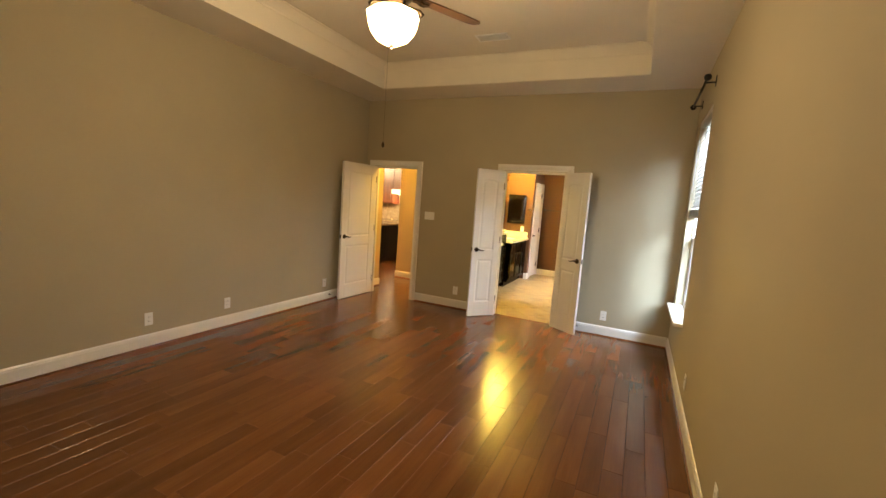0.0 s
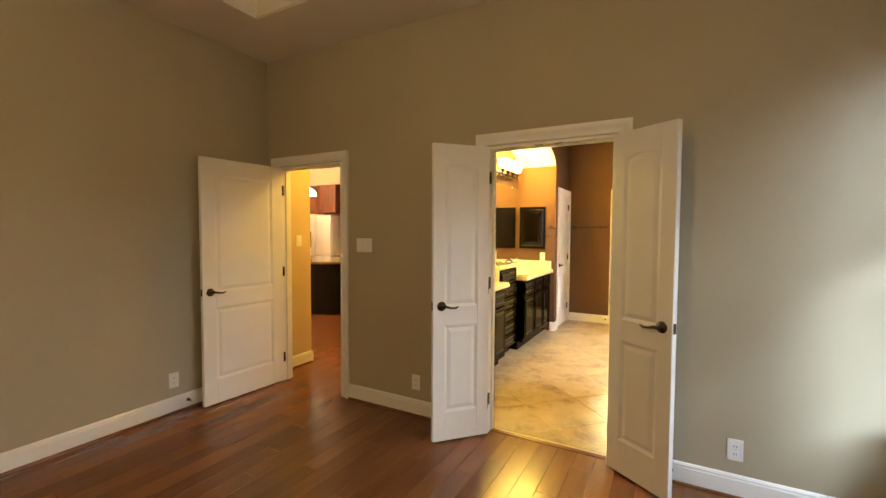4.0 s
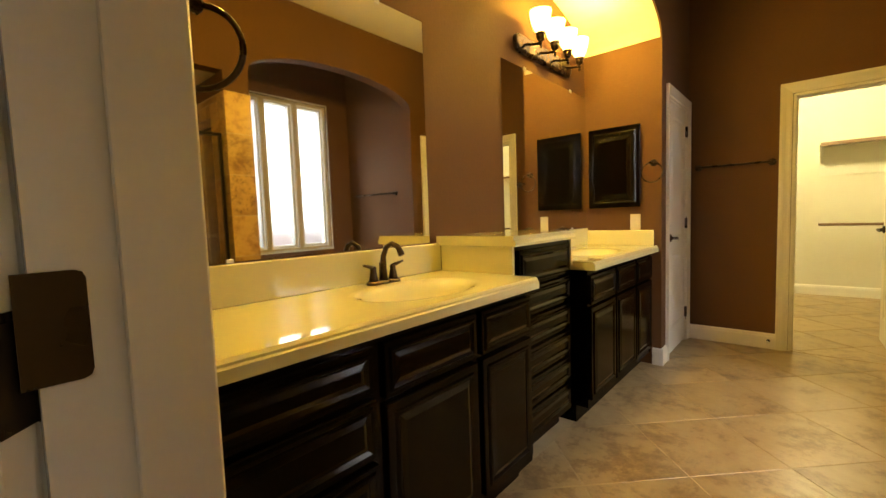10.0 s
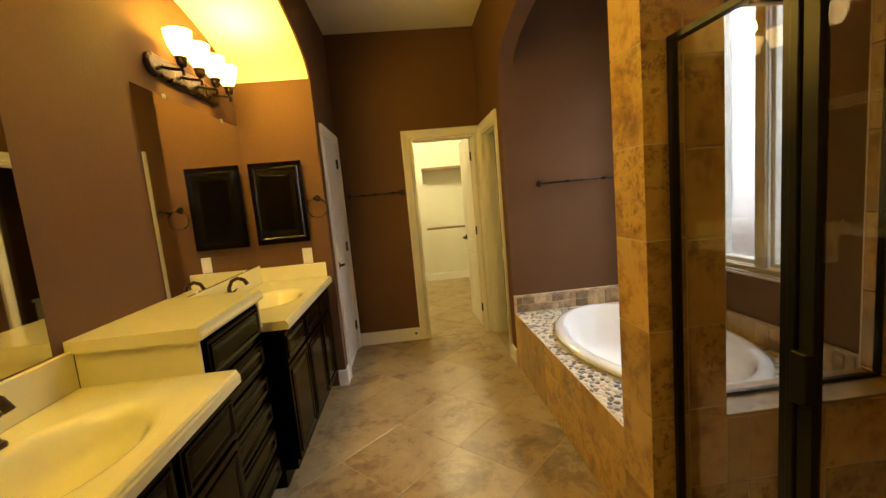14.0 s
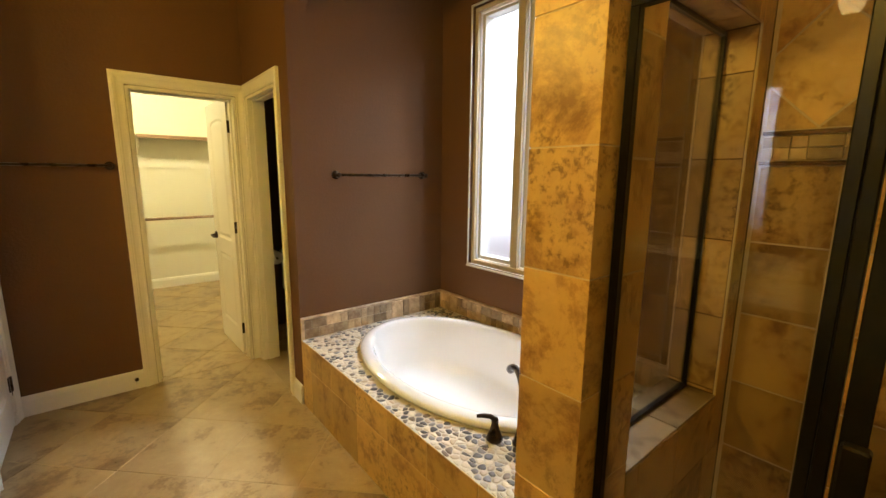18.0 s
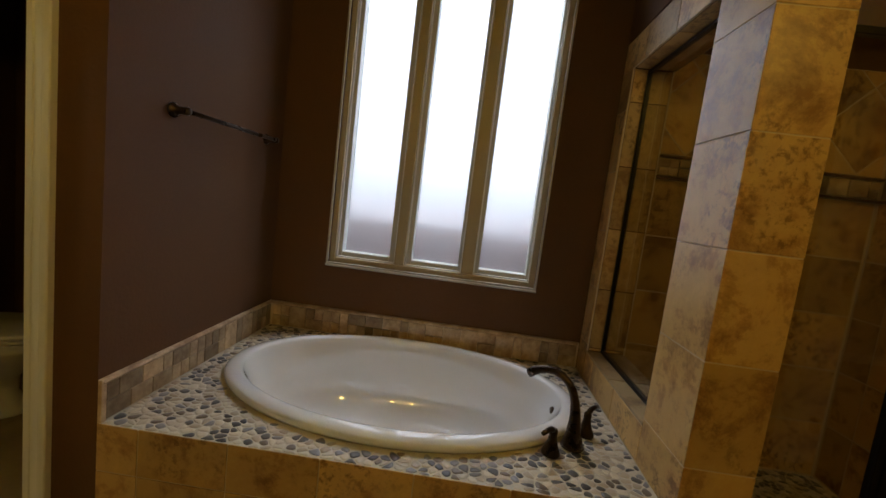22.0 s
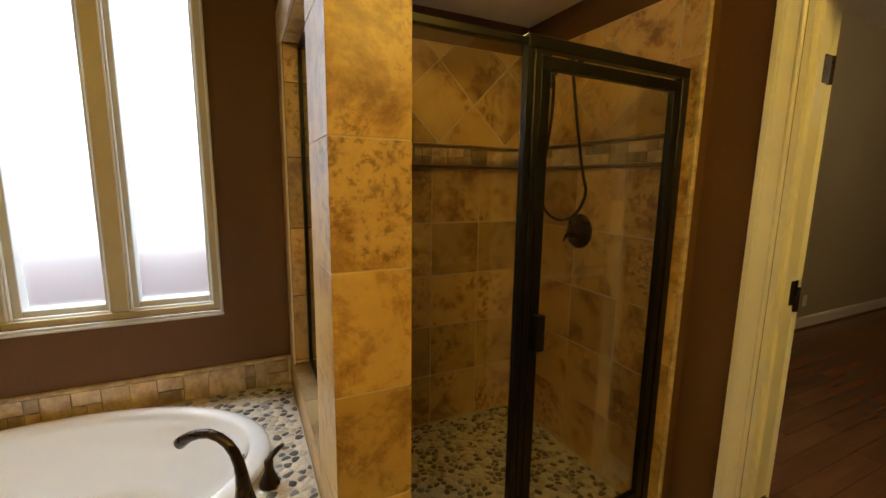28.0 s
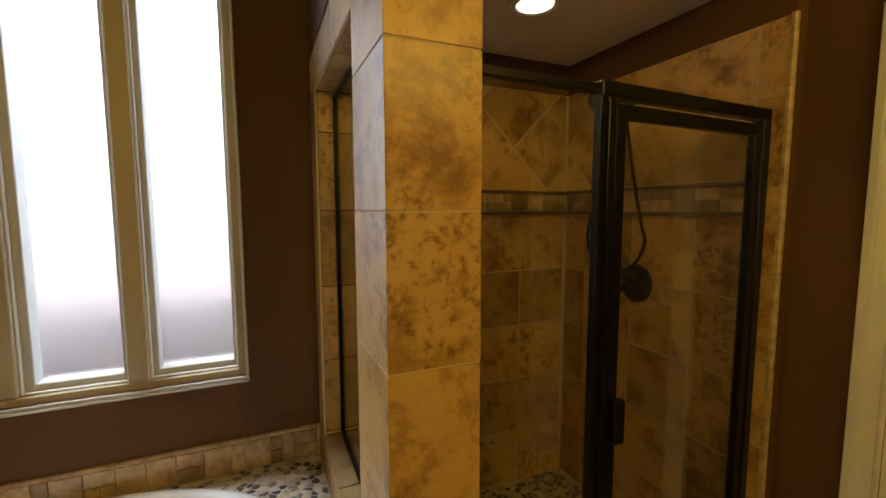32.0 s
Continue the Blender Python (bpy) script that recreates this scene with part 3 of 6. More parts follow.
def tiles(name, axis, p, side, u0, u1, v0, v1, w, h, material, parent, gap=0.0045, thick=0.0022, origin=(0, 0), turned=False, stagger=0.0, holes=()):
    """Tiles over a rectangle of a plane, straight or turned by 45 degrees; those that meet a hole are cut to the largest rest."""
    if turned:
        d = w / math.sqrt(2)
        i0, i1 = int((u0 - origin[0]) / d) - 2, int((u1 - origin[0]) / d) + 2
        j0, j1 = int((v0 - origin[1]) / d) - 2, int((v1 - origin[1]) / d) + 2
        cells = [[(origin[0] + i * d, origin[1] + (j - 1) * d), (origin[0] + (i + 1) * d, origin[1] + j * d), (origin[0] + i * d, origin[1] + (j + 1) * d), (origin[0] + (i - 1) * d, origin[1] + j * d)]
                 for i in range(i0, i1 + 1) for j in range(j0, j1 + 1) if (i + j) % 2]
    else:
        i0, i1 = math.floor((u0 - origin[0]) / w) - 2, math.ceil((u1 - origin[0]) / w) + 2
        j0, j1 = math.floor((v0 - origin[1]) / h), math.ceil((v1 - origin[1]) / h)
        cells = []
        for j in range(j0, j1):
            s = origin[0] + (stagger * w if j % 2 else 0)
            for i in range(i0, i1):
                cells.append([(s + i * w, origin[1] + j * h), (s + (i + 1) * w, origin[1] + j * h), (s + (i + 1) * w, origin[1] + (j + 1) * h), (s + i * w, origin[1] + (j + 1) * h)])
    for c in cells:
        rest = [clip(c, u0, u1, v0, v1)]
        for a0, a1, b0, b1 in holes:
            nxt = []
            for q in rest:
                if not q:
                    continue
                if not clip(q, a0, a1, b0, b1):
                    nxt.append(q)
                    continue
                nxt += [clip(q, u0, a0, v0, v1), clip(q, a1, u1, v0, v1), clip(q, max(a0, u0), min(a1, u1), v0, b0), clip(q, max(a0, u0), min(a1, u1), b1, v1)]
            rest = nxt
        for q in rest:
            if q and area_of(q) > 2e-4:
                q = inset(q, gap / 2)
                if area_of(q) > 2e-4:
                    piece(name, q, axis, p, side, thick, material, parent)


def rounded(poly, n=1):
    for _ in range(n):
        out = []
        for a, b in zip(poly, poly[1:] + poly[:1]):
            out += [(0.75 * a[0] + 0.25 * b[0], 0.75 * a[1] + 0.25 * b[1]), (0.25 * a[0] + 0.75 * b[0], 0.25 * a[1] + 0.75 * b[1])]
        poly = out
    return poly


def pebble_cells(u0, u1, v0, v1, size, keep, rng, long=1.7):
    """Outlines of close-laid pebbles: jittered seeds, each with the cell nearest to it, in a plane stretched along a drifting direction."""
    seeds = []
    nu, nv = int((u1 - u0) / size * 1.55), int((v1 - v0) / size / 1.55)
    for i in range(-1, nu + 1):
        for j in range(-1, nv + 1):
            seeds.append((u0 + (i + 0.5 + rng.uniform(-0.36, 0.36)) * (u1 - u0) / nu, v0 + (j + 0.5 + (0.5 if i % 2 else 0) + rng.uniform(-0.42, 0.42)) * (v1 - v0) / nv))
    S = np.array(seeds)
    out = []
    for i, s in enumerate(seeds):
        if not keep(*s) or not (u0 <= s[0] <= u1 and v0 <= s[1] <= v1):
            continue
        d = np.hypot(*(S - S[i]).T)
        poly = [(s[0] - 3 * size, s[1] - 3 * size), (s[0] + 3 * size, s[1] - 3 * size), (s[0] + 3 * size, s[1] + 3 * size), (s[0] - 3 * size, s[1] + 3 * size)]
        for j in np.argsort(d)[1:14]:
            m, nrm = (S[i] + S[j]) / 2, S[j] - S[i]
            nxt = []
            for a, b in zip(poly, poly[1:] + poly[:1]):
                da, db = np.dot(np.array(a) - m, nrm), np.dot(np.array(b) - m, nrm)
                if da <= 0:
                    nxt.append(a)
                if da * db < 0:
                    q = da / (da - db)
                    nxt.append((a[0] + q * (b[0] - a[0]), a[1] + q * (b[1] - a[1])))
            poly = nxt
            if len(poly) < 3:
                break
        poly = clip(poly, u0 + 0.002, u1 - 0.002, v0 + 0.002, v1 - 0.002) if len(poly) > 2 else []
        if area_of(poly) > 1e-4:
            k = rng.uniform(0.86, 0.97)
            poly = [(s[0] + (q[0] - s[0]) * k, s[1] + (q[1] - s[1]) * k) for q in poly]
            out.append(rounded(poly, 1 if len(poly) > 4 else 2))
    return out


def pebble_mesh(bm, poly, z, h):
    cu, cv = sum(q[0] for q in poly) / len(poly), sum(q[1] for q in poly) / len(poly)
    A = [bm.verts.new((*q, z)) for q in poly]
    B = [bm.verts.new((cu + (q[0] - cu) * 0.93, cv + (q[1] - cv) * 0.93, z + h * 0.7)) for q in poly]
    C = [bm.verts.new((cu + (q[0] - cu) * 0.6, cv + (q[1] - cv) * 0.6, z + h)) for q in poly]
    n = len(poly)
    for P, Q in ((A, B), (B, C)):
        for i in range(n):
            bm.faces.new((P[i], P[(i + 1) % n], Q[(i + 1) % n], Q[i]))
    bm.faces.new(C)


def pebbles(parent, polys, z, h, near, limit=290):
    """The pebbles nearest to the walk as parts, the rest joined."""
    polys = sorted(polys, key=near)
    for q in polys[:limit]:
        bm = bmesh.new()
        cu, cv = sum(a[0] for a in q) / len(q), sum(a[1] for a in q) / len(q)
        pebble_mesh(bm, [(a[0] - cu, a[1] - cv) for a in q], 0, h)
        ob = part("pebble", bm, PEBBLE, parent, smooth=True)
        ob.location = (cu, cv, z)
    if polys[limit:]:
        bm = bmesh.new()
        for q in polys[limit:]:
            pebble_mesh(bm, q, z, h)
        tagged(part("pebble_bed", bm, PEBBLES, parent, smooth=True), kind="stuff")


def ringed(outline, rings, m=None):
    """Loops of equal length joined in order, the last one closed."""
    bm = bmesh.new()
    L = [[bm.verts.new(p) for p in r] for r in [outline] + rings]
    n = len(L[0])
    for A, B in zip(L, L[1:]):
        for i in range(n):
            bm.faces.new((A[i], A[(i + 1) % n], B[(i + 1) % n], B[i]))
    return bm, L


def rect_ellipse(x0, x1, y0, y1, cx, cy, a, b, n=56):
    """Points on a rectangle and on an ellipse in it, along the same rays; the corners are among them."""
    ang = sorted({2 * math.pi * i / n for i in range(n)} | {math.atan2(y - cy, x - cx) % (2 * math.pi) for x in (x0, x1) for y in (y0, y1)})
    R, E = [], []
    for t in ang:
        c, s = math.cos(t), math.sin(t)
        k = min(((x1 if c > 0 else x0) - cx) / c if abs(c) > 1e-9 else 1e9, ((y1 if s > 0 else y0) - cy) / s if abs(s) > 1e-9 else 1e9)
        R.append((cx + k * c, cy + k * s))
        q = 1 / math.sqrt((c / a) ** 2 + (s / b) ** 2)
        E.append((q * c, q * s))
    return R, E


def baseboard(name, axis, face, side, a0, a1, h=0.13, shoe=True, floor=0.0):
    """A white baseboard with a moulded top edge, and a dark shoe strip along a wooden floor."""
    ob = tagged(new(name), "white-painted baseboard along the wall", "baseboard", kind="structure")
    prof = [(0, floor), (side * 0.015, floor), (side * 0.015, h - 0.03), (side * 0.012, h - 0.022), (side * 0.012, h - 0.014), (side * 0.006, h - 0.004), (0, h)]
    pts = [(face + a, z) for a, z in prof]
    if axis == "x":
        bm = prism(pts, "y", a0, a1)
    else:
        bm = prism(pts, "x", a0, a1)
    part("board", bm, TRIM, ob)
    if shoe:
        q = [(face + side * 0.0155, floor), (face + side * 0.028, floor), (face + side * 0.026, floor + 0.012), (face + side * 0.0155, floor + 0.017)]
        part("shoe_moulding", prism(q, "y" if axis == "x" else "x", a0, a1), WOOD, ob, "reddish wooden shoe strip")
    return ob

# ---- the large structure ----
H = 3.05
YB0, YB1 = 5.39, 5.512         # wall between bedroom and bath
XL, XR = -3.92, 0.61           # bedroom side walls
VX = -2.55                     # vanity wall
AX = -1.98                     # arch plane and linen wall
YF = 9.66                      # far bath wall
TX = -0.56                     # tub front plane
WX = 0.575                     # tub and shower outer wall
YT0, YT1 = 6.945, 8.73         # tub alcove
PY = 6.74                      # shower side of the pillar
D1 = (-3.765, -2.985, 2.05)    # hall door opening
D2 = (-1.628, -0.782, 2.05)    # double door opening
DC = (-1.265, -0.625, 2.03)    # closet door opening
DT = (8.965, 9.60, 2.03)        # toilet door opening
DL = (8.95, 9.575, 2.03)       # linen door
BWIN = (4.165, 5.125, 0.60, 2.61)
TWIN = (7.236, 8.412, 0.858, 2.575)

# bedroom
setting("floor_bedroom_base", boxed(XL - 0.1, -1.7, -0.1, XR + 0.1, 5.46, -0.006), GROUTW, "dark seams under the plank floor")
setting("wall_bedroom_north", slab("y", YB0, 5.46, XL - 0.12, XR + 0.15, 0, H + 0.4, [(D1[0], D1[1], 0, D1[2]), (D2[0], D2[1], 0, D2[2])]), TAN, "tan painted wall with two doorways")
setting("wall_bedroom_west", slab("x", XL - 0.12, XL, -1.6, YB0, 0, H + 0.4), TAN, "tan painted wall")
setting("wall_bedroom_east", slab("x", XR, XR + 0.20, -1.6, YB0, 0, H + 0.4, [BWIN]), TAN, "tan painted wall with a window")
setting("wall_bedroom_south", slab("y", -1.72, -1.6, XL - 0.12, XR + 0.2, 0, H + 0.4), TAN, "tan painted wall")
TR = (-3.27, 0.07, -0.6, 4.79, 3.37)
tray = joined(boxed(XL, -1.6, H, TR[0], YB0, H + 0.12), boxed(TR[1], -1.6, H, XR, YB0, H + 0.12), boxed(TR[0], TR[3], H, TR[1], YB0, H + 0.12), boxed(TR[0], -1.6, H, TR[1], TR[2], H + 0.12))
setting("ceiling_bedroom_border", tray, CEIL, "cream painted ceiling border round the tray")
up = joined(boxed(TR[0] - 0.05, TR[2], H + 0.12, TR[0], TR[3], TR[4]), boxed(TR[1], TR[2], H + 0.12, TR[1] + 0.05, TR[3], TR[4]),
            boxed(TR[0] - 0.05, TR[3], H + 0.12, TR[1] + 0.05, TR[3] + 0.05, TR[4]), boxed(TR[0] - 0.05, TR[2] - 0.05, H + 0.12, TR[1] + 0.05, TR[2], TR[4]),
            boxed(TR[0] - 0.06, TR[2] - 0.06, TR[4], TR[1] + 0.06, TR[3] + 0.06, TR[4] + 0.08))
setting("ceiling_bedroom_tray", up, CEIL, "raised cream tray ceiling")

# bath
setting("floor_bath_base", boxed(VX - 0.1, 5.46, -0.1, WX, YF + 0.05, -0.0008), GROUT, "beige grout bed")
setting("wall_bath_south", slab("y", 5.46, YB1, VX - 0.12, WX + 0.2, 0, H, [(D2[0], D2[1], 0, D2[2])]), BROWN, "mocha painted wall with a doorway")
setting("wall_bath_west", slab("x", VX - 0.12, VX, YB1, 8.75, 0, H), BROWN, "mocha painted wall behind the vanities")
setting("wall_bath_alcove_end", slab("y", 8.75, 8.87, VX - 0.12, AX, 0, H), BROWN, "mocha painted wall at the vanity's end")
setting("wall_bath_linen", slab("x", AX - 0.12, AX, 8.87, YF, 0, H, [(DL[0], DL[1], 0, DL[2])]), BROWN, "mocha painted wall with a narrow door")
setting("wall_bath_north", slab("y", YF, YF + 0.12, VX - 0.3, TX + 0.12, 0, H, [(DC[0], DC[1], 0, DC[2])]), BROWN, "mocha painted wall with the closet doorway")
setting("wall_bath_toilet", slab("x", TX, TX + 0.12, YT1, YF, 0, H, [(DT[0], DT[1], 0, DT[2])]), BROWN, "mocha painted wall with the toilet doorway")
setting("wall_tub_north", slab("y", YT1, YT1 + 0.12, TX + 0.12, WX, 0, H), BROWN, "mocha painted wall at the tub's end")
setting("wall_bath_east", slab("x", WX, WX + 0.16, YB1, 10.46, 0, H, [TWIN]), BROWN, "mocha painted wall with the tub window")
setting("ceiling_bath", boxed(VX - 0.1, YB1, H, WX + 0.1, YF + 0.1, H + 0.1), CEIL, "cream painted ceiling")


def vault(y0, y1, spring, rise, x0, x1, n=28):
    """The body over an arched alcove: a polygon across x with an elliptical underside, up to the ceiling."""
    c, a = (y0 + y1) / 2, (y1 - y0) / 2
    arc = [(c - a * math.cos(math.pi * i / n), spring + rise * math.sin(math.pi * i / n)) for i in range(n + 1)]
    return prism([(y0, H)] + arc + [(y1, H)], "x", x0, x1), arc


body, arc = vault(YB1, 8.75, 2.41, 0.345, VX, AX)
setting("wall_vanity_arch", body, BROWN, "mocha painted wall over the vanity arch")
lining = prism([(y, z - 0.004) for y, z in arc] + [(y, z - 0.001) for y, z in reversed(arc)], "x", VX, AX - 0.012)
setting("ceiling_vanity_vault", lining, CEIL, "cream painted vaulted alcove ceiling")
body, arc2 = vault(YT0, YT1, 2.38, 0.225, TX, TX + 0.12)
setting("wall_tub_arch", body, BROWN, "mocha painted wall over the tub arch")
# pillar and half wall between tub and shower, with an opening for glass
setting("wall_shower_south", boxed(-0.505, YB1, 0, WX, 5.568, 2.34), BROWN, "mocha painted furred wall behind the shower tile")
setting("wall_over_pillar", boxed(TX, YT0 - 0.012, 2.19, WX, YT0 - 0.0005, H), BROWN, "mocha painted wall over the pillar")
setting("wall_shower_north", slab("y", PY + 0.012, YT0 - 0.012, TX, WX, 0, H, [(-0.30, 0.44, 0.58, 2.03)]), BROWN, "wall between tub and shower with a glazed opening")
setting("wall_shower_header", boxed(TX, YB1, 2.34, TX + 0.12, PY + 0.012, H), BROWN, "mocha painted header over the shower")
setting("ceiling_shower", boxed(TX + 0.12, YB1, 2.34, WX, PY + 0.012, 2.42), CEIL, "cream painted shower ceiling")

# toilet room, closet, hall and kitchen shells
setting("floor_toilet_room", boxed(TX, YT1 + 0.12, -0.1, WX, 10.45, -0.002), TRAV, "beige tile floor")
setting("wall_toilet_north", boxed(TX, 10.33, 0, WX, 10.45, H), BROWN, "mocha painted wall")
setting("wall_toilet_west", boxed(TX, YF + 0.12, 0, TX + 0.08, 10.33, H), BROWN, "mocha painted wall")
setting("ceiling_toilet_room", boxed(TX, YF + 0.1, H + 0.003, WX, 10.45, H + 0.1), CEIL, "cream painted ceiling")
setting("floor_closet", boxed(-3.2, YF, -0.1, WX, 12.8, -0.0025), TRAV, "beige tile floor")
setting("wall_closet_north", boxed(-3.2, 12.65, 0, WX, 12.77, H), WHITEP, "off-white closet wall")
setting("wall_closet_west", boxed(-3.3, YF + 0.12, 0, -3.2, 12.65, H), WHITEP, "off-white closet wall")
setting("wall_closet_corner", boxed(TX - 0.02, YF + 0.12, 0, TX, 10.47, H), WHITEP, "off-white closet wall")
setting("wall_closet_return", boxed(TX, 10.455, 0, WX, 10.47, H), WHITEP, "off-white closet wall")
setting("wall_closet_east", boxed(WX, 10.47, 0, WX + 0.12, 12.77, H), WHITEP, "off-white closet wall")
setting("wall_closet_south", slab("y", YF + 0.12, YF + 0.13, -3.2, TX - 0.02, 0, H, [(DC[0], DC[1], 0, DC[2])]), WHITEP, "off-white closet wall")
setting("ceiling_closet", boxed(-3.3, YF + 0.12, H, WX, 12.77, H + 0.1), CEIL, "cream painted ceiling")
setting("floor_hall_base", boxed(-12, 5.46, -0.1, -2.67, 12, -0.006), GROUTW, "dark seams under the plank floor")
setting("wall_hall_east", boxed(-2.80, 5.46, 0, -2.67, 12, H), HALLP, "warm beige hall wall")
setting("wall_hall_stub", boxed(-4.1, 5.46, 0, -3.96, 5.958, H), HALLP, "warm beige wall beside the hall door")
setting("wall_hall_south", boxed(-12, 5.46, 0, -4.1, 5.6, H), HALLP, "warm beige wall")
setting("wall_kitchen_north", boxed(-12, 10.56, 0, -2.67, 10.7, H), HALLP, "warm beige kitchen wall")
setting("wall_kitchen_west", boxed(-12, 5.6, 0, -11.88, 11.9, H), HALLP, "warm beige kitchen wall")
setting("wall_hall_pier", boxed(-4.15, 6.85, 0, -2.80, 7.15, H), HALLP, "warm beige wall pier in the hall")
setting("ceiling_hall", boxed(-12, 5.46, H, -2.67, 12, H + 0.1), CEIL, "cream painted ceiling")


# outside: ground, a low garden wall, the neighbour's brick and the bright overcast distance
setting("ground", boxed(XR + 0.21, -60, -0.35, 60, 60, -0.25), mat("dry_grass_soil", (0.20, 0.15, 0.10), 0.95, vary=0.3, scale=2, fine=40, bump=0.3), "dry grassy soil")
sky_card = setting("backdrop", boxed(9.0, 2.0, 1.15, 9.1, 26, 15.0), glow("overcast_sky_glow", (0.88, 0.93, 1.0), SKYGLOW), "bright overcast sky beyond the garden")

# ---- doors, trim and wall fittings ----
def panel_outline(x0, x1, z0, z1, arch, n=10):
    """A panel's outline, with a low arch on top when arch is above 0."""
    pts = [(x0, z0), (x1, z0)]
    if not arch:
        return pts + [(x1, z1), (x0, z1)]
    c, a = (x0 + x1) / 2, (x1 - x0) / 2
    return pts + [(c + a * math.cos(math.pi * i / n), z1 - arch + arch * math.sin(math.pi * i / n)) for i in range(n + 1)]


def lever(parent, x, z, y, side, to):
    """A bronze lever handle on a door's face: rose, neck and a curved lever pointing along to (+1 or -1)."""
    h = part("handle", lathe([(0.030, 0.0), (0.033, 0.004), (0.031, 0.010), (0.020, 0.016), (0.011, 0.020), (0.010, 0.040)], 20, Matrix.Translation((x, y, z)) @ Matrix.Rotation(radians(90 if side < 0 else -90), 4, "X")), BRONZE, parent, "oil-rubbed bronze lever handle", smooth=True)
    yy = y + side * 0.042
    path = [(x, yy, z), (x + to * 0.02, yy + side * 0.003, z + 0.002), (x + to * 0.05, yy + side * 0.004, z - 0.006), (x + to * 0.085, yy, z - 0.010), (x + to * 0.11, yy - side * 0.006, z - 0.002)]
    part("lever", tube(path, 0.008, 10, radii=[0.011, 0.010, 0.008, 0.007, 0.005]), BRONZE, h, smooth=True)


def door_leaf(name, label, x, y, rz, width, hinge_y=0.0, height=2.03, t=0.035, arch=0.035, handle_z=0.935, group="", hinge_side=1, flip=1):
    """A moulded two-panel door. It hangs on its edge at x = 0 and runs along +x; its faces are at y = 0 and y = t * flip."""
    d = tagged(thing(name, label, "door", x, y, 0.012, rz, group), kind="structure")
    y0, y1 = min(0, t * flip), max(0, t * flip)
    s = 0.11 if width > 0.5 else 0.085
    lo, mid0, mid1, hi = 0.20, 0.80, 0.93, height - 0.13
    part("core", boxed(0.01, y0 + 0.008, 0.01, width - 0.01, y1 - 0.008, height - 0.01), DOORW, d)
    part("stile", boxed(0, y0, 0, s, y1, height, 0.002), DOORW, d)
    part("stile", boxed(width - s, y0, 0, width, y1, height, 0.002), DOORW, d)
    part("rail", boxed(s, y0, 0, width - s, y1, lo, 0.0015), DOORW, d)
    part("rail", boxed(s, y0, mid0, width - s, y1, mid1, 0.0015), DOORW, d)
    out = panel_outline(s, width - s, mid1, hi, arch)
    top = [(s, height), (s, out[-1][1])] + [p for p in out[2:-1]][::-1] + [(width - s, out[2][1]), (width - s, height)]
    clean = []
    for p in top:
        if not clean or math.hypot(p[0] - clean[-1][0], p[1] - clean[-1][1]) > 1e-5:
            clean.append(p)
    part("rail", prism(clean, "y", y0, y1), DOORW, d)
    for side, yf in ((-1, y0), (1, y1)):
        for za, zb, ar in ((lo, mid0, 0), (mid1, hi, arch)):
            o1 = panel_outline(s + 0.018, width - s - 0.018, za + 0.018, zb - 0.018, ar)
            o2 = panel_outline(s + 0.045, width - s - 0.045, za + 0.045, zb - 0.045, ar)
            o0 = panel_outline(s, width - s, za, zb, ar)
            y_in = yf - side * 0.008
            bm, L = ringed([(a, yf - side * 0.001, b) for a, b in o0], [[(a, y_in + side * 0.0005, b) for a, b in o1], [(a, yf - side * 0.0015, b) for a, b in o2]])
            bm.faces.new(L[-1])
            part("raised_panel", bm, DOORW, d)
    hx = width - 0.06
    for side, yf in ((-1, y0), (1, y1)):
        lever(d, hx, handle_z, yf, side, -1)
    part("latch_plate", boxed(width - 0.0005, (y0 + y1) / 2 - 0.012, handle_z - 0.028, width + 0.0012, (y0 + y1) / 2 + 0.012, handle_z + 0.028), BRONZE, d)
    for hz in (0.22, 1.05, 1.82):
        h = part("hinge", boxed(-0.0025, (y0 + y1) / 2 - 0.016, hz - 0.045, 0.0005, (y0 + y1) / 2 + 0.016, hz + 0.045), BRONZE, d, "dark bronze butt hinge")
        part("hinge_barrel", tube([(-0.004, hinge_y, hz - 0.046), (-0.004, hinge_y, hz + 0.046)], 0.0065, 8), BRONZE, h, smooth=True)
    return d


door_leaf("door_1", "open white two-panel door with a bronze lever", D1[0], YB0 + 0.002, 267, 0.755, hinge_y=-0.005, flip=1, arch=0.0)
door_leaf("door_2", "open narrow white arch-panel door leaf", D2[0], YB0 - 0.002, 228, 0.410, hinge_y=-0.005, flip=1, group="double doors")
door_leaf("door_3", "open narrow white arch-panel door leaf", D2[1], YB0 - 0.002, -34, 0.410, hinge_y=-0.005, flip=-1, group="double doors")
door_leaf("door_4", "closed narrow white linen closet door", AX - 0.006, DL[1], 270, DL[1] - DL[0] - 0.006, hinge_y=0.004, flip=-1)
door_leaf("door_5", "open white closet door with a bronze lever", DC[1] - 0.004, YF + 0.128, 92, 0.615, hinge_y=-0.004, flip=1)


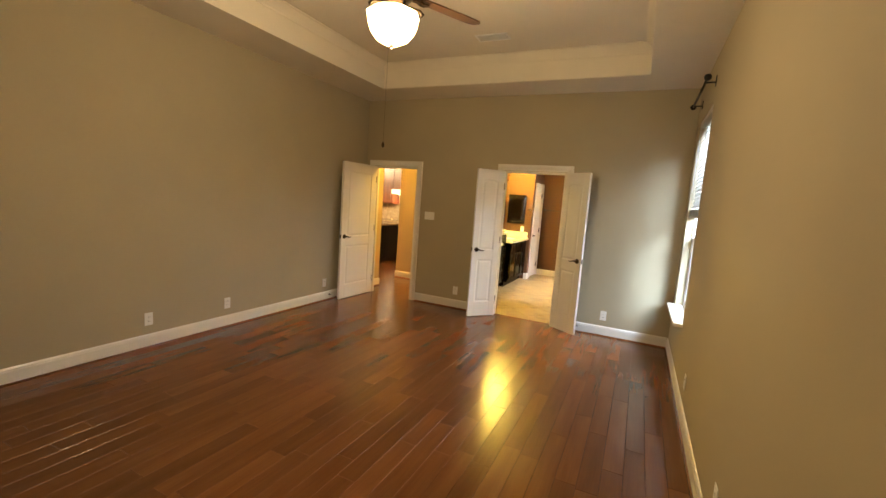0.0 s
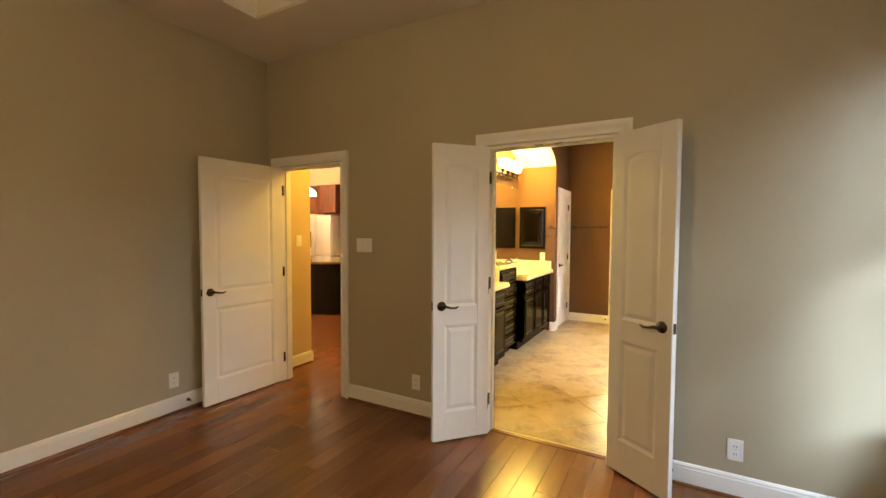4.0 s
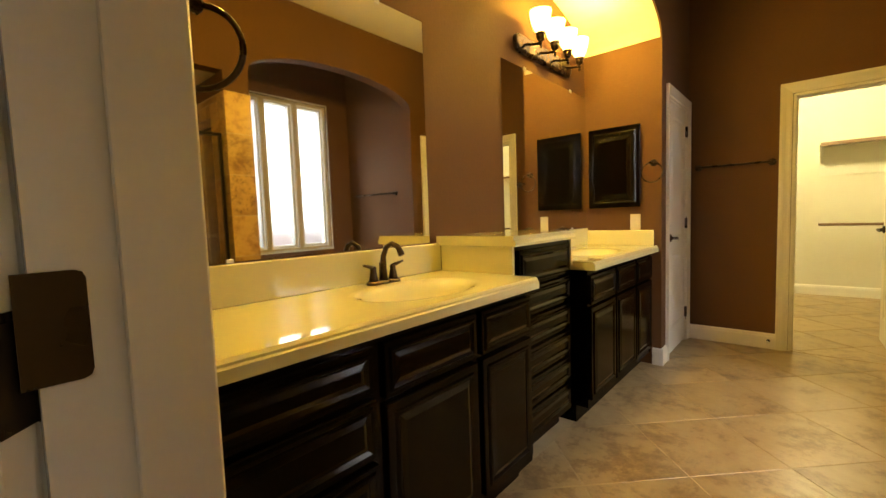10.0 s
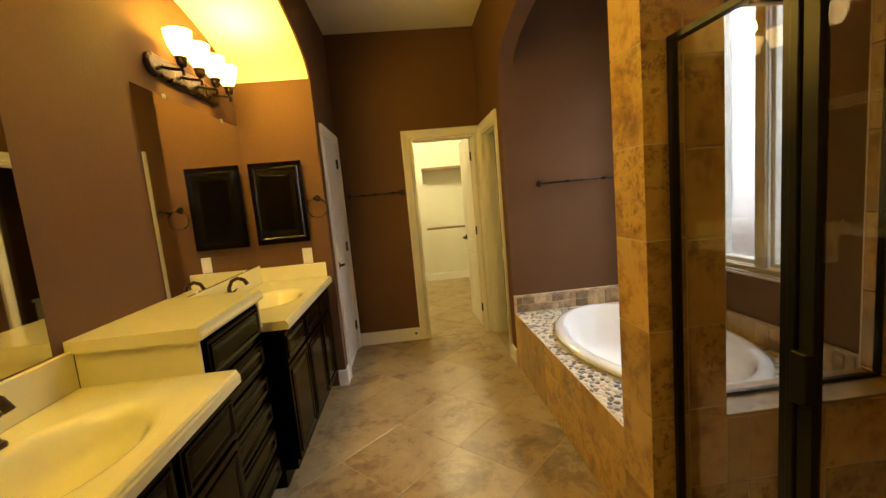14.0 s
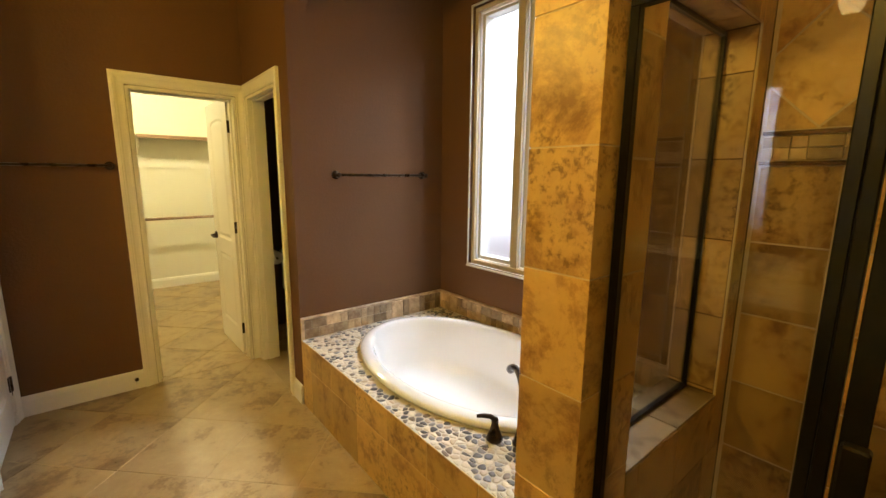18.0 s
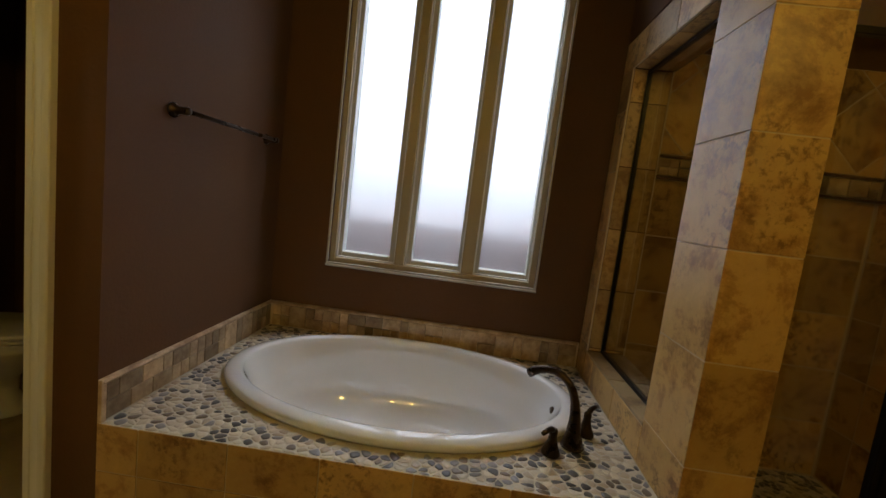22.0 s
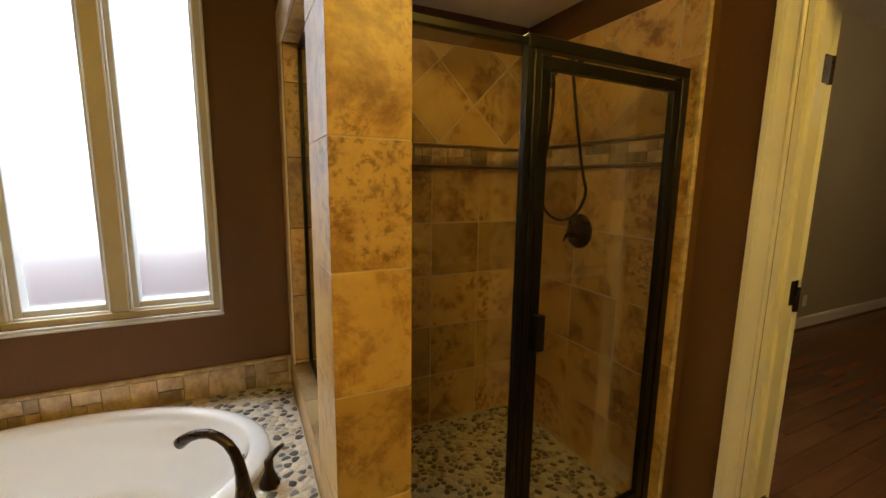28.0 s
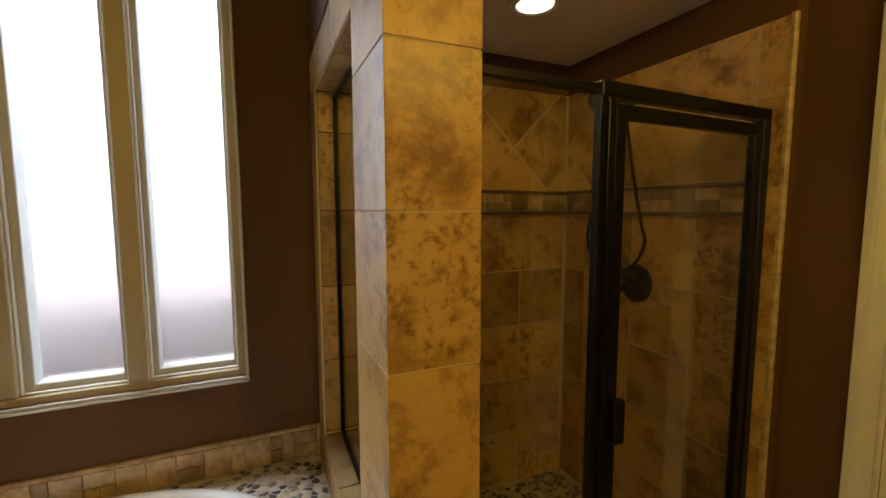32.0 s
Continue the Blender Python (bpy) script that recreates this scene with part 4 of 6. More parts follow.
def jambs(name, axis, p0, p1, a0, a1, top, sides="lrt", stop_at=0.5):
    """White boards that line a door opening, with a door stop."""
    ob = tagged(new(name), "white-painted door jamb lining the opening", "trim", kind="structure")
    e = 0.003
    mk = (lambda A, B, C, D, q0=p0, q1=p1: boxed(q0, A, C, q1, B, D)) if axis == "x" else (lambda A, B, C, D, q0=p0, q1=p1: boxed(A, q0, C, B, q1, D))
    if "l" in sides:
        part("side_jamb", mk(a0 - e, a0 + 0.016, 0, top), TRIM, ob)
    if "r" in sides:
        part("side_jamb", mk(a1 - 0.016, a1 + e, 0, top), TRIM, ob)
    part("head_jamb", mk(a0 + 0.016, a1 - 0.016, top - 0.016, top + e), TRIM, ob)
    m = p0 + (p1 - p0) * stop_at
    q0, q1 = m - 0.018, m + 0.018
    if "l" in sides:
        part("stop", mk(a0 + 0.016, a0 + 0.027, 0, top - 0.016, q0, q1), TRIM, ob)
    if "r" in sides:
        part("stop", mk(a1 - 0.027, a1 - 0.016, 0, top - 0.016, q0, q1), TRIM, ob)
    part("stop", mk(a0 + 0.027, a1 - 0.027, top - 0.027, top - 0.016, q0, q1), TRIM, ob)
    return ob


jh = jambs("trim_jamb_hall", "y", YB0, YB1 + 0.001, D1[0], D1[1], D1[2], stop_at=0.6)
jb = jambs("trim_jamb_bath", "y", YB0, YB1 + 0.001, D2[0], D2[1], D2[2], stop_at=0.6)
for hz in (0.232, 1.062, 1.832):
    part("hinge_leaf", boxed(D1[0] + 0.0163, YB0 - 0.004, hz - 0.045, D1[0] + 0.019, YB0 + 0.036, hz + 0.045), BRONZE, jh, "dark bronze hinge leaf")
for x, s in ((D2[0] + 0.0163, 1), (D2[1] - 0.0163, -1)):
    for hz in (0.25, 1.090, 1.832):
        part("hinge_leaf", prism([(YB0 - 0.010 + a, hz + b) for a, b in ((0, -0.044), (0.036, -0.044), (0.041, -0.042), (0.043, -0.037), (0.043, 0.037), (0.041, 0.042), (0.036, 0.044), (0, 0.044))], "x", x, x + s * 0.002), BRONZE, jb, "dark bronze hinge leaf")
for x in (-1.27, -1.14):
    part("catch_plate", boxed(x - 0.028, YB0 + 0.008, D2[2] - 0.0185, x + 0.028, YB0 + 0.034, D2[2] - 0.0163), BRONZE, jb)
jc = jambs("trim_jamb_closet", "y", YF - 0.001, YF + 0.131, DC[0], DC[1], DC[2], stop_at=0.55)
for hz in (0.232, 1.062, 1.832):
    part("hinge_leaf", boxed(DC[1] - 0.0183, YF + 0.090, hz - 0.045, DC[1] - 0.0163, YF + 0.129, hz + 0.045), BRONZE, jc, "dark bronze hinge leaf")
jt = jambs("trim_jamb_toilet", "x", TX - 0.001, TX + 0.121, DT[0], DT[1], DT[2], stop_at=0.45)
part("strike_plate", boxed(TX + 0.02, DT[0] + 0.0163, 0.92, TX + 0.05, DT[0] + 0.018, 0.98), BRONZE, jt)
jl = jambs("trim_jamb_linen", "x", AX - 0.121, AX + 0.001, DL[0], DL[1], DL[2], stop_at=0.2)
for hz in (0.26, 1.05, 1.84):
    part("hinge", joined(tube([(AX + 0.006, DL[1] - 0.008, hz - 0.045), (AX + 0.006, DL[1] - 0.008, hz + 0.045)], 0.0075, 8), boxed(AX - 0.004, DL[1] - 0.030, hz - 0.044, AX + 0.0025, DL[1] - 0.008, hz + 0.044)), BRONZE, jl, "dark bronze butt hinge")
casing("trim_hall_door", "y", YB0, -1, D1[0], D1[1], D1[2])
casing("trim_bath_door", "y", YB0, -1, D2[0], D2[1], D2[2])
casing("trim_bath_door_inside", "y", YB1, 1, D2[0], D2[1], D2[2])
casing("trim_closet_door", "y", YF, -1, DC[0], DC[1], DC[2], 0.083, "lrt")
casing("trim_toilet_door", "x", TX, -1, DT[0], DT[1], DT[2], 0.083, "lt")
part("moulding", boxed(TX - 0.012, DT[1], 0, TX, YF - 0.026, DT[2] + 0.083), TRIM, bpy.data.objects["trim_toilet_door"])
casing("trim_linen_door", "x", AX, 1, DL[0], DL[1], DL[2], 0.075, "lrt")

baseboard("baseboard_bed_west", "x", XL, 1, -1.6, YB0)
baseboard("baseboard_bed_east", "x", XR, -1, -1.6, YB0)
baseboard("baseboard_bed_north_a", "y", YB0, -1, D1[1] + 0.085, D2[0] - 0.085)
baseboard("baseboard_bed_north_b", "y", YB0, -1, D2[1] + 0.085, XR - 0.016)
baseboard("baseboard_bath_south", "y", YB1, 1, D2[1] + 0.085, TX - 0.004, shoe=False)
baseboard("baseboard_bath_north", "y", YF, -1, AX, DC[0] - 0.083, shoe=False)
baseboard("baseboard_linen", "x", AX, 1, 8.75, DL[0] - 0.075, shoe=False)
baseboard("baseboard_alcove_end", "y", 8.75, -1, -2.04, AX + 0.015, shoe=False)
baseboard("baseboard_toilet_wall", "x", TX, -1, YT1 + 0.01, DT[0] - 0.083, shoe=False)
baseboard("baseboard_closet_north", "y", 12.65, -1, -3.2, WX, shoe=False)
baseboard("baseboard_hall_stub", "x", -3.96, 1, YB1 + 0.01, 5.958)
baseboard("baseboard_hall_stub_end", "y", 5.958, 1, -4.1, -3.945)
baseboard("baseboard_hall_pier", "y", 6.85, -1, -4.15, -2.8)
baseboard("baseboard_hall_pier_end", "x", -4.15, -1, 6.84, 7.15)


def outlet(x, y, z, axis, side, label="white duplex electrical outlet on the wall"):
    """A duplex outlet with its plate, sockets and screw, on a wall's face."""
    rz = {("y", -1): 0, ("y", 1): 180, ("x", 1): 90, ("x", -1): 270}[(axis, side)]
    o = thing("outlet", label, "outlet", x, y, z, rz, "wall outlets")
    part("plate", boxed(-0.037, -0.006, -0.06, 0.037, -0.0005, 0.06, 0.003, 2), PLASTIC, o)
    for dz in (-0.021, 0.021):
        s = part("socket", boxed(-0.017, -0.009, dz - 0.014, 0.017, -0.006, dz + 0.014, 0.002), PLASTIC, o)
        for dx in (-0.006, 0.006):
            part("slot", boxed(dx - 0.0012, -0.0094, dz - 0.005, dx + 0.0012, -0.0091, dz + 0.005), DARKM, s)
    part("screw", lathe([(0.003, 0), (0.003, 0.001)], 8, Matrix.Translation((0, -0.0062, 0)) @ Matrix.Rotation(radians(90), 4, "X")), STEEL, o)
    return o


outlet(XL, 4.48, 0.262, "x", 1)
outlet(XL, 2.06, 0.275, "x", 1)
outlet(XL, 2.89, 0.268, "x", 1)
outlet(-2.22, YB0, 0.265, "y", -1)
outlet(-0.145, YB0, 0.265, "y", -1)
outlet(XR, 3.45, 0.30, "x", -1)
outlet(XR, 1.95, 0.30, "x", -1)


def switch_plate(x, y, z, rz, gangs, label):
    o = thing("light_switch", label, "switch", x, y, z, rz)
    w = 0.012 + 0.046 * gangs / 2
    part("plate", boxed(-w, -0.006, -0.058, w, -0.0005, 0.058, 0.003, 2), PLASTIC, o)
    for i in range(gangs):
        cx = (i - (gangs - 1) / 2) * 0.046
        part("rocker", prism([(-0.006, -0.032), (-0.0085, -0.030), (-0.0105, 0.030), (-0.006, 0.032)], "x", cx - 0.0165, cx + 0.0165), PLASTIC, o)
    return o


switch_plate(-2.735, YB0, 1.335, 0, 3, "white triple rocker light switch plate")
switch_plate(-3.96, 5.795, 1.345, 90, 1, "white single rocker switch in the hall")


def door_stop(x, y, z, rz):
    o = thing("door_stop", "bronze spring door stop on the baseboard", "door stop", x, y, z, rz, "door stops")
    part("base", lathe([(0.013, 0), (0.013, 0.004), (0.008, 0.008)], 12, Matrix.Rotation(radians(90), 4, "Y")), BRONZE, o)
    part("spring", tube([(0.006 + 0.045 * i / 60, 0.006 * math.cos(i * 0.9), 0.006 * math.sin(i * 0.9)) for i in range(61)], 0.0014, 5), BRONZE, o)
    part("tip", lathe([(0.008, 0.050), (0.008, 0.062), (0.005, 0.066)], 10, Matrix.Rotation(radians(90), 4, "Y")), RUBBER, o)


door_stop(-0.45, YB0 - 0.0155, 0.075, 270)
door_stop(XL + 0.0155, 4.58, 0.075, 0)
door_stop(-1.39, YF - 0.0155, 0.07, 270)

# ---- bedroom window, blind, curtain rod, fan and vent ----
def bedroom_window():
    y0, y1, z0, z1 = BWIN
    w = tagged(thing("window_1", "white double-hung window, its blind half raised", "window"), kind="structure")
    x = XR + 0.075
    e = 0.018
    part("window_frame", joined(boxed(x, y0, z0, x + 0.09, y0 + e, z1), boxed(x, y1 - e, z0, x + 0.09, y1, z1), boxed(x, y0 + e, z1 - 0.03, x + 0.09, y1 - e, z1), boxed(x, y0 + e, z0, x + 0.09, y1 - e, z0 + 0.022)), VINYL, w)
    mid = 1.36
    for nm, za, zb, xo in (("lower_sash", z0 + 0.022, mid + 0.02, 0.012), ("upper_sash", mid - 0.02, z1 - 0.03, 0.05)):
        a, b, d = y0 + e, y1 - e, 0.036
        s = part(nm, joined(boxed(x + xo, a, za, x + xo + 0.034, a + d, zb, 0.003), boxed(x + xo, b - d, za, x + xo + 0.034, b, zb, 0.003), boxed(x + xo, a + d, za, x + xo + 0.034, b - d, za + d, 0.003), boxed(x + xo, a + d, zb - d, x + xo + 0.034, b - d, zb, 0.003)), VINYL, w)
        part("glazing_bead", joined(boxed(x + xo + 0.008, a + d, za + d, x + xo + 0.015, a + d + 0.005, zb - d), boxed(x + xo + 0.008, b - d - 0.005, za + d, x + xo + 0.015, b - d, zb - d), boxed(x + xo + 0.008, a + d + 0.005, za + d, x + xo + 0.015, b - d - 0.005, za + d + 0.005)), DARKM, s, "dark glazing seal")
        p = part("pane", boxed(x + xo + 0.015, a + d - 0.004, za + d - 0.004, x + xo + 0.019, b - d + 0.004, zb - d + 0.004), SCREENED if nm == "lower_sash" else CLEAR, s)
        p.visible_shadow = False
    part("sash_lock", boxed(x - 0.006, (y0 + y1) / 2 - 0.03, mid + 0.02, x + 0.02, (y0 + y1) / 2 + 0.03, mid + 0.035, 0.003), VINYL, w)
    part("window_sill", boxed(XR - 0.080, y0 - 0.04, z0 - 0.028, x, y1 + 0.04, z0 + 0.002, 0.006, 2), TRIM, w, "white-painted window stool")
    b = thing("window_blind", "white two-inch slatted blind raised half way", "blind", XR + 0.042, (y0 + y1) / 2, 0)
    hw = (y1 - y0) / 2 - 0.008
    part("valance", boxed(-0.036, -hw, z1 - 0.055, 0.02, hw, z1 - 0.001, 0.004), BLIND, b)
    n, low = 21, 1.665
    for i in range(n):
        z = z1 - 0.078 - i * (z1 - 0.078 - low - 0.05) / (n - 1)
        part("slat", moved(boxed(-0.025, -hw, -0.0014, 0.025, hw, 0.0014), Matrix.Translation((0, 0, z)) @ Matrix.Rotation(radians(-66), 4, "Y")), BLIND, b)
    for i in range(14):
        part("slat", boxed(-0.025, -hw, low - 0.05 + i * 0.0045, 0.025, hw, low - 0.05 + i * 0.0045 + 0.003), BLIND, b)
    part("bottom_rail", boxed(-0.027, -hw, low - 0.078, 0.027, hw, low - 0.052, 0.004), BLIND, b)
    for y in (-0.32, 0.0, 0.32):
        part("ladder_cord", tube([(-0.027, y, low - 0.06), (-0.027, y, z1 - 0.056)], 0.0014, 5), BLIND, b)
    part("tilt_wand", tube([(-0.036, 0.36, z1 - 0.056), (-0.038, 0.365, z1 - 0.75)], 0.004, 6), BLIND, b)
    r = thing("curtain_rod", "dark bronze curtain rod above the window", "curtain rod", XR - 0.08, (y0 + y1) / 2, 2.80)
    part("rod", tube([(0, -0.53, 0), (0, 0.53, 0)], 0.011, 12), DARKM, r, smooth=True)
    for s in (-1, 1):
        part("finial", lathe([(0.011, 0), (0.014, 0.006), (0.028, 0.02), (0.031, 0.036), (0.024, 0.052), (0.006, 0.06)], 14, Matrix.Translation((0, s * 0.53, 0)) @ Matrix.Rotation(radians(-90 * s), 4, "X")), DARKM, r, smooth=True)
        part("bracket", joined(boxed(-0.004, s * 0.45 - 0.006, -0.02, 0.078, s * 0.45 + 0.006, -0.008), boxed(0.072, s * 0.45 - 0.015, -0.05, 0.079, s * 0.45 + 0.015, 0.04)), DARKM, r)


bedroom_window()


def ceiling_fan(x, y):
    f = thing("ceiling_fan", "bronze ceiling fan with walnut blades and a lit glass bowl", "ceiling fan", x, y, TR[4])
    part("canopy", lathe([(0.07, 0), (0.07, -0.03), (0.03, -0.07), (0.02, -0.08)], 20), BRONZE, f, smooth=True)
    part("downrod", tube([(0, 0, -0.07), (0, 0, -0.45)], 0.013, 10), BRONZE, f)
    part("motor", lathe([(0.03, -0.42), (0.10, -0.45), (0.135, -0.49), (0.14, -0.54), (0.11, -0.59), (0.07, -0.62), (0.055, -0.66)], 28), BRONZE, f, smooth=True)
    for i in range(5):
        m = Matrix.Rotation(radians(72 * i - 10), 4, "Z")
        part("blade_arm", moved(joined(boxed(0.11, -0.018, -0.565, 0.25, 0.018, -0.556, 0.003), prism([(0.16, -0.016), (0.205, -0.045), (0.25, -0.048), (0.25, 0.048), (0.205, 0.045), (0.16, 0.016)], "z", -0.5565, -0.551)), m), BRONZE, f)
        pts = [(0.20, -0.055), (0.35, -0.066), (0.55, -0.072), (0.64, -0.062), (0.67, -0.03), (0.67, 0.03), (0.64, 0.062), (0.55, 0.072), (0.35, 0.066), (0.20, 0.055)]
        part("blade", moved(prism(pts, "z", -0.548, -0.540), m @ Matrix.Translation((0.0, 0, -0.545)) @ Matrix.Rotation(radians(11), 4, "X") @ Matrix.Translation((0, 0, 0.545))), BLADE, f)
    # fluted glass bowl under a leafy collar
    prof, n = [(0.060, -0.655), (0.120, -0.668), (0.158, -0.690), (0.153, -0.715), (0.150, -0.745), (0.134, -0.790), (0.100, -0.832), (0.055, -0.856), (0.010, -0.864)], 48
    rings = [[(r * (1 + 0.035 * max(0, 1 - abs(z + 0.69) / 0.09) * math.cos(8 * a)) * math.cos(a), r * (1 + 0.035 * max(0, 1 - abs(z + 0.69) / 0.09) * math.cos(8 * a)) * math.sin(a), z) for a in [2 * math.pi * q / n for q in range(n)]] for r, z in prof]
    bm, L = ringed(rings[0], rings[1:])
    bm.faces.new(L[-1])
    part("light_bowl", bm, SHADE, f, "lit fluted alabaster glass bowl", smooth=True)
    for i in range(3):
        m = Matrix.Rotation(radians(120 * i + 15), 4, "Z")
        part("bowl_arm", moved(tube([(0.055, 0, -0.64), (0.11, 0, -0.650), (0.165, 0, -0.668), (0.186, 0, -0.690), (0.176, 0, -0.706)], 0.007, 8, radii=[0.008, 0.007, 0.008, 0.010, 0.005]), m), BRONZE, f, smooth=True)
    part("finial", lathe([(0.012, -0.864), (0.014, -0.874), (0.006, -0.889)], 12), BRONZE, f, smooth=True)
    for dx, l in ((0.0, 1.42),):
        part("pull_chain", tube([(dx - 0.05, 0.06, -0.645), (dx - 0.14, 0.175, -0.665), (dx - 0.14, 0.175, -l)], 0.0008, 5), BRONZE, f)
        part("fob", lathe([(0.003, 0), (0.010, -0.012), (0.011, -0.03), (0.004, -0.042)], 10, Matrix.Translation((dx - 0.14, 0.175, -l))), BRONZE, f, smooth=True)


ceiling_fan(-1.36, 2.02)
lampv = thing("ceiling_vent", "white steel air register in the tray ceiling", "vent", -1.52, 4.22, TR[4])
part("frame", joined(boxed(-0.18, -0.09, -0.008, 0.18, -0.07, 0), boxed(-0.18, 0.07, -0.008, 0.18, 0.09, 0), boxed(-0.18, -0.07, -0.008, -0.16, 0.07, 0), boxed(0.16, -0.07, -0.008, 0.18, 0.07, 0)), PLASTIC, lampv)
part("backing", boxed(-0.16, -0.07, -0.0015, 0.16, 0.07, -0.0005), DARKM, lampv)
for i in range(9):
    part("slat", moved(boxed(-0.16, -0.007, -0.001, 0.16, 0.007, 0.001), Matrix.Translation((0, -0.06 + i * 0.015, -0.007)) @ Matrix.Rotation(radians(38), 4, "X")), PLASTIC, lampv)
# crown moulding inside the tray
crown = tagged(new("trim_tray_crown"), "cream crown moulding round the tray", "trim", kind="structure")
pr = [(0.0, -0.10), (0.008, -0.10), (0.012, -0.085), (0.03, -0.06), (0.055, -0.03), (0.07, -0.012), (0.085, -0.008), (0.085, 0.0), (0, 0)]
part("moulding", prism([(TR[3] - a, TR[4] + b) for a, b in pr], "x", TR[0], TR[1]), CEIL, crown)
part("moulding", prism([(TR[2] + a, TR[4] + b) for a, b in pr], "x", TR[0], TR[1]), CEIL, crown)
part("moulding", prism([(TR[0] + a, TR[4] + b) for a, b in pr], "y", TR[2] + 0.09, TR[3] - 0.09), CEIL, crown)
part("moulding", prism([(TR[1] - a, TR[4] + b) for a, b in pr], "y", TR[2] + 0.09, TR[3] - 0.09), CEIL, crown)
part("lower_bead", boxed(TR[0], TR[3] - 0.012, H + 0.005, TR[1], TR[3], H + 0.03), CEIL, crown)

# ---- vanities ----
CZ = 0.91


def glint_edged(field):
    """A raised field's slopes get extra gloss over its flat middle, added for glints."""
    field.data.materials.append(ESPEDGE)
    flat = max(field.data.polygons, key=lambda q: q.area)
    for q in field.data.polygons:
        q.material_index = 0 if q.index == flat.index else 1


def front_panel(parent, name, y0, y1, z0, z1, x, raised=True, label=""):
    """A cabinet front with a frame, a sloped groove and a raised field, facing +x."""
    p = part(name, boxed(x, y0, z0, x + 0.016, y1, z1, 0.003), ESP, parent, label)
    m = 0.038 if z1 - z0 > 0.3 else 0.026
    o0 = [(y0 + m, z0 + m), (y1 - m, z0 + m), (y1 - m, z1 - m), (y0 + m, z1 - m)]
    o1, o2 = inset(o0, 0.010), inset(o0, 0.030 if z1 - z0 > 0.3 else 0.0245)
    xf = x + 0.0162
    bm, L = ringed([(xf + 0.006, *q) for q in o0], [[(xf, *q) for q in o1], [(xf + 0.005, *q) for q in o2]])
    bm.faces.new(L[-1])
    glint_edged(part("raised_field", bm, ESP, p))
    rim = inset(o0, -0.012)
    bm, L = ringed([(xf, *q) for q in rim], [[(xf + 0.006, *q) for q in inset(o0, -0.006)], [(xf + 0.006, *q) for q in o0]])
    part("bead", bm, ESP, p)
    return p


def vanity_cabinet(name, label, y0, y1, x1, top, columns, bowl=True):
    c = thing(name, label, "vanity", (VX + x1) / 2, (y0 + y1) / 2, 0)
    ox, oy = -(VX + x1) / 2, -(y0 + y1) / 2
    if bowl:
        part("body", boxed(VX + ox + 0.002, y0 + oy, 0.10, x1 + ox, y1 + oy, 0.74), ESP, c)
        part("top_rail", boxed(x1 + ox - 0.02, y0 + oy, 0.74, x1 + ox, y1 + oy, top), ESP, c)
        part("side_panel", boxed(VX + ox + 0.002, y0 + oy, 0.74, x1 + ox - 0.02, y0 + oy + 0.018, top), ESP, c)
        part("side_panel", boxed(VX + ox + 0.002, y1 + oy - 0.018, 0.74, x1 + ox - 0.02, y1 + oy, top), ESP, c)
    else:
        part("body", boxed(VX + ox + 0.002, y0 + oy, 0.10, x1 + ox, y1 + oy, top), ESP, c)
    part("toe_kick", boxed(VX + ox + 0.002, y0 + oy + 0.002, 0.0, x1 + ox - 0.07, y1 + oy - 0.002, 0.10), ESP, c)
    for kind, a, b, z0, z1 in columns:
        front_panel(c, kind, a + oy, b + oy, z0, z1, x1 + ox + 0.0005)
    return c


cols = [("drawer", 5.60, 6.06, z0, z1) for z0, z1 in ((0.70, 0.83), (0.52, 0.685), (0.335, 0.505), (0.14, 0.32))]
cols += [("false_drawer", 6.095, 6.52, 0.67, 0.83), ("false_drawer", 6.55, 6.90, 0.67, 0.83), ("cabinet_door", 6.095, 6.52, 0.14, 0.655), ("cabinet_door", 6.55, 6.90, 0.14, 0.655)]
vanity_cabinet("vanity_cabinet", "espresso wood vanity with drawers and doors under a sink", YB1 + 0.002, 6.92, -2.055, 0.862, cols)
zz = [0.12, 0.265, 0.41, 0.555, 0.70, 0.845, 1.015]
vanity_cabinet("drawer_tower", "tall espresso drawer tower between the two vanities", 6.922, 7.495, -2.135, 1.032, [("drawer", 6.95, 7.47, a + 0.008, b - 0.006) for a, b in zip(zz, zz[1:])], bowl=False)
cols = []
for a, b in ((7.555, 7.935), (7.96, 8.335), (8.36, 8.725)):
    cols += [("false_drawer", a, b, 0.67, 0.83), ("cabinet_door", a, b, 0.14, 0.655)]
vanity_cabinet("vanity_cabinet", "espresso wood vanity with three doors under a sink", 7.54, 8.748, -2.055, 0.862, cols)


def ogee(x, side=1):
    return [(x, CZ - 0.046), (x, CZ - 0.018), (x - 0.006, CZ - 0.014), (x - 0.006, CZ - 0.008), (x - 0.014, CZ)]


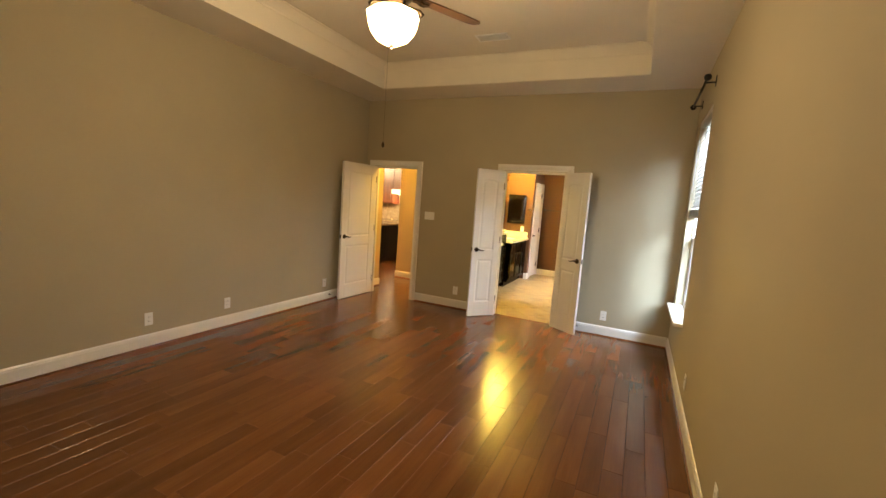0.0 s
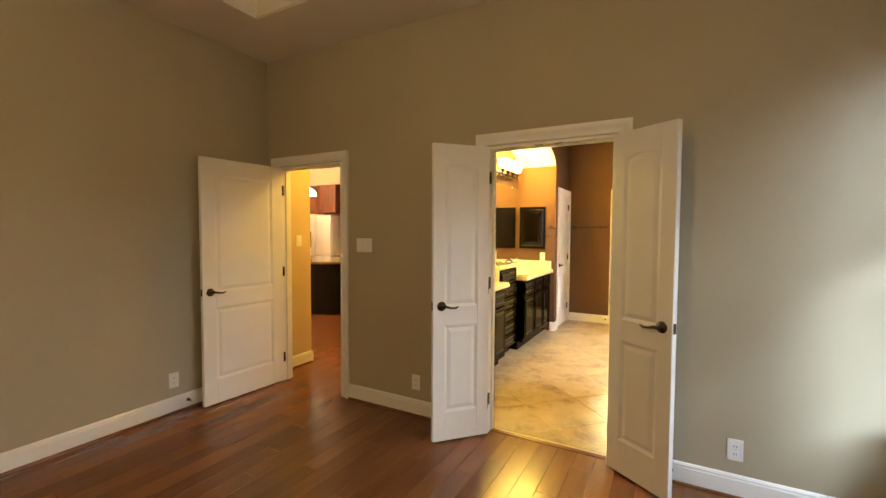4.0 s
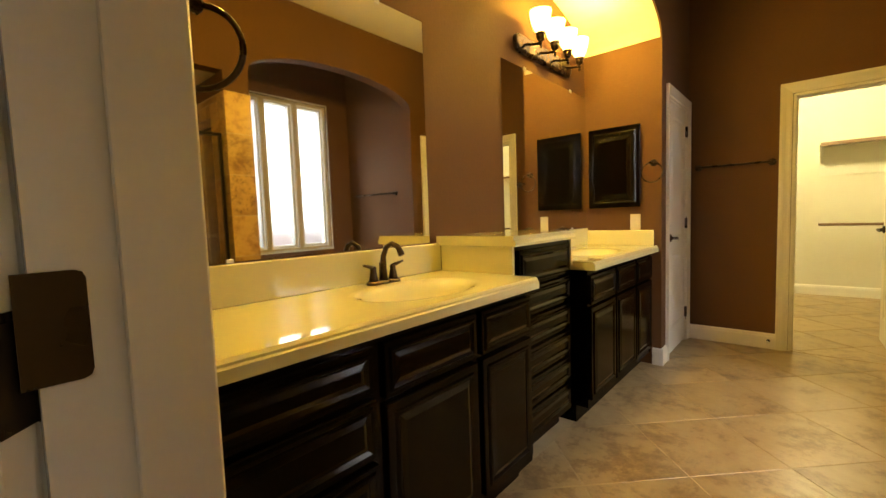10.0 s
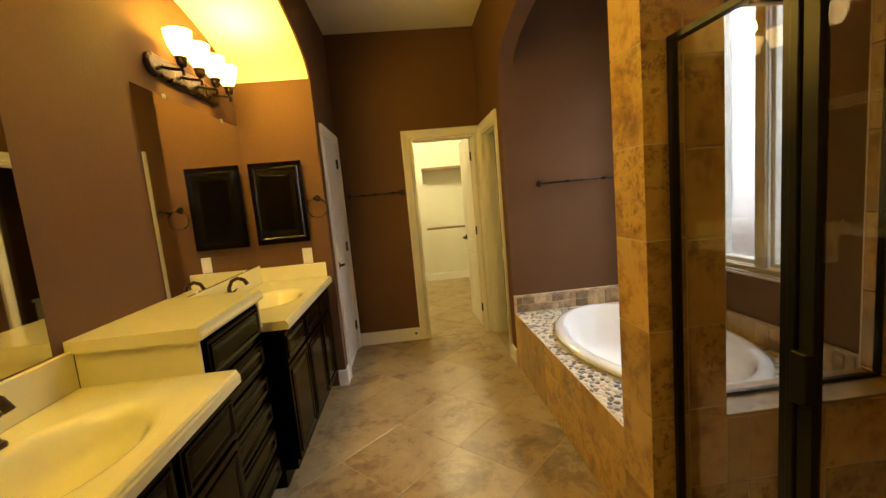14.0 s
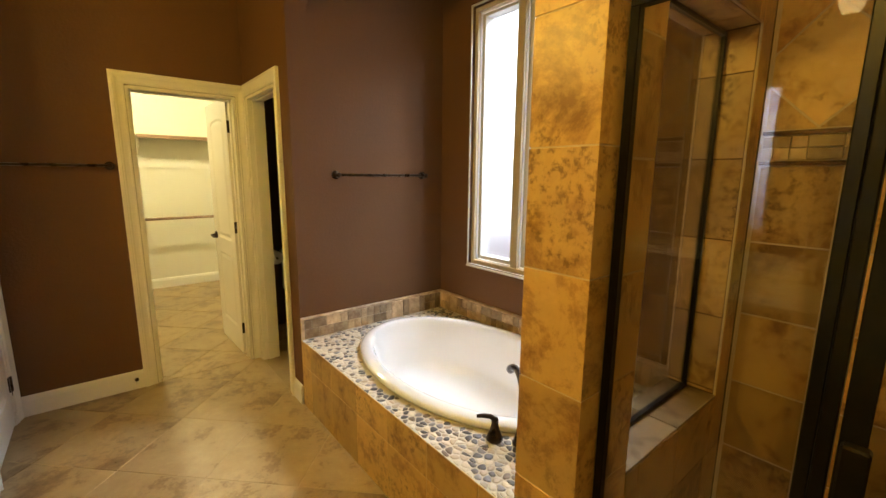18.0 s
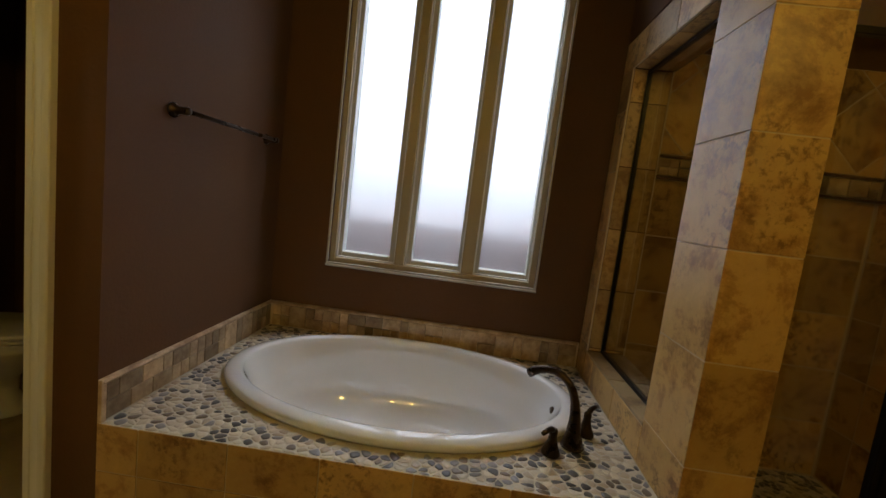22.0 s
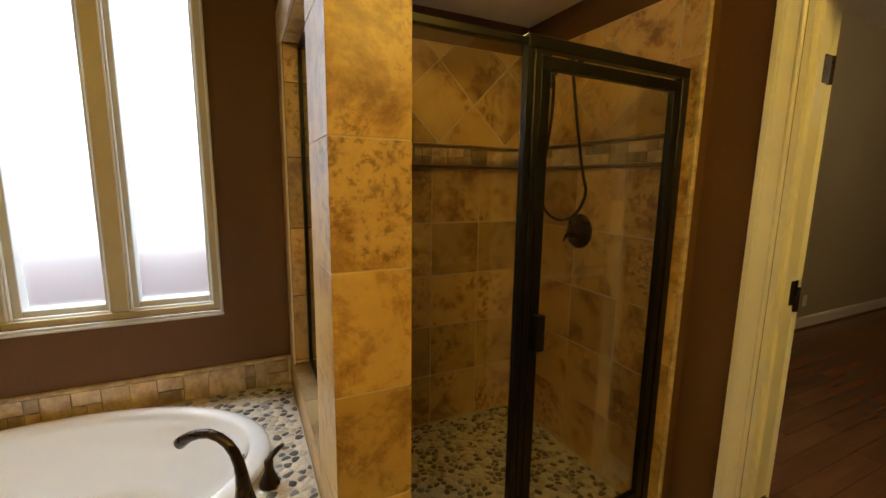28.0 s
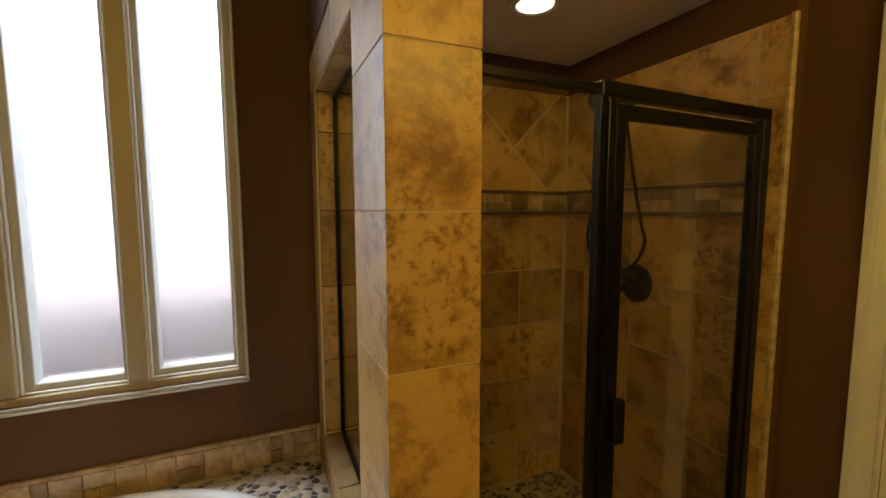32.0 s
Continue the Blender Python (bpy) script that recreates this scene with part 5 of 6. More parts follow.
def vanity_top(label, y0, y1, sy, a=0.165, b=0.245):
    """A moulded cream top with an oval bowl in it, a stepped front edge and back splash."""
    x1 = -2.0
    v = thing("sink_counter", label, "countertop", VX, y0, CZ - 0.046)
    T = Matrix.Translation((-VX, -y0, -CZ + 0.046))
    sx = -2.255
    R, E = rect_ellipse(VX + 0.002, x1 - 0.014, y0, y1, sx, sy, a, b)
    prof = [(1.17, 0.0), (1.10, -0.0012), (1.04, -0.0045), (0.98, -0.011), (0.92, -0.024), (0.84, -0.050), (0.72, -0.085), (0.55, -0.112), (0.30, -0.128), (0.06, -0.133)]
    rings = [[(sx + p[0] * k, sy + p[1] * k, CZ + h) for p in E] for k, h in prof]
    bm, L = ringed([(*p, CZ) for p in R], rings)
    bm.faces.new(L[-1])
    part("top_and_bowl", moved(bm, T), CTR, v, smooth=True)
    for pl in v.children[0].data.polygons:
        if abs(pl.center.z - 0.046) < 0.0015:
            pl.use_smooth = False
    part("front_edge", moved(prism(ogee(x1) + [(x1 - 0.03, CZ - 0.0005), (x1 - 0.03, CZ - 0.046)], "y", y0, y1), T), CTR, v)
    part("underside", moved(boxed(VX + 0.002, y0, CZ - 0.046, x1 - 0.03, y0 + 0.03, CZ - 0.001), T), CTR, v)
    part("underside", moved(boxed(VX + 0.002, y1 - 0.03, CZ - 0.046, x1 - 0.03, y1, CZ - 0.001), T), CTR, v)
    part("drain", moved(lathe([(0.026, 0), (0.026, 0.003), (0.018, 0.005), (0.002, 0.004)], 16, Matrix.Translation((sx, sy, CZ - 0.1325))), T), BRONZE, v, smooth=True)
    part("backsplash", moved(boxed(VX + 0.002, y0, CZ, VX + 0.02, y1, 1.045, 0.004), T), CTR, v)
    return v, T


v1, T1 = vanity_top("glossy cream vanity top with a moulded oval sink", YB1 + 0.002, 6.905, 6.46)
part("side_splash", moved(boxed(VX + 0.02, 6.905, CZ - 0.02, -2.125, 6.920, 1.031), T1), CTR, v1)
v2, T2 = vanity_top("glossy cream vanity top with a moulded oval sink", 7.515, 8.748, 8.10)
part("side_splash", moved(boxed(VX + 0.02, 8.730, CZ, -2.03, 8.748, 1.025, 0.004), T2), CTR, v2)
part("side_splash", moved(boxed(VX + 0.02, 7.498, CZ - 0.02, -2.125, 7.513, 1.031), T2), CTR, v2)
st = thing("tower_top", "raised cream top on the drawer tower", "countertop", VX, 6.9, 1.033)
part("slab", boxed(0.002, -0.008, 0.0, 0.42, 0.610, 0.046), CTR, st)
part("front_edge", prism([(0.42, 0.0), (0.445, 0.0), (0.452, 0.012), (0.446, 0.026), (0.440, 0.030), (0.440, 0.0455), (0.42, 0.0455)], "y", -0.008, 0.610), CTR, st)


def sink_faucet(y):
    f = thing("sink_faucet", "oil-rubbed bronze two-handle sink faucet", "faucet", -2.475, y, CZ, 0, "sink faucets")
    part("base", moved(joined(lathe([(0.030, 0), (0.030, 0.008), (0.024, 0.014)], 18, Matrix.Translation((0, -0.052, 0))), lathe([(0.030, 0), (0.030, 0.008), (0.024, 0.014)], 18, Matrix.Translation((0, 0.052, 0))), boxed(-0.028, -0.055, 0, 0.028, 0.055, 0.013, 0.004)), Matrix.Identity(4)), BRONZE, f)
    path = [(0, 0, 0.01), (0, 0, 0.06), (0.004, 0, 0.11), (0.025, 0, 0.148), (0.06, 0, 0.162), (0.095, 0, 0.148), (0.113, 0, 0.118)]
    part("spout", tube(path, 0.012, 12, radii=[0.019, 0.014, 0.0115, 0.011, 0.011, 0.0115, 0.013]), BRONZE, f, "high-arc bronze spout", smooth=True)
    for s in (-1, 1):
        h = part("handle", lathe([(0.021, 0.01), (0.016, 0.03), (0.012, 0.055), (0.013, 0.066), (0.006, 0.074)], 16, Matrix.Translation((0, s * 0.052, 0))), BRONZE, f, smooth=True)
        part("lever", tube([(0, s * 0.052, 0.068), (0.004, s * 0.075, 0.074), (0.006, s * 0.105, 0.082)], 0.006, 8, radii=[0.008, 0.007, 0.005]), BRONZE, h, smooth=True)
    part("lift_rod", tube([(-0.02, 0, 0.01), (-0.02, 0, 0.085)], 0.003, 6), BRONZE, f)


sink_faucet(6.48)
sink_faucet(8.02)


def wall_mirror(y0, y1, z0, z1, label):
    m = thing("wall_mirror", label, "mirror", VX, (y0 + y1) / 2, z0)
    w = (y1 - y0) / 2
    part("glass", boxed(0.002, -w, 0, 0.0075, w, z1 - z0), MIRROR, m)
    for y in (-w * 0.55, w * 0.55):
        part("clip", boxed(0.001, y - 0.012, z1 - z0 - 0.012, 0.011, y + 0.012, z1 - z0 + 0.010, 0.002), STEEL, m)
        part("clip", boxed(0.001, y - 0.012, -0.004, 0.011, y + 0.012, 0.010, 0.002), STEEL, m)


wall_mirror(5.64, 6.838, 1.050, 2.075, "large frameless mirror above the first vanity")
wall_mirror(7.505, 8.742, 1.050, 2.090, "large frameless mirror above the second vanity")


def vanity_light(y):
    v = thing("vanity_light", "bronze bath light bar with four lit glass shades", "wall lamp", VX, y, 2.23, 0, "vanity lights")
    n = 12
    out = [(0.345 + 0.055 * math.cos(t), 0.055 * math.sin(t)) for t in [-math.pi / 2 + math.pi * i / n for i in range(n + 1)]]
    out += [(-a, b) for a, b in reversed(out)]
    bm, L = ringed([(0.001, *q) for q in out], [[(0.018, *q) for q in out], [(0.026, q[0] * 0.985, q[1] * 0.82) for q in out], [(0.028, q[0] * 0.97, q[1] * 0.7) for q in out]])
    bm.faces.new(L[-1])
    part("backplate", bm, BRONZE, v, "rounded dark bronze backplate")
    for i in range(4):
        dy = (i - 1.5) * 0.192
        a = part("arm", tube([(0.026, dy, 0.0), (0.07, dy, -0.012), (0.115, dy, -0.02), (0.13, dy, -0.005), (0.13, dy, 0.012)], 0.0085, 8), BRONZE, v, smooth=True)
        part("drop_finial", lathe([(0.004, -0.058), (0.009, -0.05), (0.006, -0.04), (0.010, -0.034), (0.010, -0.026)], 10, Matrix.Translation((0.13, dy, 0.006))), BRONZE, a, smooth=True)
        part("cup", lathe([(0.012, 0.0), (0.022, 0.01), (0.027, 0.028), (0.024, 0.034), (0.030, 0.042), (0.030, 0.050)], 16, Matrix.Translation((0.13, dy, -0.01))), BRONZE, a, smooth=True)
        s = [(0.026, 0.040), (0.036, 0.055), (0.050, 0.085), (0.060, 0.12), (0.064, 0.155), (0.066, 0.165), (0.061, 0.165), (0.056, 0.12), (0.046, 0.085), (0.032, 0.058)]
        part("shade", lathe(s, 20, Matrix.Translation((0.13, dy, 0))), SHADE, v, "lit amber glass bell shade", smooth=True)


for y in (6.235, 8.055):
    vanity_light(y)
    for d in (-0.2, 0.2):
        lamp("vanity_light_bulb", "POINT", pose(VX + 0.26, y + d, 2.44), VANITY_W, WARM, 0.05)

mc = thing("medicine_cabinet", "espresso wood medicine cabinet door on the alcove wall", "cabinet", -2.314, 8.75, 1.51)
part("box", boxed(-0.183, -0.02, -0.295, 0.183, -0.001, 0.295), ESP, mc)
dr = part("door", boxed(-0.195, -0.036, -0.308, 0.195, -0.0203, 0.308, 0.004), ESP, mc)
o0 = [(-0.15, -0.255), (0.15, -0.255), (0.15, 0.255), (-0.15, 0.255)]
bm, L = ringed([(a, -0.0363, b) for a, b in inset(o0, -0.016)], [[(a, -0.043, b) for a, b in inset(o0, -0.008)], [(a, -0.0365, b) for a, b in o0], [(a, -0.0365, b) for a, b in inset(o0, 0.02)], [(a, -0.042, b) for a, b in inset(o0, 0.05)]])
bm.faces.new(L[-1])
glint_edged(part("raised_field", bm, ESP, dr))
ot = thing("outlet", "white outlet plate standing above the side splash", "outlet", -2.162, 8.75, 1.087, 0, "wall outlets")
part("plate", boxed(-0.037, -0.006, -0.06, 0.037, -0.0005, 0.06, 0.003, 2), PLASTIC, ot)
part("socket", boxed(-0.017, -0.009, -0.034, 0.017, -0.006, 0.034, 0.002), PLASTIC, ot)


def towel_ring(x, y, z, rz, reach, r, turn):
    """A rosette and post on the wall, with a ring that hangs from the post's end, turned a little about the upright."""
    t = thing("towel_ring", "oil-rubbed bronze towel ring on the wall", "towel ring", x, y, z, rz, "towel rings")
    part("rosette", lathe([(0.026, 0), (0.026, 0.006), (0.018, 0.012), (0.011, 0.026), (0.010, reach - 0.01), (0.014, reach), (0.008, reach + 0.006)], 18, Matrix.Rotation(radians(90), 4, "X")), BRONZE, t, smooth=True)
    c, s = math.cos(radians(turn)), math.sin(radians(turn))
    ring = [(r * math.sin(a) * c, -reach + r * math.sin(a) * s, -r + r * math.cos(a)) for a in [2 * math.pi * i / 40 for i in range(40)]]
    part("ring", tube(ring, 0.0048, 8, closed=True), BRONZE, t, smooth=True)


towel_ring(-1.852, YB1, 1.487, 180, 0.100, 0.060, 48)
towel_ring(-2.035, 8.75, 1.52, 0, 0.05, 0.072, 0)


def towel_bar(x0, x1, y, z):
    t = thing("towel_bar", "oil-rubbed bronze towel bar on the brown wall", "towel bar", (x0 + x1) / 2, y, z, 0, "towel bars")
    w = (x1 - x0) / 2
    for s in (-1, 1):
        p = part("post", lathe([(0.027, 0), (0.027, 0.007), (0.019, 0.014), (0.013, 0.03), (0.015, 0.058), (0.011, 0.066)], 16, Matrix.Translation((s * w, 0, 0)) @ Matrix.Rotation(radians(90), 4, "X")), BRONZE, t, smooth=True)
    part("bar", tube([(-w, -0.055, 0), (w, -0.055, 0)], 0.0085, 12), BRONZE, t, smooth=True)


towel_bar(-0.29, 0.385, YT1, 1.48)
towel_bar(-1.90, -1.39, YF, 1.525)

# ---- tub, its deck and window ----
DZ = 0.45
TC, TA, TB = (0.038, 7.846), 0.505, 0.768
deck = thing("tub_deck", "raised tub deck of stone tile topped with river pebbles", "tub deck", 0, 0, 0)
R, E = rect_ellipse(TX + 0.001, WX - 0.001, YT0 + 0.001, YT1 - 0.001, TC[0], TC[1], TA - 0.03, TB - 0.03)
bm, L = ringed([(*p, DZ - 0.0045) for p in R], [[(TC[0] + p[0], TC[1] + p[1], DZ - 0.0045) for p in E]])
part("grout_bed", bm, PGROUT, deck)
part("core_front", boxed(TX + 0.001, YT0 + 0.001, 0, TX + 0.03, YT1 - 0.001, DZ - 0.010), TGROUT, deck)
tiles("tile", "x", TX, -1, YT0 + 0.0, YT1 - 0.0, 0.0, DZ - 0.002, 0.295, 0.29, SLATE, deck, origin=(8.590, 0.285 - 0.29))
bath = thing("bathtub", "white oval acrylic drop-in bathtub", "bathtub", TC[0], TC[1], DZ)
prof = [(-0.012, -0.004), (0.0, 0.006), (0.003, 0.016), (0.001, 0.025), (-0.006, 0.032), (-0.016, 0.0372), (-0.028, 0.0408), (-0.042, 0.0428), (-0.054, 0.0422), (-0.064, 0.038), (-0.071, 0.029), (-0.077, 0.010), (-0.088, -0.05), (-0.105, -0.15), (-0.128, -0.235), (-0.158, -0.290), (-0.198, -0.325), (-0.248, -0.344), (-0.30, -0.354), (-0.37, -0.358)]
rings = []
for d, z in prof:
    a, b = TA + d, TB + d * (1.0 if z > -0.05 else 1.25)
    rings.append([(a * math.cos(t), b * math.sin(t), z) for t in [2 * math.pi * i / 72 for i in range(72)]])
bm, L = ringed(rings[0], rings[1:])
bm.faces.new(L[-1])
part("shell", bm, TUBW, bath, smooth=True)
part("overflow_plate", lathe([(0.036, 0), (0.036, 0.006), (0.028, 0.011), (0.004, 0.012)], 18, Matrix.Translation((0.005, -0.676, -0.045)) @ Matrix.Rotation(radians(-80), 4, "X")), BRONZE, bath, smooth=True)
part("drain", lathe([(0.035, 0), (0.035, 0.004), (0.02, 0.008), (0.002, 0.007)], 18, Matrix.Translation((0, -0.22, -0.359))), BRONZE, bath, smooth=True)


def tub_faucet():
    f = thing("tub_faucet", "oil-rubbed bronze deck-mounted tub spout with two levers", "faucet", -0.272, 7.162, DZ)
    d = Vector((0.523, 0.852, 0)).normalized() * 1.067
    hgt = [(0, 0.0), (0, 0.006), (0.001, 0.02), (0.002, 0.04), (0.003, 0.065), (0.004, 0.095), (0.007, 0.13), (0.013, 0.165), (0.024, 0.197), (0.042, 0.225), (0.066, 0.244), (0.094, 0.253), (0.124, 0.250), (0.152, 0.240), (0.172, 0.227), (0.188, 0.213)]
    wide = [0.040, 0.040, 0.036, 0.031, 0.026, 0.0215, 0.0185, 0.0165, 0.0155, 0.0145, 0.014, 0.014, 0.0145, 0.016, 0.0175, 0.0185]
    part("spout", tube([(d.x * a, d.y * a, z) for a, z in hgt], 0.015, 18, radii=wide), BRONZE, f, "tall curved bronze spout", smooth=True)
    part("spout_foot", lathe([(0.043, 0), (0.043, 0.004), (0.040, 0.007), (0.01, 0.007)], 20), BRONZE, f, smooth=True)
    for dx, dy, s in ((-0.068, 0.091, 1), (0.099, -0.072, -1)):
        h = part("handle", lathe([(0.034, 0), (0.034, 0.006), (0.030, 0.016), (0.023, 0.032), (0.017, 0.050), (0.014, 0.068), (0.015, 0.082), (0.012, 0.092), (0.004, 0.096)], 18, Matrix.Translation((dx, dy, 0))), BRONZE, f, smooth=True)
        part("lever", tube([(dx, dy, 0.086), (dx - 0.014 * s, dy + 0.013 * s, 0.097), (dx - 0.034 * s, dy + 0.031 * s, 0.099), (dx - 0.054 * s, dy + 0.049 * s, 0.097)], 0.008, 10, radii=[0.011, 0.0105, 0.009, 0.0075]), BRONZE, h, smooth=True)


tub_faucet()
# mosaic splash along the three walls, under a pale trim
sp = tagged(new("trim_tub_splash"), "travertine mosaic splash round the tub deck", "trim", kind="structure")
rng = random.Random(5)


def mosaic(axis, p, side, a0, a1, z0, z1, parent, thick=0.008, unit=0.05):
    """Small stones of mixed lengths in two courses, now and then one across both."""
    h = (z1 - z0) / 2
    a = a0
    ends = [a0, a0]
    while min(ends) < a1 - 0.01:
        if abs(ends[0] - ends[1]) < 1e-6 and rng.random() < 0.3:
            w = min(rng.choice((0.05, 0.10)), a1 - ends[0])
            piece("mosaic_stone", inset([(ends[0], z0), (ends[0] + w, z0), (ends[0] + w, z1), (ends[0], z1)], 0.0015), axis, p, side, thick, MOSAIC, parent, 0.0015)
            ends = [ends[0] + w, ends[0] + w]
            continue
        k = 0 if ends[0] <= ends[1] else 1
        w = min(rng.choice((0.05, 0.05, 0.10)), a1 - ends[k])
        b = z0 + k * h
        if w > 0.008:
            piece("mosaic_stone", inset([(ends[k], b), (ends[k] + w, b), (ends[k] + w, b + h), (ends[k], b + h)], 0.0015), axis, p, side, thick, MOSAIC, parent, 0.0015)
        ends[k] += w


part("backing", boxed(TX + 0.004, YT1 - 0.006, DZ - 0.01, WX, YT1, 0.588), TGROUT, sp)
part("backing", boxed(WX - 0.006, YT0, DZ - 0.01, WX, YT1 - 0.006, 0.588), TGROUT, sp)
mosaic("y", YT1 - 0.006, -1, TX + 0.018, WX - 0.012, DZ - 0.002, 0.572, sp)
mosaic("x", WX - 0.006, -1, YT0 + 0.012, YT1 - 0.016, DZ - 0.002, 0.572, sp)
half = [(0.0, 0.0), (0.016, 0.0), (0.019, 0.007), (0.014, 0.015), (0.0, 0.016)]
part("pencil_trim", prism([(YT1 - a, 0.574 + b) for a, b in half], "x", TX + 0.004, WX), MOSAIC, sp)
part("pencil_trim", prism([(WX - a, 0.574 + b) for a, b in half], "y", YT0 + 0.012, YT1 - 0.02), MOSAIC, sp)
part("end_stone", boxed(TX - 0.003, YT1 - 0.016, DZ - 0.004, TX + 0.018, YT1 - 0.002, 0.592, 0.002), MOSAIC, sp)


def tub_window():
    y0, y1, z0, z1 = TWIN
    w = tagged(thing("window_2", "three-part frosted window over the bathtub", "window"), kind="structure")
    for b in frame_bars("x", WX - 0.010, WX, y0 + 0.002, y1 - 0.002, z0 + 0.002, z1 - 0.002, 0.012):
        part("edge_moulding", b, TUBSASH, w)
    x0, x1 = WX + 0.022, WX + 0.15
    for b in frame_bars("x", x0, x1, y0 + 0.030, y1 - 0.030, z0 + 0.026, z1 - 0.034, 0.030):
        part("window_frame", b, CREAMV, w)
    part("window_sill", boxed(WX - 0.016, y0 - 0.012, z0 - 0.022, WX - 0.0005, y1 + 0.012, z0 - 0.0105, 0.003), TUBSASH, w)
    for a, b in ((7.584, 7.652), (7.980, 8.036)):
        part("mullion", boxed(x0 + 0.002, a, z0 + 0.0265, x1, b, z1 - 0.0345, 0.004), CREAMV, w)
    za, zb = 0.918, 2.516
    for c, d, a, b in ((y0 + 0.030, 7.584, 7.284, 7.554), (7.652, 7.980, 7.674, 7.944), (8.036, y1 - 0.030, 8.074, 8.352)):
        for q in frame_bars("x", x0 + 0.020, x0 + 0.036, c + 0.0085, d - 0.0085, z0 + 0.035, z1 - 0.043, 0.008):
            part("glazing_bead", q, VINYL, w, "white glazing bead")
        xs, xg = x0 + 0.037, x0 + 0.102
        lo, hi = z0 + 0.0265, z1 - 0.0345
        s = part("sash", joined(boxed(xs, c + 0.0005, lo, xg + 0.02, a, hi, 0.003), boxed(xs, b, lo, xg + 0.02, d - 0.0005, hi, 0.003), boxed(xs, a, zb, xg + 0.02, b, hi, 0.003), boxed(xs, a, lo, xg + 0.02, b, za, 0.003)), TUBSASH, w)
        p = part("pane", boxed(xg, a - 0.004, za - 0.004, xg + 0.0005, b + 0.004, zb + 0.004), FROST, s, "frosted glass pane")
        p.visible_shadow = False


tub_window()

# ---- shower ----
SY0 = 5.580              # tile bed on the south wall
SX1 = WX - 0.012
curb = thing("shower_curb", "stone tile curb under the shower glass", "curb", 0, 0, 0)
part("body", boxed(TX + 0.002, SY0, 0, TX + 0.175, PY - 0.012, 0.085), TGROUT, curb)
tiles("tile", "x", TX + 0.002, -1, SY0 + 0.012, PY - 0.012, 0.0, 0.094, 0.30, 0.30, SLATE, curb, origin=(5.56, -0.2))
tiles("tile", "z", 0.085, 1, TX - 0.006, TX + 0.175, SY0 + 0.012, PY - 0.012, 0.30, 0.30, SLATE, curb, origin=(-0.9, 5.56))
pan = tagged(thing("floor_shower", "river pebble shower floor", "floor"), kind="structure")
part("grout_bed", boxed(TX + 0.175, SY0, -0.004, SX1, PY, 0.0245), PGROUT, pan)

BAND0, BAND1, TOP = 1.530, 1.660, 2.175
west = tagged(new("trim_shower_tiles_south"), "brown stone tiles on the shower wall", "tile", kind="structure")
part("tile_bed", boxed(-0.498, 5.568, 0, SX1 + 0.012, SY0, TOP), TGROUT, west)
east = tagged(new("trim_shower_tiles_east"), "brown stone tiles on the shower back wall", "tile", kind="structure")
part("tile_bed", boxed(SX1, SY0, 0, WX, PY, TOP), TGROUT, east)
north = tagged(new("trim_shower_tiles_north"), "brown stone tiles round the glazed opening", "tile", kind="structure")
HOLE = (-0.30, 0.44, 0.58, 2.03)
part("tile_bed", slab("y", PY + 0.004, PY + 0.012, TX - 0.016, SX1, 0.0, 2.185, [HOLE]), TGROUT, north)


def tiled_wall(parent, axis, p, side, a0, a1, shift, holes=()):
    """Straight courses, a mosaic band between two dark pencils, and turned tiles above."""
    tiles("tile", axis, p, side, a0, a1, 0.02, BAND0, 0.302, 0.300, SLATE, parent, gap=0.007, origin=(shift, 0.03), holes=holes)
    s = side
    for z in (BAND0, BAND1 - 0.018):
        q = [(p, z + 0.001), (p + s * 0.016, z + 0.002), (p + s * 0.019, z + 0.009), (p + s * 0.016, z + 0.016), (p, z + 0.017)]
        spans = [(a0, a1)]
        if holes:
            spans = [(a0, holes[0][0]), (holes[0][1], a1)]
        for c0, c1 in spans:
            part("pencil_trim", prism(q, "y" if axis == "x" else "x", c0, c1), PENCIL, parent, "dark stone pencil trim")
    spans = [(a0, a1)] if not holes else [(a0, holes[0][0]), (holes[0][1], a1)]
    for c0, c1 in spans:
        mosaic(axis, p, side, c0, c1, BAND0 + 0.020, BAND1 - 0.020, parent)
    tiles("tile", axis, p, side, a0, a1, BAND1, TOP, 0.302, 0.302, SLATE, parent, gap=0.007, origin=(shift + 0.05, 1.88), turned=True, holes=holes)


tiled_wall(west, "y", SY0, 1, -0.405, SX1 - 0.01, 0.093)
tiles("tile", "y", SY0, 1, -0.498, -0.407, 0.02, TOP, 0.091, 0.302, SLATE, west, origin=(-0.498, 0.12))
for z0, z1 in ((0.13, 0.42), (0.422, 0.735), (0.737, 1.03), (1.032, 1.345), (1.347, 1.64), (1.642, 1.95), (1.952, TOP + 0.004)):
    part("edge_trim", prism([(-0.498, 5.5685), (-0.514, 5.5685), (-0.514, SY0 + 0.001), (-0.509, SY0 + 0.006), (-0.498, SY0 + 0.006)], "z", z0, z1), EDGING, west, "pale stone edge trim")
tiled_wall(east, "x", SX1, -1, SY0 + 0.010, PY - 0.012, 5.878)
tiles("tile", "y", PY + 0.004, -1, -0.44, SX1 - 0.01, 0.02, TOP, 0.302, 0.300, SLATE, north, gap=0.006, origin=(0.087, 0.03), holes=[HOLE])

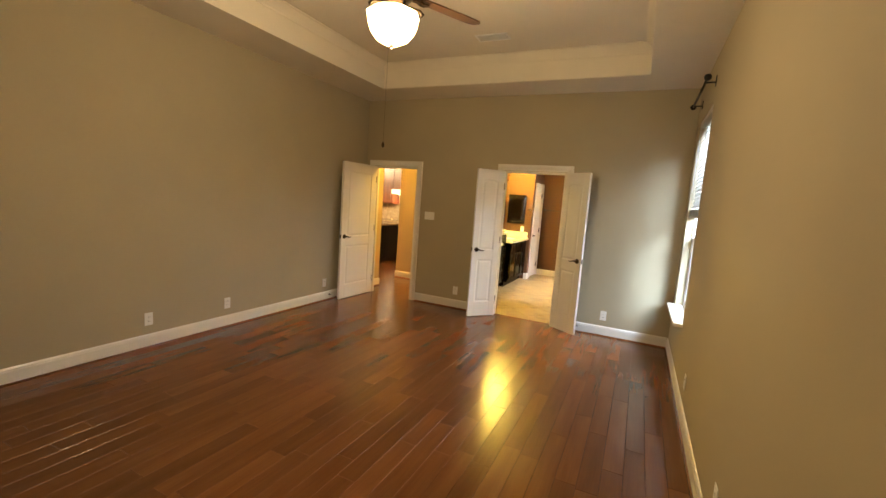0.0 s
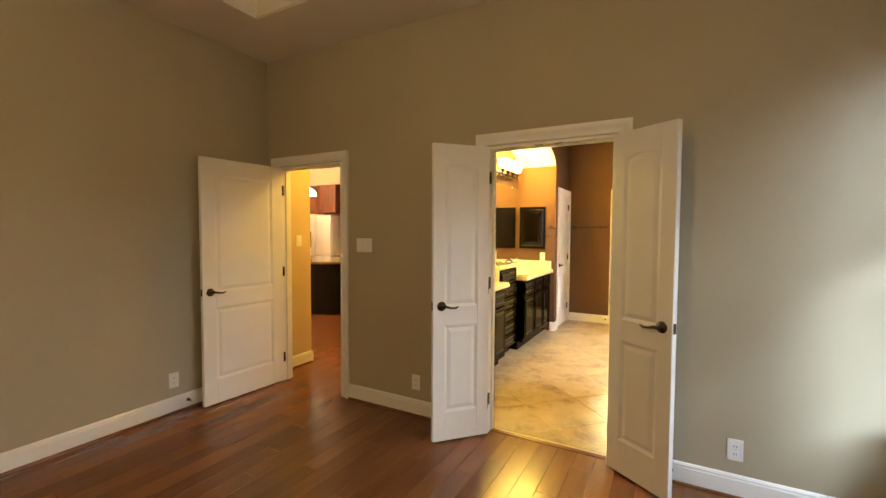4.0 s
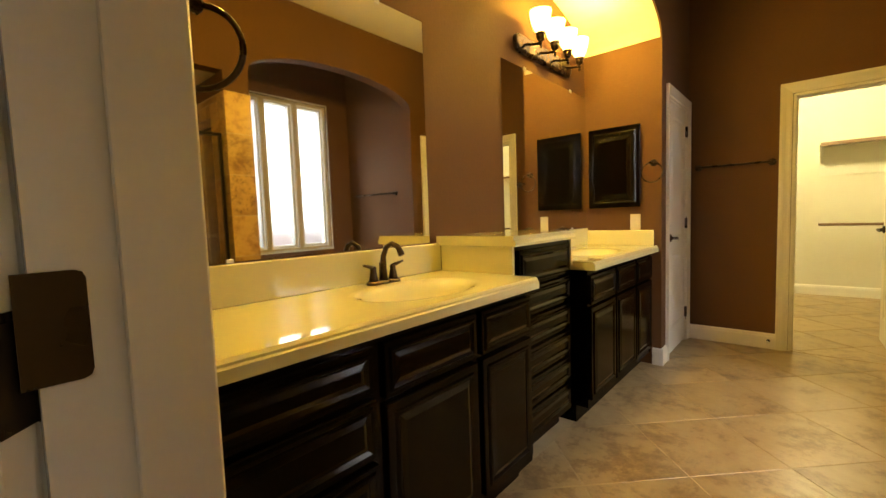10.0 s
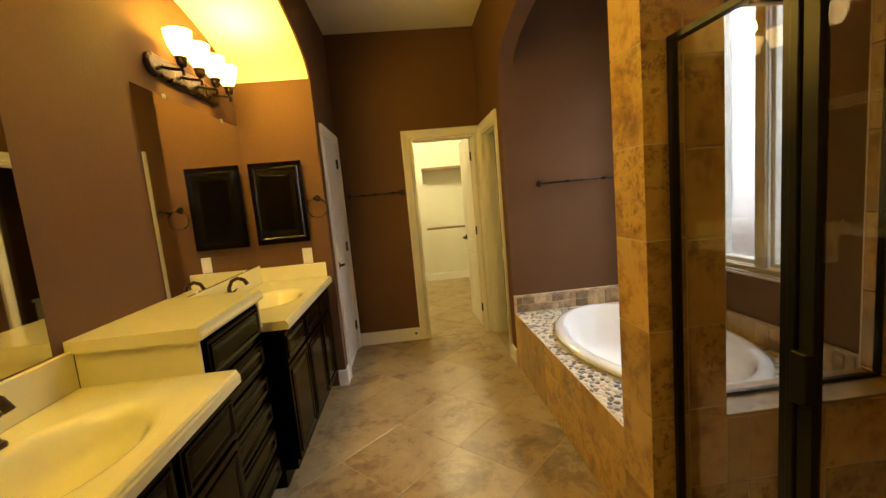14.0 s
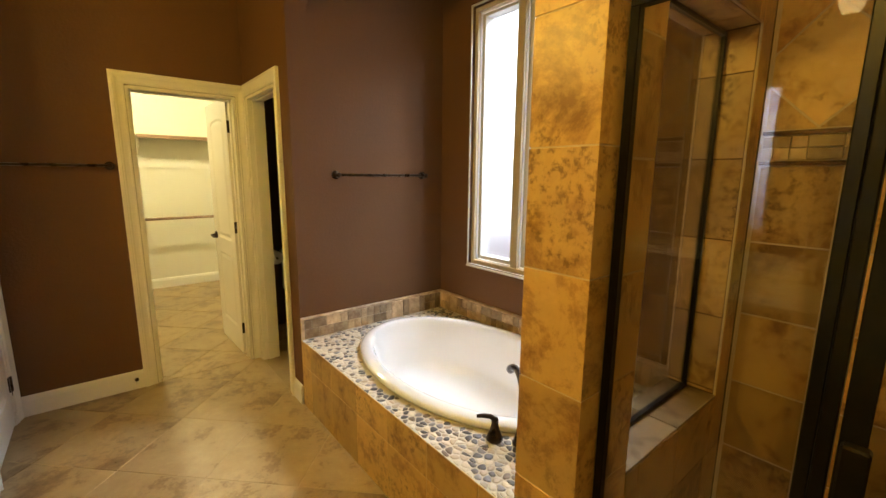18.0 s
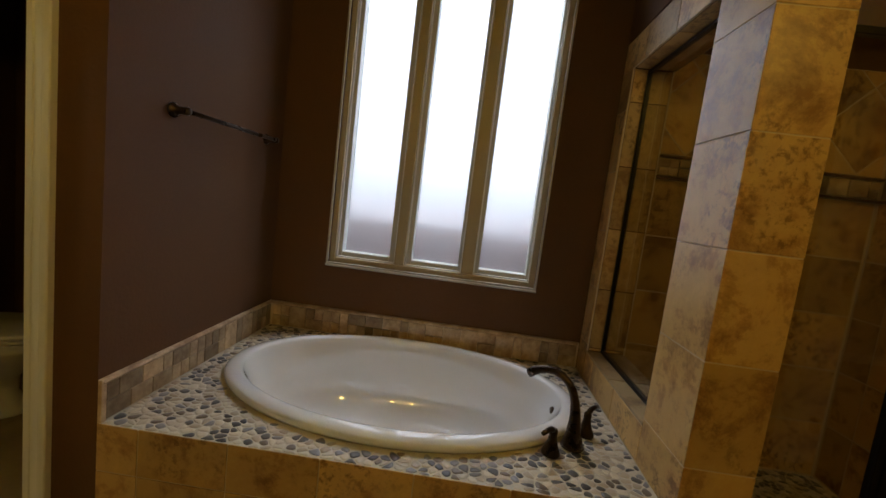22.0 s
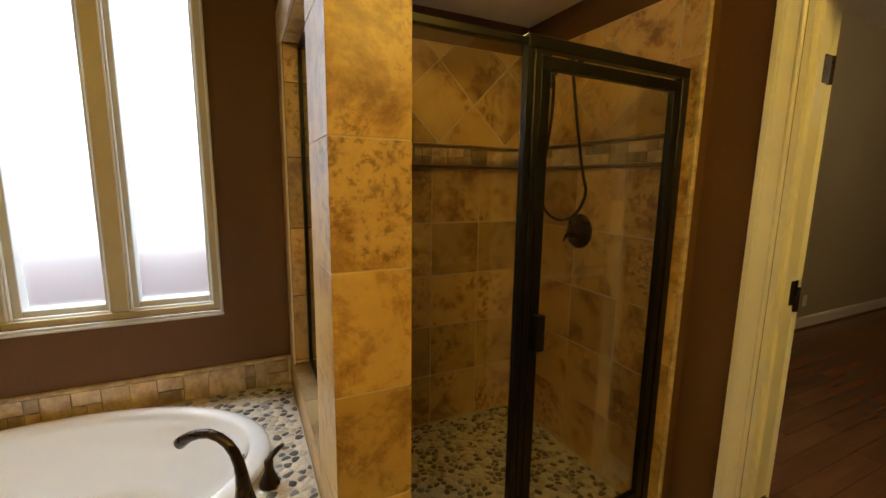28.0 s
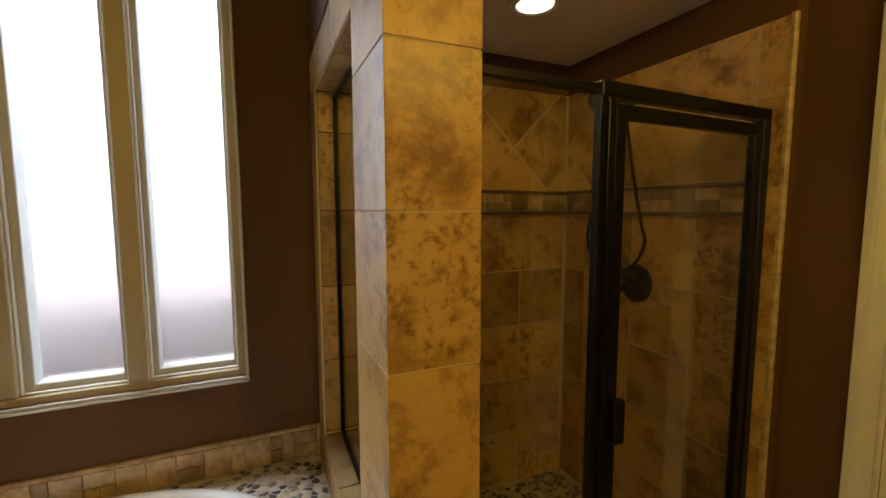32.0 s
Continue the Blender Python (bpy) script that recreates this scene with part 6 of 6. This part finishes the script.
# pillar and tub face of the shower wall
pil = tagged(new("trim_pillar_tiles"), "brown stone tiles on the pillar by the tub", "tile", kind="structure")
part("tile_bed", boxed(TX - 0.018, PY + 0.004, 0, TX, YT0 - 0.005, 2.185), TGROUT, pil)
part("tile_bed", slab("y", YT0 - 0.012, YT0 - 0.004, TX - 0.016, WX, DZ - 0.2, 2.185, [HOLE]), TGROUT, pil)
tiles("pillar_tile", "x", TX - 0.018, -1, PY, YT0, 0.0, 2.185, 0.40, 0.315, SLATE, pil, origin=(PY - 0.1, 0.925 - 0.945))
tiles("pillar_tile", "y", YT0 - 0.004, 1, TX - 0.022, HOLE[0], DZ - 0.14, 2.185, 0.60, 0.315, SLATE, pil, origin=(TX - 0.2, 0.925 - 0.945))
tiles("pillar_tile", "y", YT0 - 0.004, 1, HOLE[0], HOLE[1], DZ - 0.005, HOLE[2], 0.302, 0.30, SLATE, pil, origin=(-0.30, HOLE[2] - 0.30))
tiles("pillar_tile", "y", YT0 - 0.004, 1, HOLE[0], WX - 0.004, HOLE[3], 2.185, 0.302, 0.302, SLATE, pil, origin=(-0.30, HOLE[3]))
tiles("pillar_tile", "y", YT0 - 0.004, 1, HOLE[1], WX - 0.004, DZ - 0.005, HOLE[3], 0.302, 0.302, SLATE, pil, origin=(HOLE[1], 0.925 - 0.604))
tiles("pillar_tile", "y", PY + 0.004, -1, TX - 0.022, -0.44, 0.0, 2.185, 0.60, 0.315, SLATE, pil, origin=(TX - 0.2, 0.925 - 0.945))
# the opening's lining
tiles("sill_stone", "z", HOLE[2] + 0.0005, 1, HOLE[0], HOLE[1], PY, YT0, 0.37, 0.6, TRAV, pil, origin=(-0.30, PY - 0.1), thick=0.012)
tiles("lining_tile", "x", HOLE[0] - 0.0005, 1, PY + 0.012, YT0 - 0.012, HOLE[2] + 0.014, HOLE[3], 0.5, 0.315, SLATE, pil, origin=(PY - 0.1, 0.925 - 0.945))
tiles("lining_tile", "x", HOLE[1] + 0.0005, -1, PY + 0.012, YT0 - 0.012, HOLE[2] + 0.014, HOLE[3], 0.5, 0.315, SLATE, pil, origin=(PY - 0.1, 0.925 - 0.945))
tiles("lining_tile", "z", HOLE[3] + 0.0005, -1, HOLE[0] + 0.011, HOLE[1] - 0.011, PY + 0.012, YT0 - 0.012, 0.30, 0.6, SLATE, pil, origin=(-0.30, PY - 0.1))


def glazed(name, label, parent, axis, p, a0, a1, z0, z1, w, t):
    """A pane of shower glass with a dark metal frame on it."""
    gl = boxed(p - 0.003, a0 + w * 0.6, z0 + w * 0.6, p + 0.003, a1 - w * 0.6, z1 - w * 0.6) if axis == "x" else boxed(a0 + w * 0.6, p - 0.003, z0 + w * 0.6, a1 - w * 0.6, p + 0.003, z1 - w * 0.6)
    g = part(name, gl, SHGLASS, parent, label)
    g.visible_shadow = False
    for b in frame_bars(axis, p - t / 2, p + t / 2, a0 + w, a1 - w, z0 + w, z1 - w, w):
        part("frame_bar", b, DARKM, g, "dark bronze frame bar")
    return g


part_w = thing("glazed_partition", "fixed glass pane in a dark frame above the tub deck", "window", 0, 0, 0)
glazed("pane", "clear glass pane", part_w, "y", 6.862, HOLE[0] + 0.007, HOLE[1] - 0.007, HOLE[2] + 0.013, HOLE[3] - 0.007, 0.016, 0.022)
GX = -0.462
fr = thing("shower_enclosure", "glass shower enclosure framed in dark bronze", "shower", GX, 6.1, 0.09, 2.2)
T = Matrix.Translation((-GX, -6.1, -0.09))
fixed = glazed("fixed_panel", "clear glass panel", fr, "x", 0, 0.2215, PY - 6.101, 0.006, 1.788, 0.022, 0.026)
doorg = glazed("door", "clear glass shower door", fr, "x", -0.004, -0.472, 0.191, 0.022, 1.745, 0.037, 0.026)
part("pull_handle", moved(boxed(GX - 0.045, 6.247, 0.905, GX - 0.0175, 6.287, 1.03, 0.004), T), DARKM, doorg)
part("header", moved(boxed(GX - 0.020, SY0 + 0.004, 1.850, GX + 0.020, 6.345, 1.888, 0.003), T), DARKM, fr)
part("centre_post", moved(boxed(GX - 0.020, 6.297, 0.09, GX + 0.020, 6.3205, 1.849, 0.003), T), DARKM, fr)
part("wall_post", moved(boxed(GX - 0.020, SY0 + 0.004, 0.09, GX + 0.020, 5.624, 1.849, 0.003), T), DARKM, fr)
part("threshold_rail", moved(boxed(GX - 0.022, 5.625, 0.09, GX + 0.022, 6.296, 0.108, 0.003), T), DARKM, fr)

# valve, hand shower and hose on the south wall
SF = SY0 + 0.002
va = thing("shower_valve", "round oil-rubbed bronze shower valve", "shower valve", 0.060, SF, 1.220)
part("plate", lathe([(0.088, 0), (0.088, 0.005), (0.075, 0.012), (0.045, 0.016), (0.036, 0.03), (0.033, 0.05), (0.028, 0.054)], 28, Matrix.Rotation(radians(-90), 4, "X")), BRONZE, va, smooth=True)
part("lever", tube([(0, 0.056, 0), (0.02, 0.062, -0.02), (0.045, 0.06, -0.055)], 0.009, 8, radii=[0.014, 0.010, 0.006]), BRONZE, va, smooth=True)
hs = thing("hand_shower", "bronze hand shower on an arm with a long looped hose", "shower head", 0.130, SF, 2.035)
part("flange", lathe([(0.03, 0), (0.03, 0.004), (0.018, 0.012)], 18, Matrix.Rotation(radians(-90), 4, "X")), BRONZE, hs, smooth=True)
part("arm", tube([(0, 0, 0), (0, 0.05, 0.012), (0, 0.12, 0.0), (-0.01, 0.16, -0.035)], 0.010, 10), BRONZE, hs, smooth=True)
part("holder", lathe([(0.016, -0.02), (0.02, 0.0), (0.016, 0.025)], 14, Matrix.Translation((-0.01, 0.165, -0.05))), BRONZE, hs, smooth=True)
part("head", joined(tube([(-0.01, 0.165, -0.13), (-0.012, 0.175, -0.05), (-0.02, 0.205, 0.0)], 0.012, 10), lathe([(0.014, 0.0), (0.035, 0.012), (0.045, 0.026), (0.042, 0.034), (0.004, 0.036)], 18, Matrix.Translation((-0.02, 0.20, 0.0)) @ Matrix.Rotation(radians(-125), 4, "X"))), BRONZE, hs, smooth=True)
loop = []
for i in range(61):
    s = i / 60
    if s < 0.35:
        k = s / 0.35
        loop.append((0.0 + 0.180 * k ** 1.3, 0.155 - 0.09 * k, -0.11 - 0.49 * k))
    elif s < 0.65:
        k = (s - 0.35) / 0.30 * math.pi
        loop.append((0.008 + 0.172 * math.cos(k), 0.065, -0.60 - 0.165 * math.sin(k)))
    else:
        k = (s - 0.65) / 0.35
        loop.append((-0.164 + 0.10 * k ** 0.75, 0.065 + 0.03 * k, -0.60 + 0.53 * k))
part("hose", tube(loop, 0.0075, 8), DARKM, hs, "dark flexible hose", smooth=True)
dl = thing("recessed_downlight", "lit recessed downlight in the shower ceiling", "ceiling lamp", 0.07, 6.16, 2.34)
part("trim_ring", lathe([(0.095, 0), (0.095, -0.004), (0.075, -0.007), (0.072, 0.0)], 28), PLASTIC, dl, smooth=True)
part("lens", lathe([(0.072, -0.001), (0.070, -0.003), (0.002, -0.004)], 24), DISC, dl, "glowing lens")

# ---- closet, toilet room, kitchen ----
def closet():
    s = thing("closet_shelf", "long off-white closet shelf above a hanging rod", "shelf", -0.2, 12.46, 1.90)
    part("board", boxed(-0.86, -0.13, 0, 0.77, 0.188, 0.02), WIRE, s)
    part("nosing", boxed(-0.86, -0.145, -0.012, 0.77, -0.1305, 0.026), RODW, s, "brown shelf edge")
    part("cleat", boxed(-0.86, 0.17, -0.36, 0.77, 0.188, -0.24), WIRE, s)
    for x in (-0.85, 0.70):
        part("bracket", prism([(0.187, -0.001), (0.187, -0.2), (0.168, -0.2), (-0.10, -0.02), (-0.10, -0.001)], "x", x, x + 0.02), WIRE, s)
    r = thing("hanging_rod", "brown wooden closet rod on white brackets", "closet rod", -0.2, 12.39, 0.925)
    part("rod", tube([(-0.86, 0, 0), (0.77, 0, 0)], 0.017, 12), RODW, r, smooth=True)
    for x in (-0.84, 0.74):
        part("bracket", joined(boxed(x - 0.01, 0.0, -0.03, x + 0.01, 0.258, -0.012), boxed(x - 0.012, 0.245, -0.1, x + 0.012, 0.258, 0.05)), WIRE, r)
    l = thing("closet_light", "lit flush ceiling light in the closet", "ceiling lamp", -1.25, 11.3, H)
    part("pan", lathe([(0.16, 0), (0.16, -0.02), (0.15, -0.03)], 24), PLASTIC, l)
    part("bowl", lathe([(0.15, -0.03), (0.14, -0.07), (0.09, -0.11), (0.01, -0.12)], 24), PENDANT, l, "glowing glass bowl", smooth=True)


closet()


def toilet(x, y):
    t = thing("toilet", "white ceramic toilet with a closed lid", "toilet", x, y, 0)
    n = 36

    def oval(a, b, cy, z, back=0.0):
        return [(a * math.cos(k), cy + b * math.sin(k) * (1.0 if math.sin(k) < 0 else 0.8), z) for k in [2 * math.pi * i / n for i in range(n)]]
    prof = [(0.13, 0.24, 0.02, 0.0), (0.125, 0.235, 0.02, 0.03), (0.10, 0.20, 0.03, 0.10), (0.105, 0.20, 0.02, 0.18), (0.14, 0.24, -0.02, 0.27), (0.18, 0.28, -0.05, 0.34), (0.188, 0.29, -0.06, 0.385), (0.18, 0.28, -0.06, 0.392)]
    rings = [oval(*p) for p in prof]
    bm, L = ringed(rings[0], rings[1:])
    bm.faces.new(L[-1])
    bm.faces.new(L[0][::-1])
    part("bowl", bm, CERAMIC, t, smooth=True)
    prof = [(0.185, 0.285, -0.055, 0.394), (0.192, 0.292, -0.055, 0.402), (0.188, 0.288, -0.055, 0.414)]
    rings = [oval(*p) for p in prof]
    bm, L = ringed(rings[0], rings[1:])
    bm.faces.new(L[-1])
    bm.faces.new(L[0][::-1])
    part("seat", bm, CERAMIC, t, smooth=True)
    prof = [(0.188, 0.288, -0.055, 0.418), (0.190, 0.290, -0.055, 0.426), (0.17, 0.27, -0.055, 0.438)]
    rings = [oval(*p) for p in prof]
    bm, L = ringed(rings[0], rings[1:])
    bm.faces.new(L[-1])
    bm.faces.new(L[0][::-1])
    part("lid", bm, CERAMIC, t, smooth=True)
    part("pedestal_back", boxed(-0.10, 0.12, 0.0, 0.10, 0.30, 0.37, 0.03, 3), CERAMIC, t, smooth=True)
    part("tank", boxed(-0.22, 0.20, 0.37, 0.22, 0.395, 0.73, 0.02, 3), CERAMIC, t)
    part("tank_lid", boxed(-0.23, 0.19, 0.73, 0.23, 0.40, 0.765, 0.01, 2), CERAMIC, t)
    part("flush_lever", tube([(-0.15, 0.20, 0.68), (-0.15, 0.18, 0.68), (-0.08, 0.175, 0.672)], 0.007, 8), BRONZE, t, smooth=True)


toilet(0.06, 9.905)
tp = thing("paper_holder", "bronze toilet paper holder with a white roll", "paper holder", TX + 0.12, 9.80, 0.79, 0)
part("post", tube([(0, 0.09, 0.03), (0.07, 0.09, 0.03), (0.075, 0.09, 0.0)], 0.009, 8), BRONZE, tp, smooth=True)
part("arm", tube([(0.075, 0.09, 0.0), (0.075, -0.07, 0.0)], 0.008, 8), BRONZE, tp, smooth=True)
part("rosette", lathe([(0.025, 0), (0.025, 0.006), (0.012, 0.014)], 14, Matrix.Translation((0, 0.09, 0.03)) @ Matrix.Rotation(radians(90), 4, "Y")), BRONZE, tp, smooth=True)
part("roll", lathe([(0.019, -0.05), (0.054, -0.05), (0.055, 0.0), (0.054, 0.05), (0.019, 0.05)], 24, Matrix.Translation((0.075, 0.0, 0)) @ Matrix.Rotation(radians(90), 4, "X")), ROLLP, tp, smooth=True)


def kitchen():
    isl = thing("kitchen_island", "dark painted kitchen island with a rounded granite top", "kitchen island", -6.4, 8.4, 0)
    def outline(o, r):
        x0, x1, y0, y1 = -1.3 - o, 1.02 + o, -0.55 - o, 0.6 + o
        arc = [(x1 - r + r * math.sin(k), y0 + r - r * math.cos(k)) for k in [math.pi / 2 * i / 10 for i in range(11)]]
        return [(x0, y0)] + arc + [(x1, y1), (x0, y1)]
    part("base", prism(outline(0, 0.6), "z", 0.09, 0.88), NAVY, isl)
    part("plinth", prism(outline(-0.05, 0.55), "z", 0, 0.09), NAVY, isl)
    part("granite_top", prism(outline(0.06, 0.66), "z", 0.88, 0.92), GRANITE, isl, "speckled golden granite top")
    y = 10.555
    fr = thing("refrigerator", "stainless steel french-door refrigerator", "refrigerator", -7.86, 10.2, 0)
    part("body", boxed(-0.45, -0.3, 0.03, 0.45, 0.35, 1.80), STEEL, fr)
    for s in (-1, 1):
        d = part("door", boxed(s * 0.003, -0.37, 0.72, s * 0.45, -0.302, 1.80, 0.012, 2), STEEL, fr)
        part("handle", tube([(s * 0.04, -0.385, 0.82), (s * 0.04, -0.42, 0.86), (s * 0.04, -0.42, 1.62), (s * 0.04, -0.385, 1.66)], 0.013, 8), STEEL, d, smooth=True)
    part("freezer_drawer", boxed(-0.45, -0.37, 0.06, 0.45, -0.302, 0.71, 0.012, 2), STEEL, fr)
    part("dispenser", boxed(-0.33, -0.375, 1.05, -0.15, -0.3705, 1.42), DARKM, fr)
    def wall_cab(name, label, x0, x1, z0, z1, yf, doors):
        c = thing(name, label, "cabinet", (x0 + x1) / 2, (yf + y) / 2, z0)
        w, dpt = (x1 - x0) / 2, (y - yf) / 2
        part("body", boxed(-w, -dpt, 0, w, dpt, z1 - z0), CHERRY, c)
        for i in range(doors):
            a, b = -w + 2 * w * i / doors + 0.01, -w + 2 * w * (i + 1) / doors - 0.01
            d = part("door", boxed(a, -dpt - 0.02, 0.012, b, -dpt - 0.0005, z1 - z0 - 0.012, 0.003), CHERRY, c)
            part("raised_field", boxed(a + 0.07, -dpt - 0.028, 0.08, b - 0.07, -dpt - 0.0205, z1 - z0 - 0.08, 0.006), CHERRY, d)
            part("knob", lathe([(0.006, 0), (0.013, 0.012), (0.01, 0.022)], 10, Matrix.Translation((b - 0.03 if i % 2 == 0 else a + 0.03, -dpt - 0.02, 0.06)) @ Matrix.Rotation(radians(90), 4, "X")), BRONZE, d, smooth=True)
    wall_cab("wall_cabinet", "cherry wall cabinet above the refrigerator", -8.36, -7.33, 1.86, 2.52, 9.95, 2)
    wall_cab("wall_cabinet", "tall cherry wall cabinet beside the refrigerator", -7.325, -6.42, 1.38, 2.50, 10.22, 2)
    wall_cab("wall_cabinet", "short cherry cabinet over the range", -6.415, -5.65, 1.80, 2.50, 10.22, 2)
    wall_cab("base_cabinet", "cherry base cabinets under granite", -7.38, -4.6, 0.0, 0.87, 9.96, 6)
    ct = thing("kitchen_counter", "speckled granite kitchen counter", "countertop", -6.14, 10.25, 0.87)
    part("slab", boxed(-1.24, -0.32, 0.001, 1.54, 0.3, 0.04, 0.006), GRANITE, ct)
    bs = thing("kitchen_backsplash", "mosaic stone kitchen backsplash", "backsplash", -6.14, 10.552, 0.912)
    part("panel", boxed(-1.24, -0.006, 0, 1.54, 0.003, 0.46), MOSAIC, bs)
    hd = thing("range_hood", "lit range hood under the short cabinet", "range hood", -6.03, 10.3, 1.66)
    part("shell", boxed(-0.37, -0.22, 0.0, 0.37, 0.25, 0.138, 0.01), STEEL, hd)
    part("lamp", boxed(-0.25, -0.1, -0.004, 0.25, 0.1, -0.0005), PENDANT, hd, "glowing hood lamp")
    pn = thing("pendant_lamp", "lit glass dome pendant over the island", "pendant lamp", -6.68, 8.5, 2.12)
    part("dome", lathe([(0.15, 0.0), (0.145, 0.05), (0.12, 0.10), (0.07, 0.14), (0.02, 0.15)], 24), PENDANT, pn, "glowing glass dome", smooth=True)
    part("cap", lathe([(0.03, 0.15), (0.03, 0.19), (0.01, 0.21)], 14), BRONZE, pn)
    part("cord", tube([(0, 0, 0.2), (0, 0, H - 2.12)], 0.006, 6), BRONZE, pn)


kitchen()
lamp("range_hood_bulb", "POINT", pose(-6.0, 10.1, 1.6), 30, (1.0, 0.75, 0.4), 0.05)
# the side wall by the fan light and shell of the linen closet
setting("wall_linen_back", boxed(VX - 0.5, 8.87, 0, VX - 0.45, YF, H), BROWN, "mocha painted wall")

# ---- garden wall and neighbouring house, outside ----
REDB = mat("pinkish_brick", (0.70, 0.35, 0.32), 0.9, vary=0.25, scale=8, fine=40, bump=0.3, random_tint=0.15)
MORTAR = mat("grey_mortar", (0.55, 0.54, 0.53), 0.95, vary=0.1)
gw = thing("garden_wall", "low pinkish brick garden wall outside the windows", "wall", 1.12, 8.2, -0.25)
part("core", boxed(0.01, -1.6, 0, 0.19, 4.5, 1.33), MORTAR, gw)
part("coping", boxed(-0.03, -1.62, 1.33, 0.23, 4.52, 1.39, 0.01), REDB, gw)
tiles("brick", "x", 0.01, -1, -1.6, 1.2, 0.65, 1.33, 0.23, 0.085, REDB, gw, gap=0.012, thick=0.012, stagger=0.5)
pw = thing("pale_brick_wall", "pale grey brick wall outside the bedroom window", "wall", 1.0, 6.15, -0.25)
part("core", boxed(-0.04, 0.012, 0, 5.5, 0.2, 1.62), MORTAR, pw)
part("coping", boxed(-0.05, -0.02, 1.62, 5.52, 0.23, 1.67, 0.01), BRICKG, pw)
tiles("brick", "y", 0.012, -1, -0.04, 2.2, 0.55, 1.62, 0.20, 0.075, BRICKG, pw, gap=0.010, thick=0.012, stagger=0.5)

# ---- planks, floor tiles and pebbles ----
rng = random.Random(11)
bedf = tagged(new("floor_bedroom"), "reddish-brown glossy hardwood plank floor", "floor", kind="structure")
w = 0.122
x = XL
while x < XR - 0.005:
    x1 = min(x + w, XR)
    y = -1.6 - rng.uniform(0, 0.9)
    while y < 5.44:
        l = rng.choice((0.5, 0.7, 0.9, 1.1, 1.3))
        a, b = max(y, -1.6), min(y + l, 5.44)
        if b - a > 0.03:
            piece("plank", [(x + 0.0006, a + 0.0006), (x1 - 0.0006, a + 0.0006), (x1 - 0.0006, b - 0.0006), (x + 0.0006, b - 0.0006)], "z", -0.006, 1, 0.006, WOOD, bedf, 0.0012)
        y += l
    x = x1
hallf = tagged(new("floor_hall"), "reddish-brown glossy hardwood plank floor in the hall", "floor", kind="structure")
bm = bmesh.new()
x = -9.5
while x < -2.8:
    y = 5.445 - rng.uniform(0, 0.9)
    while y < 10.5:
        l = rng.uniform(0.6, 1.4)
        a, b = max(y, 5.445), min(y + l, 10.5)
        if b - a > 0.02:
            v = [bm.verts.new(c) for c in ((x + 0.0006, a, 0), (x + w - 0.0006, a, 0), (x + w - 0.0006, b - 0.0012, 0), (x + 0.0006, b - 0.0012, 0))]
            bm.faces.new(v)
        y += l
    x += w
tagged(part("planks", bm, WOOD, hallf), kind="stuff")
sill = setting("trim_threshold", prism([(5.435, 0.0), (5.44, 0.006), (5.47, 0.008), (5.475, 0.0)], "x", D2[0] + 0.016, D2[1] - 0.016), WOOD, "reddish wooden threshold strip")

bathf = tagged(new("floor_bath"), "diagonal beige travertine floor tiles", "floor", kind="structure")
S = 0.475
for u0, u1, v0, v1 in ((-2.14, TX - 0.002, YB1, YF), (D2[0] + 0.016, D2[1] - 0.016, 5.475, YB1), (-2.0, -1.98, 8.76, YF)):
    if u1 - u0 > 0.05:
        tiles("floor_tile", "z", -0.006, 1, u0, u1, v0, v1, S, S, TRAV, bathf, gap=0.005, thick=0.007, origin=(-1.2, 8.035 + S / math.sqrt(2)), turned=True)
clof = tagged(new("floor_closet_tiles"), "diagonal beige travertine closet floor tiles", "floor", kind="structure")
tiles("floor_tile", "z", -0.002, 1, -1.9, WX - 0.02, YF + 0.001, 12.65, S, S, TRAV, clof, gap=0.005, thick=0.004, origin=(-1.2, 8.035 + S / math.sqrt(2)), turned=True)

rng = random.Random(23)
inside = lambda u, v: ((u - TC[0]) / (TA + 0.010)) ** 2 + ((v - TC[1]) / (TB + 0.010)) ** 2 > 1.0
polys = [q for q in pebble_cells(TX + 0.001, WX - 0.008, YT0 + 0.002, YT1 - 0.012, 0.030, inside, rng) if all(((u - TC[0]) / (TA - 0.005)) ** 2 + ((v - TC[1]) / (TB - 0.005)) ** 2 > 1.0 for u, v in q)]
pebbles(deck, polys, DZ - 0.008, 0.006, near=lambda q: q[0][0])
polys = pebble_cells(TX + 0.176, SX1 - 0.002, SY0 + 0.012, PY - 0.002, 0.030, lambda u, v: True, rng)
pebbles(pan, polys, 0.022, 0.005, near=lambda q: q[0][0])
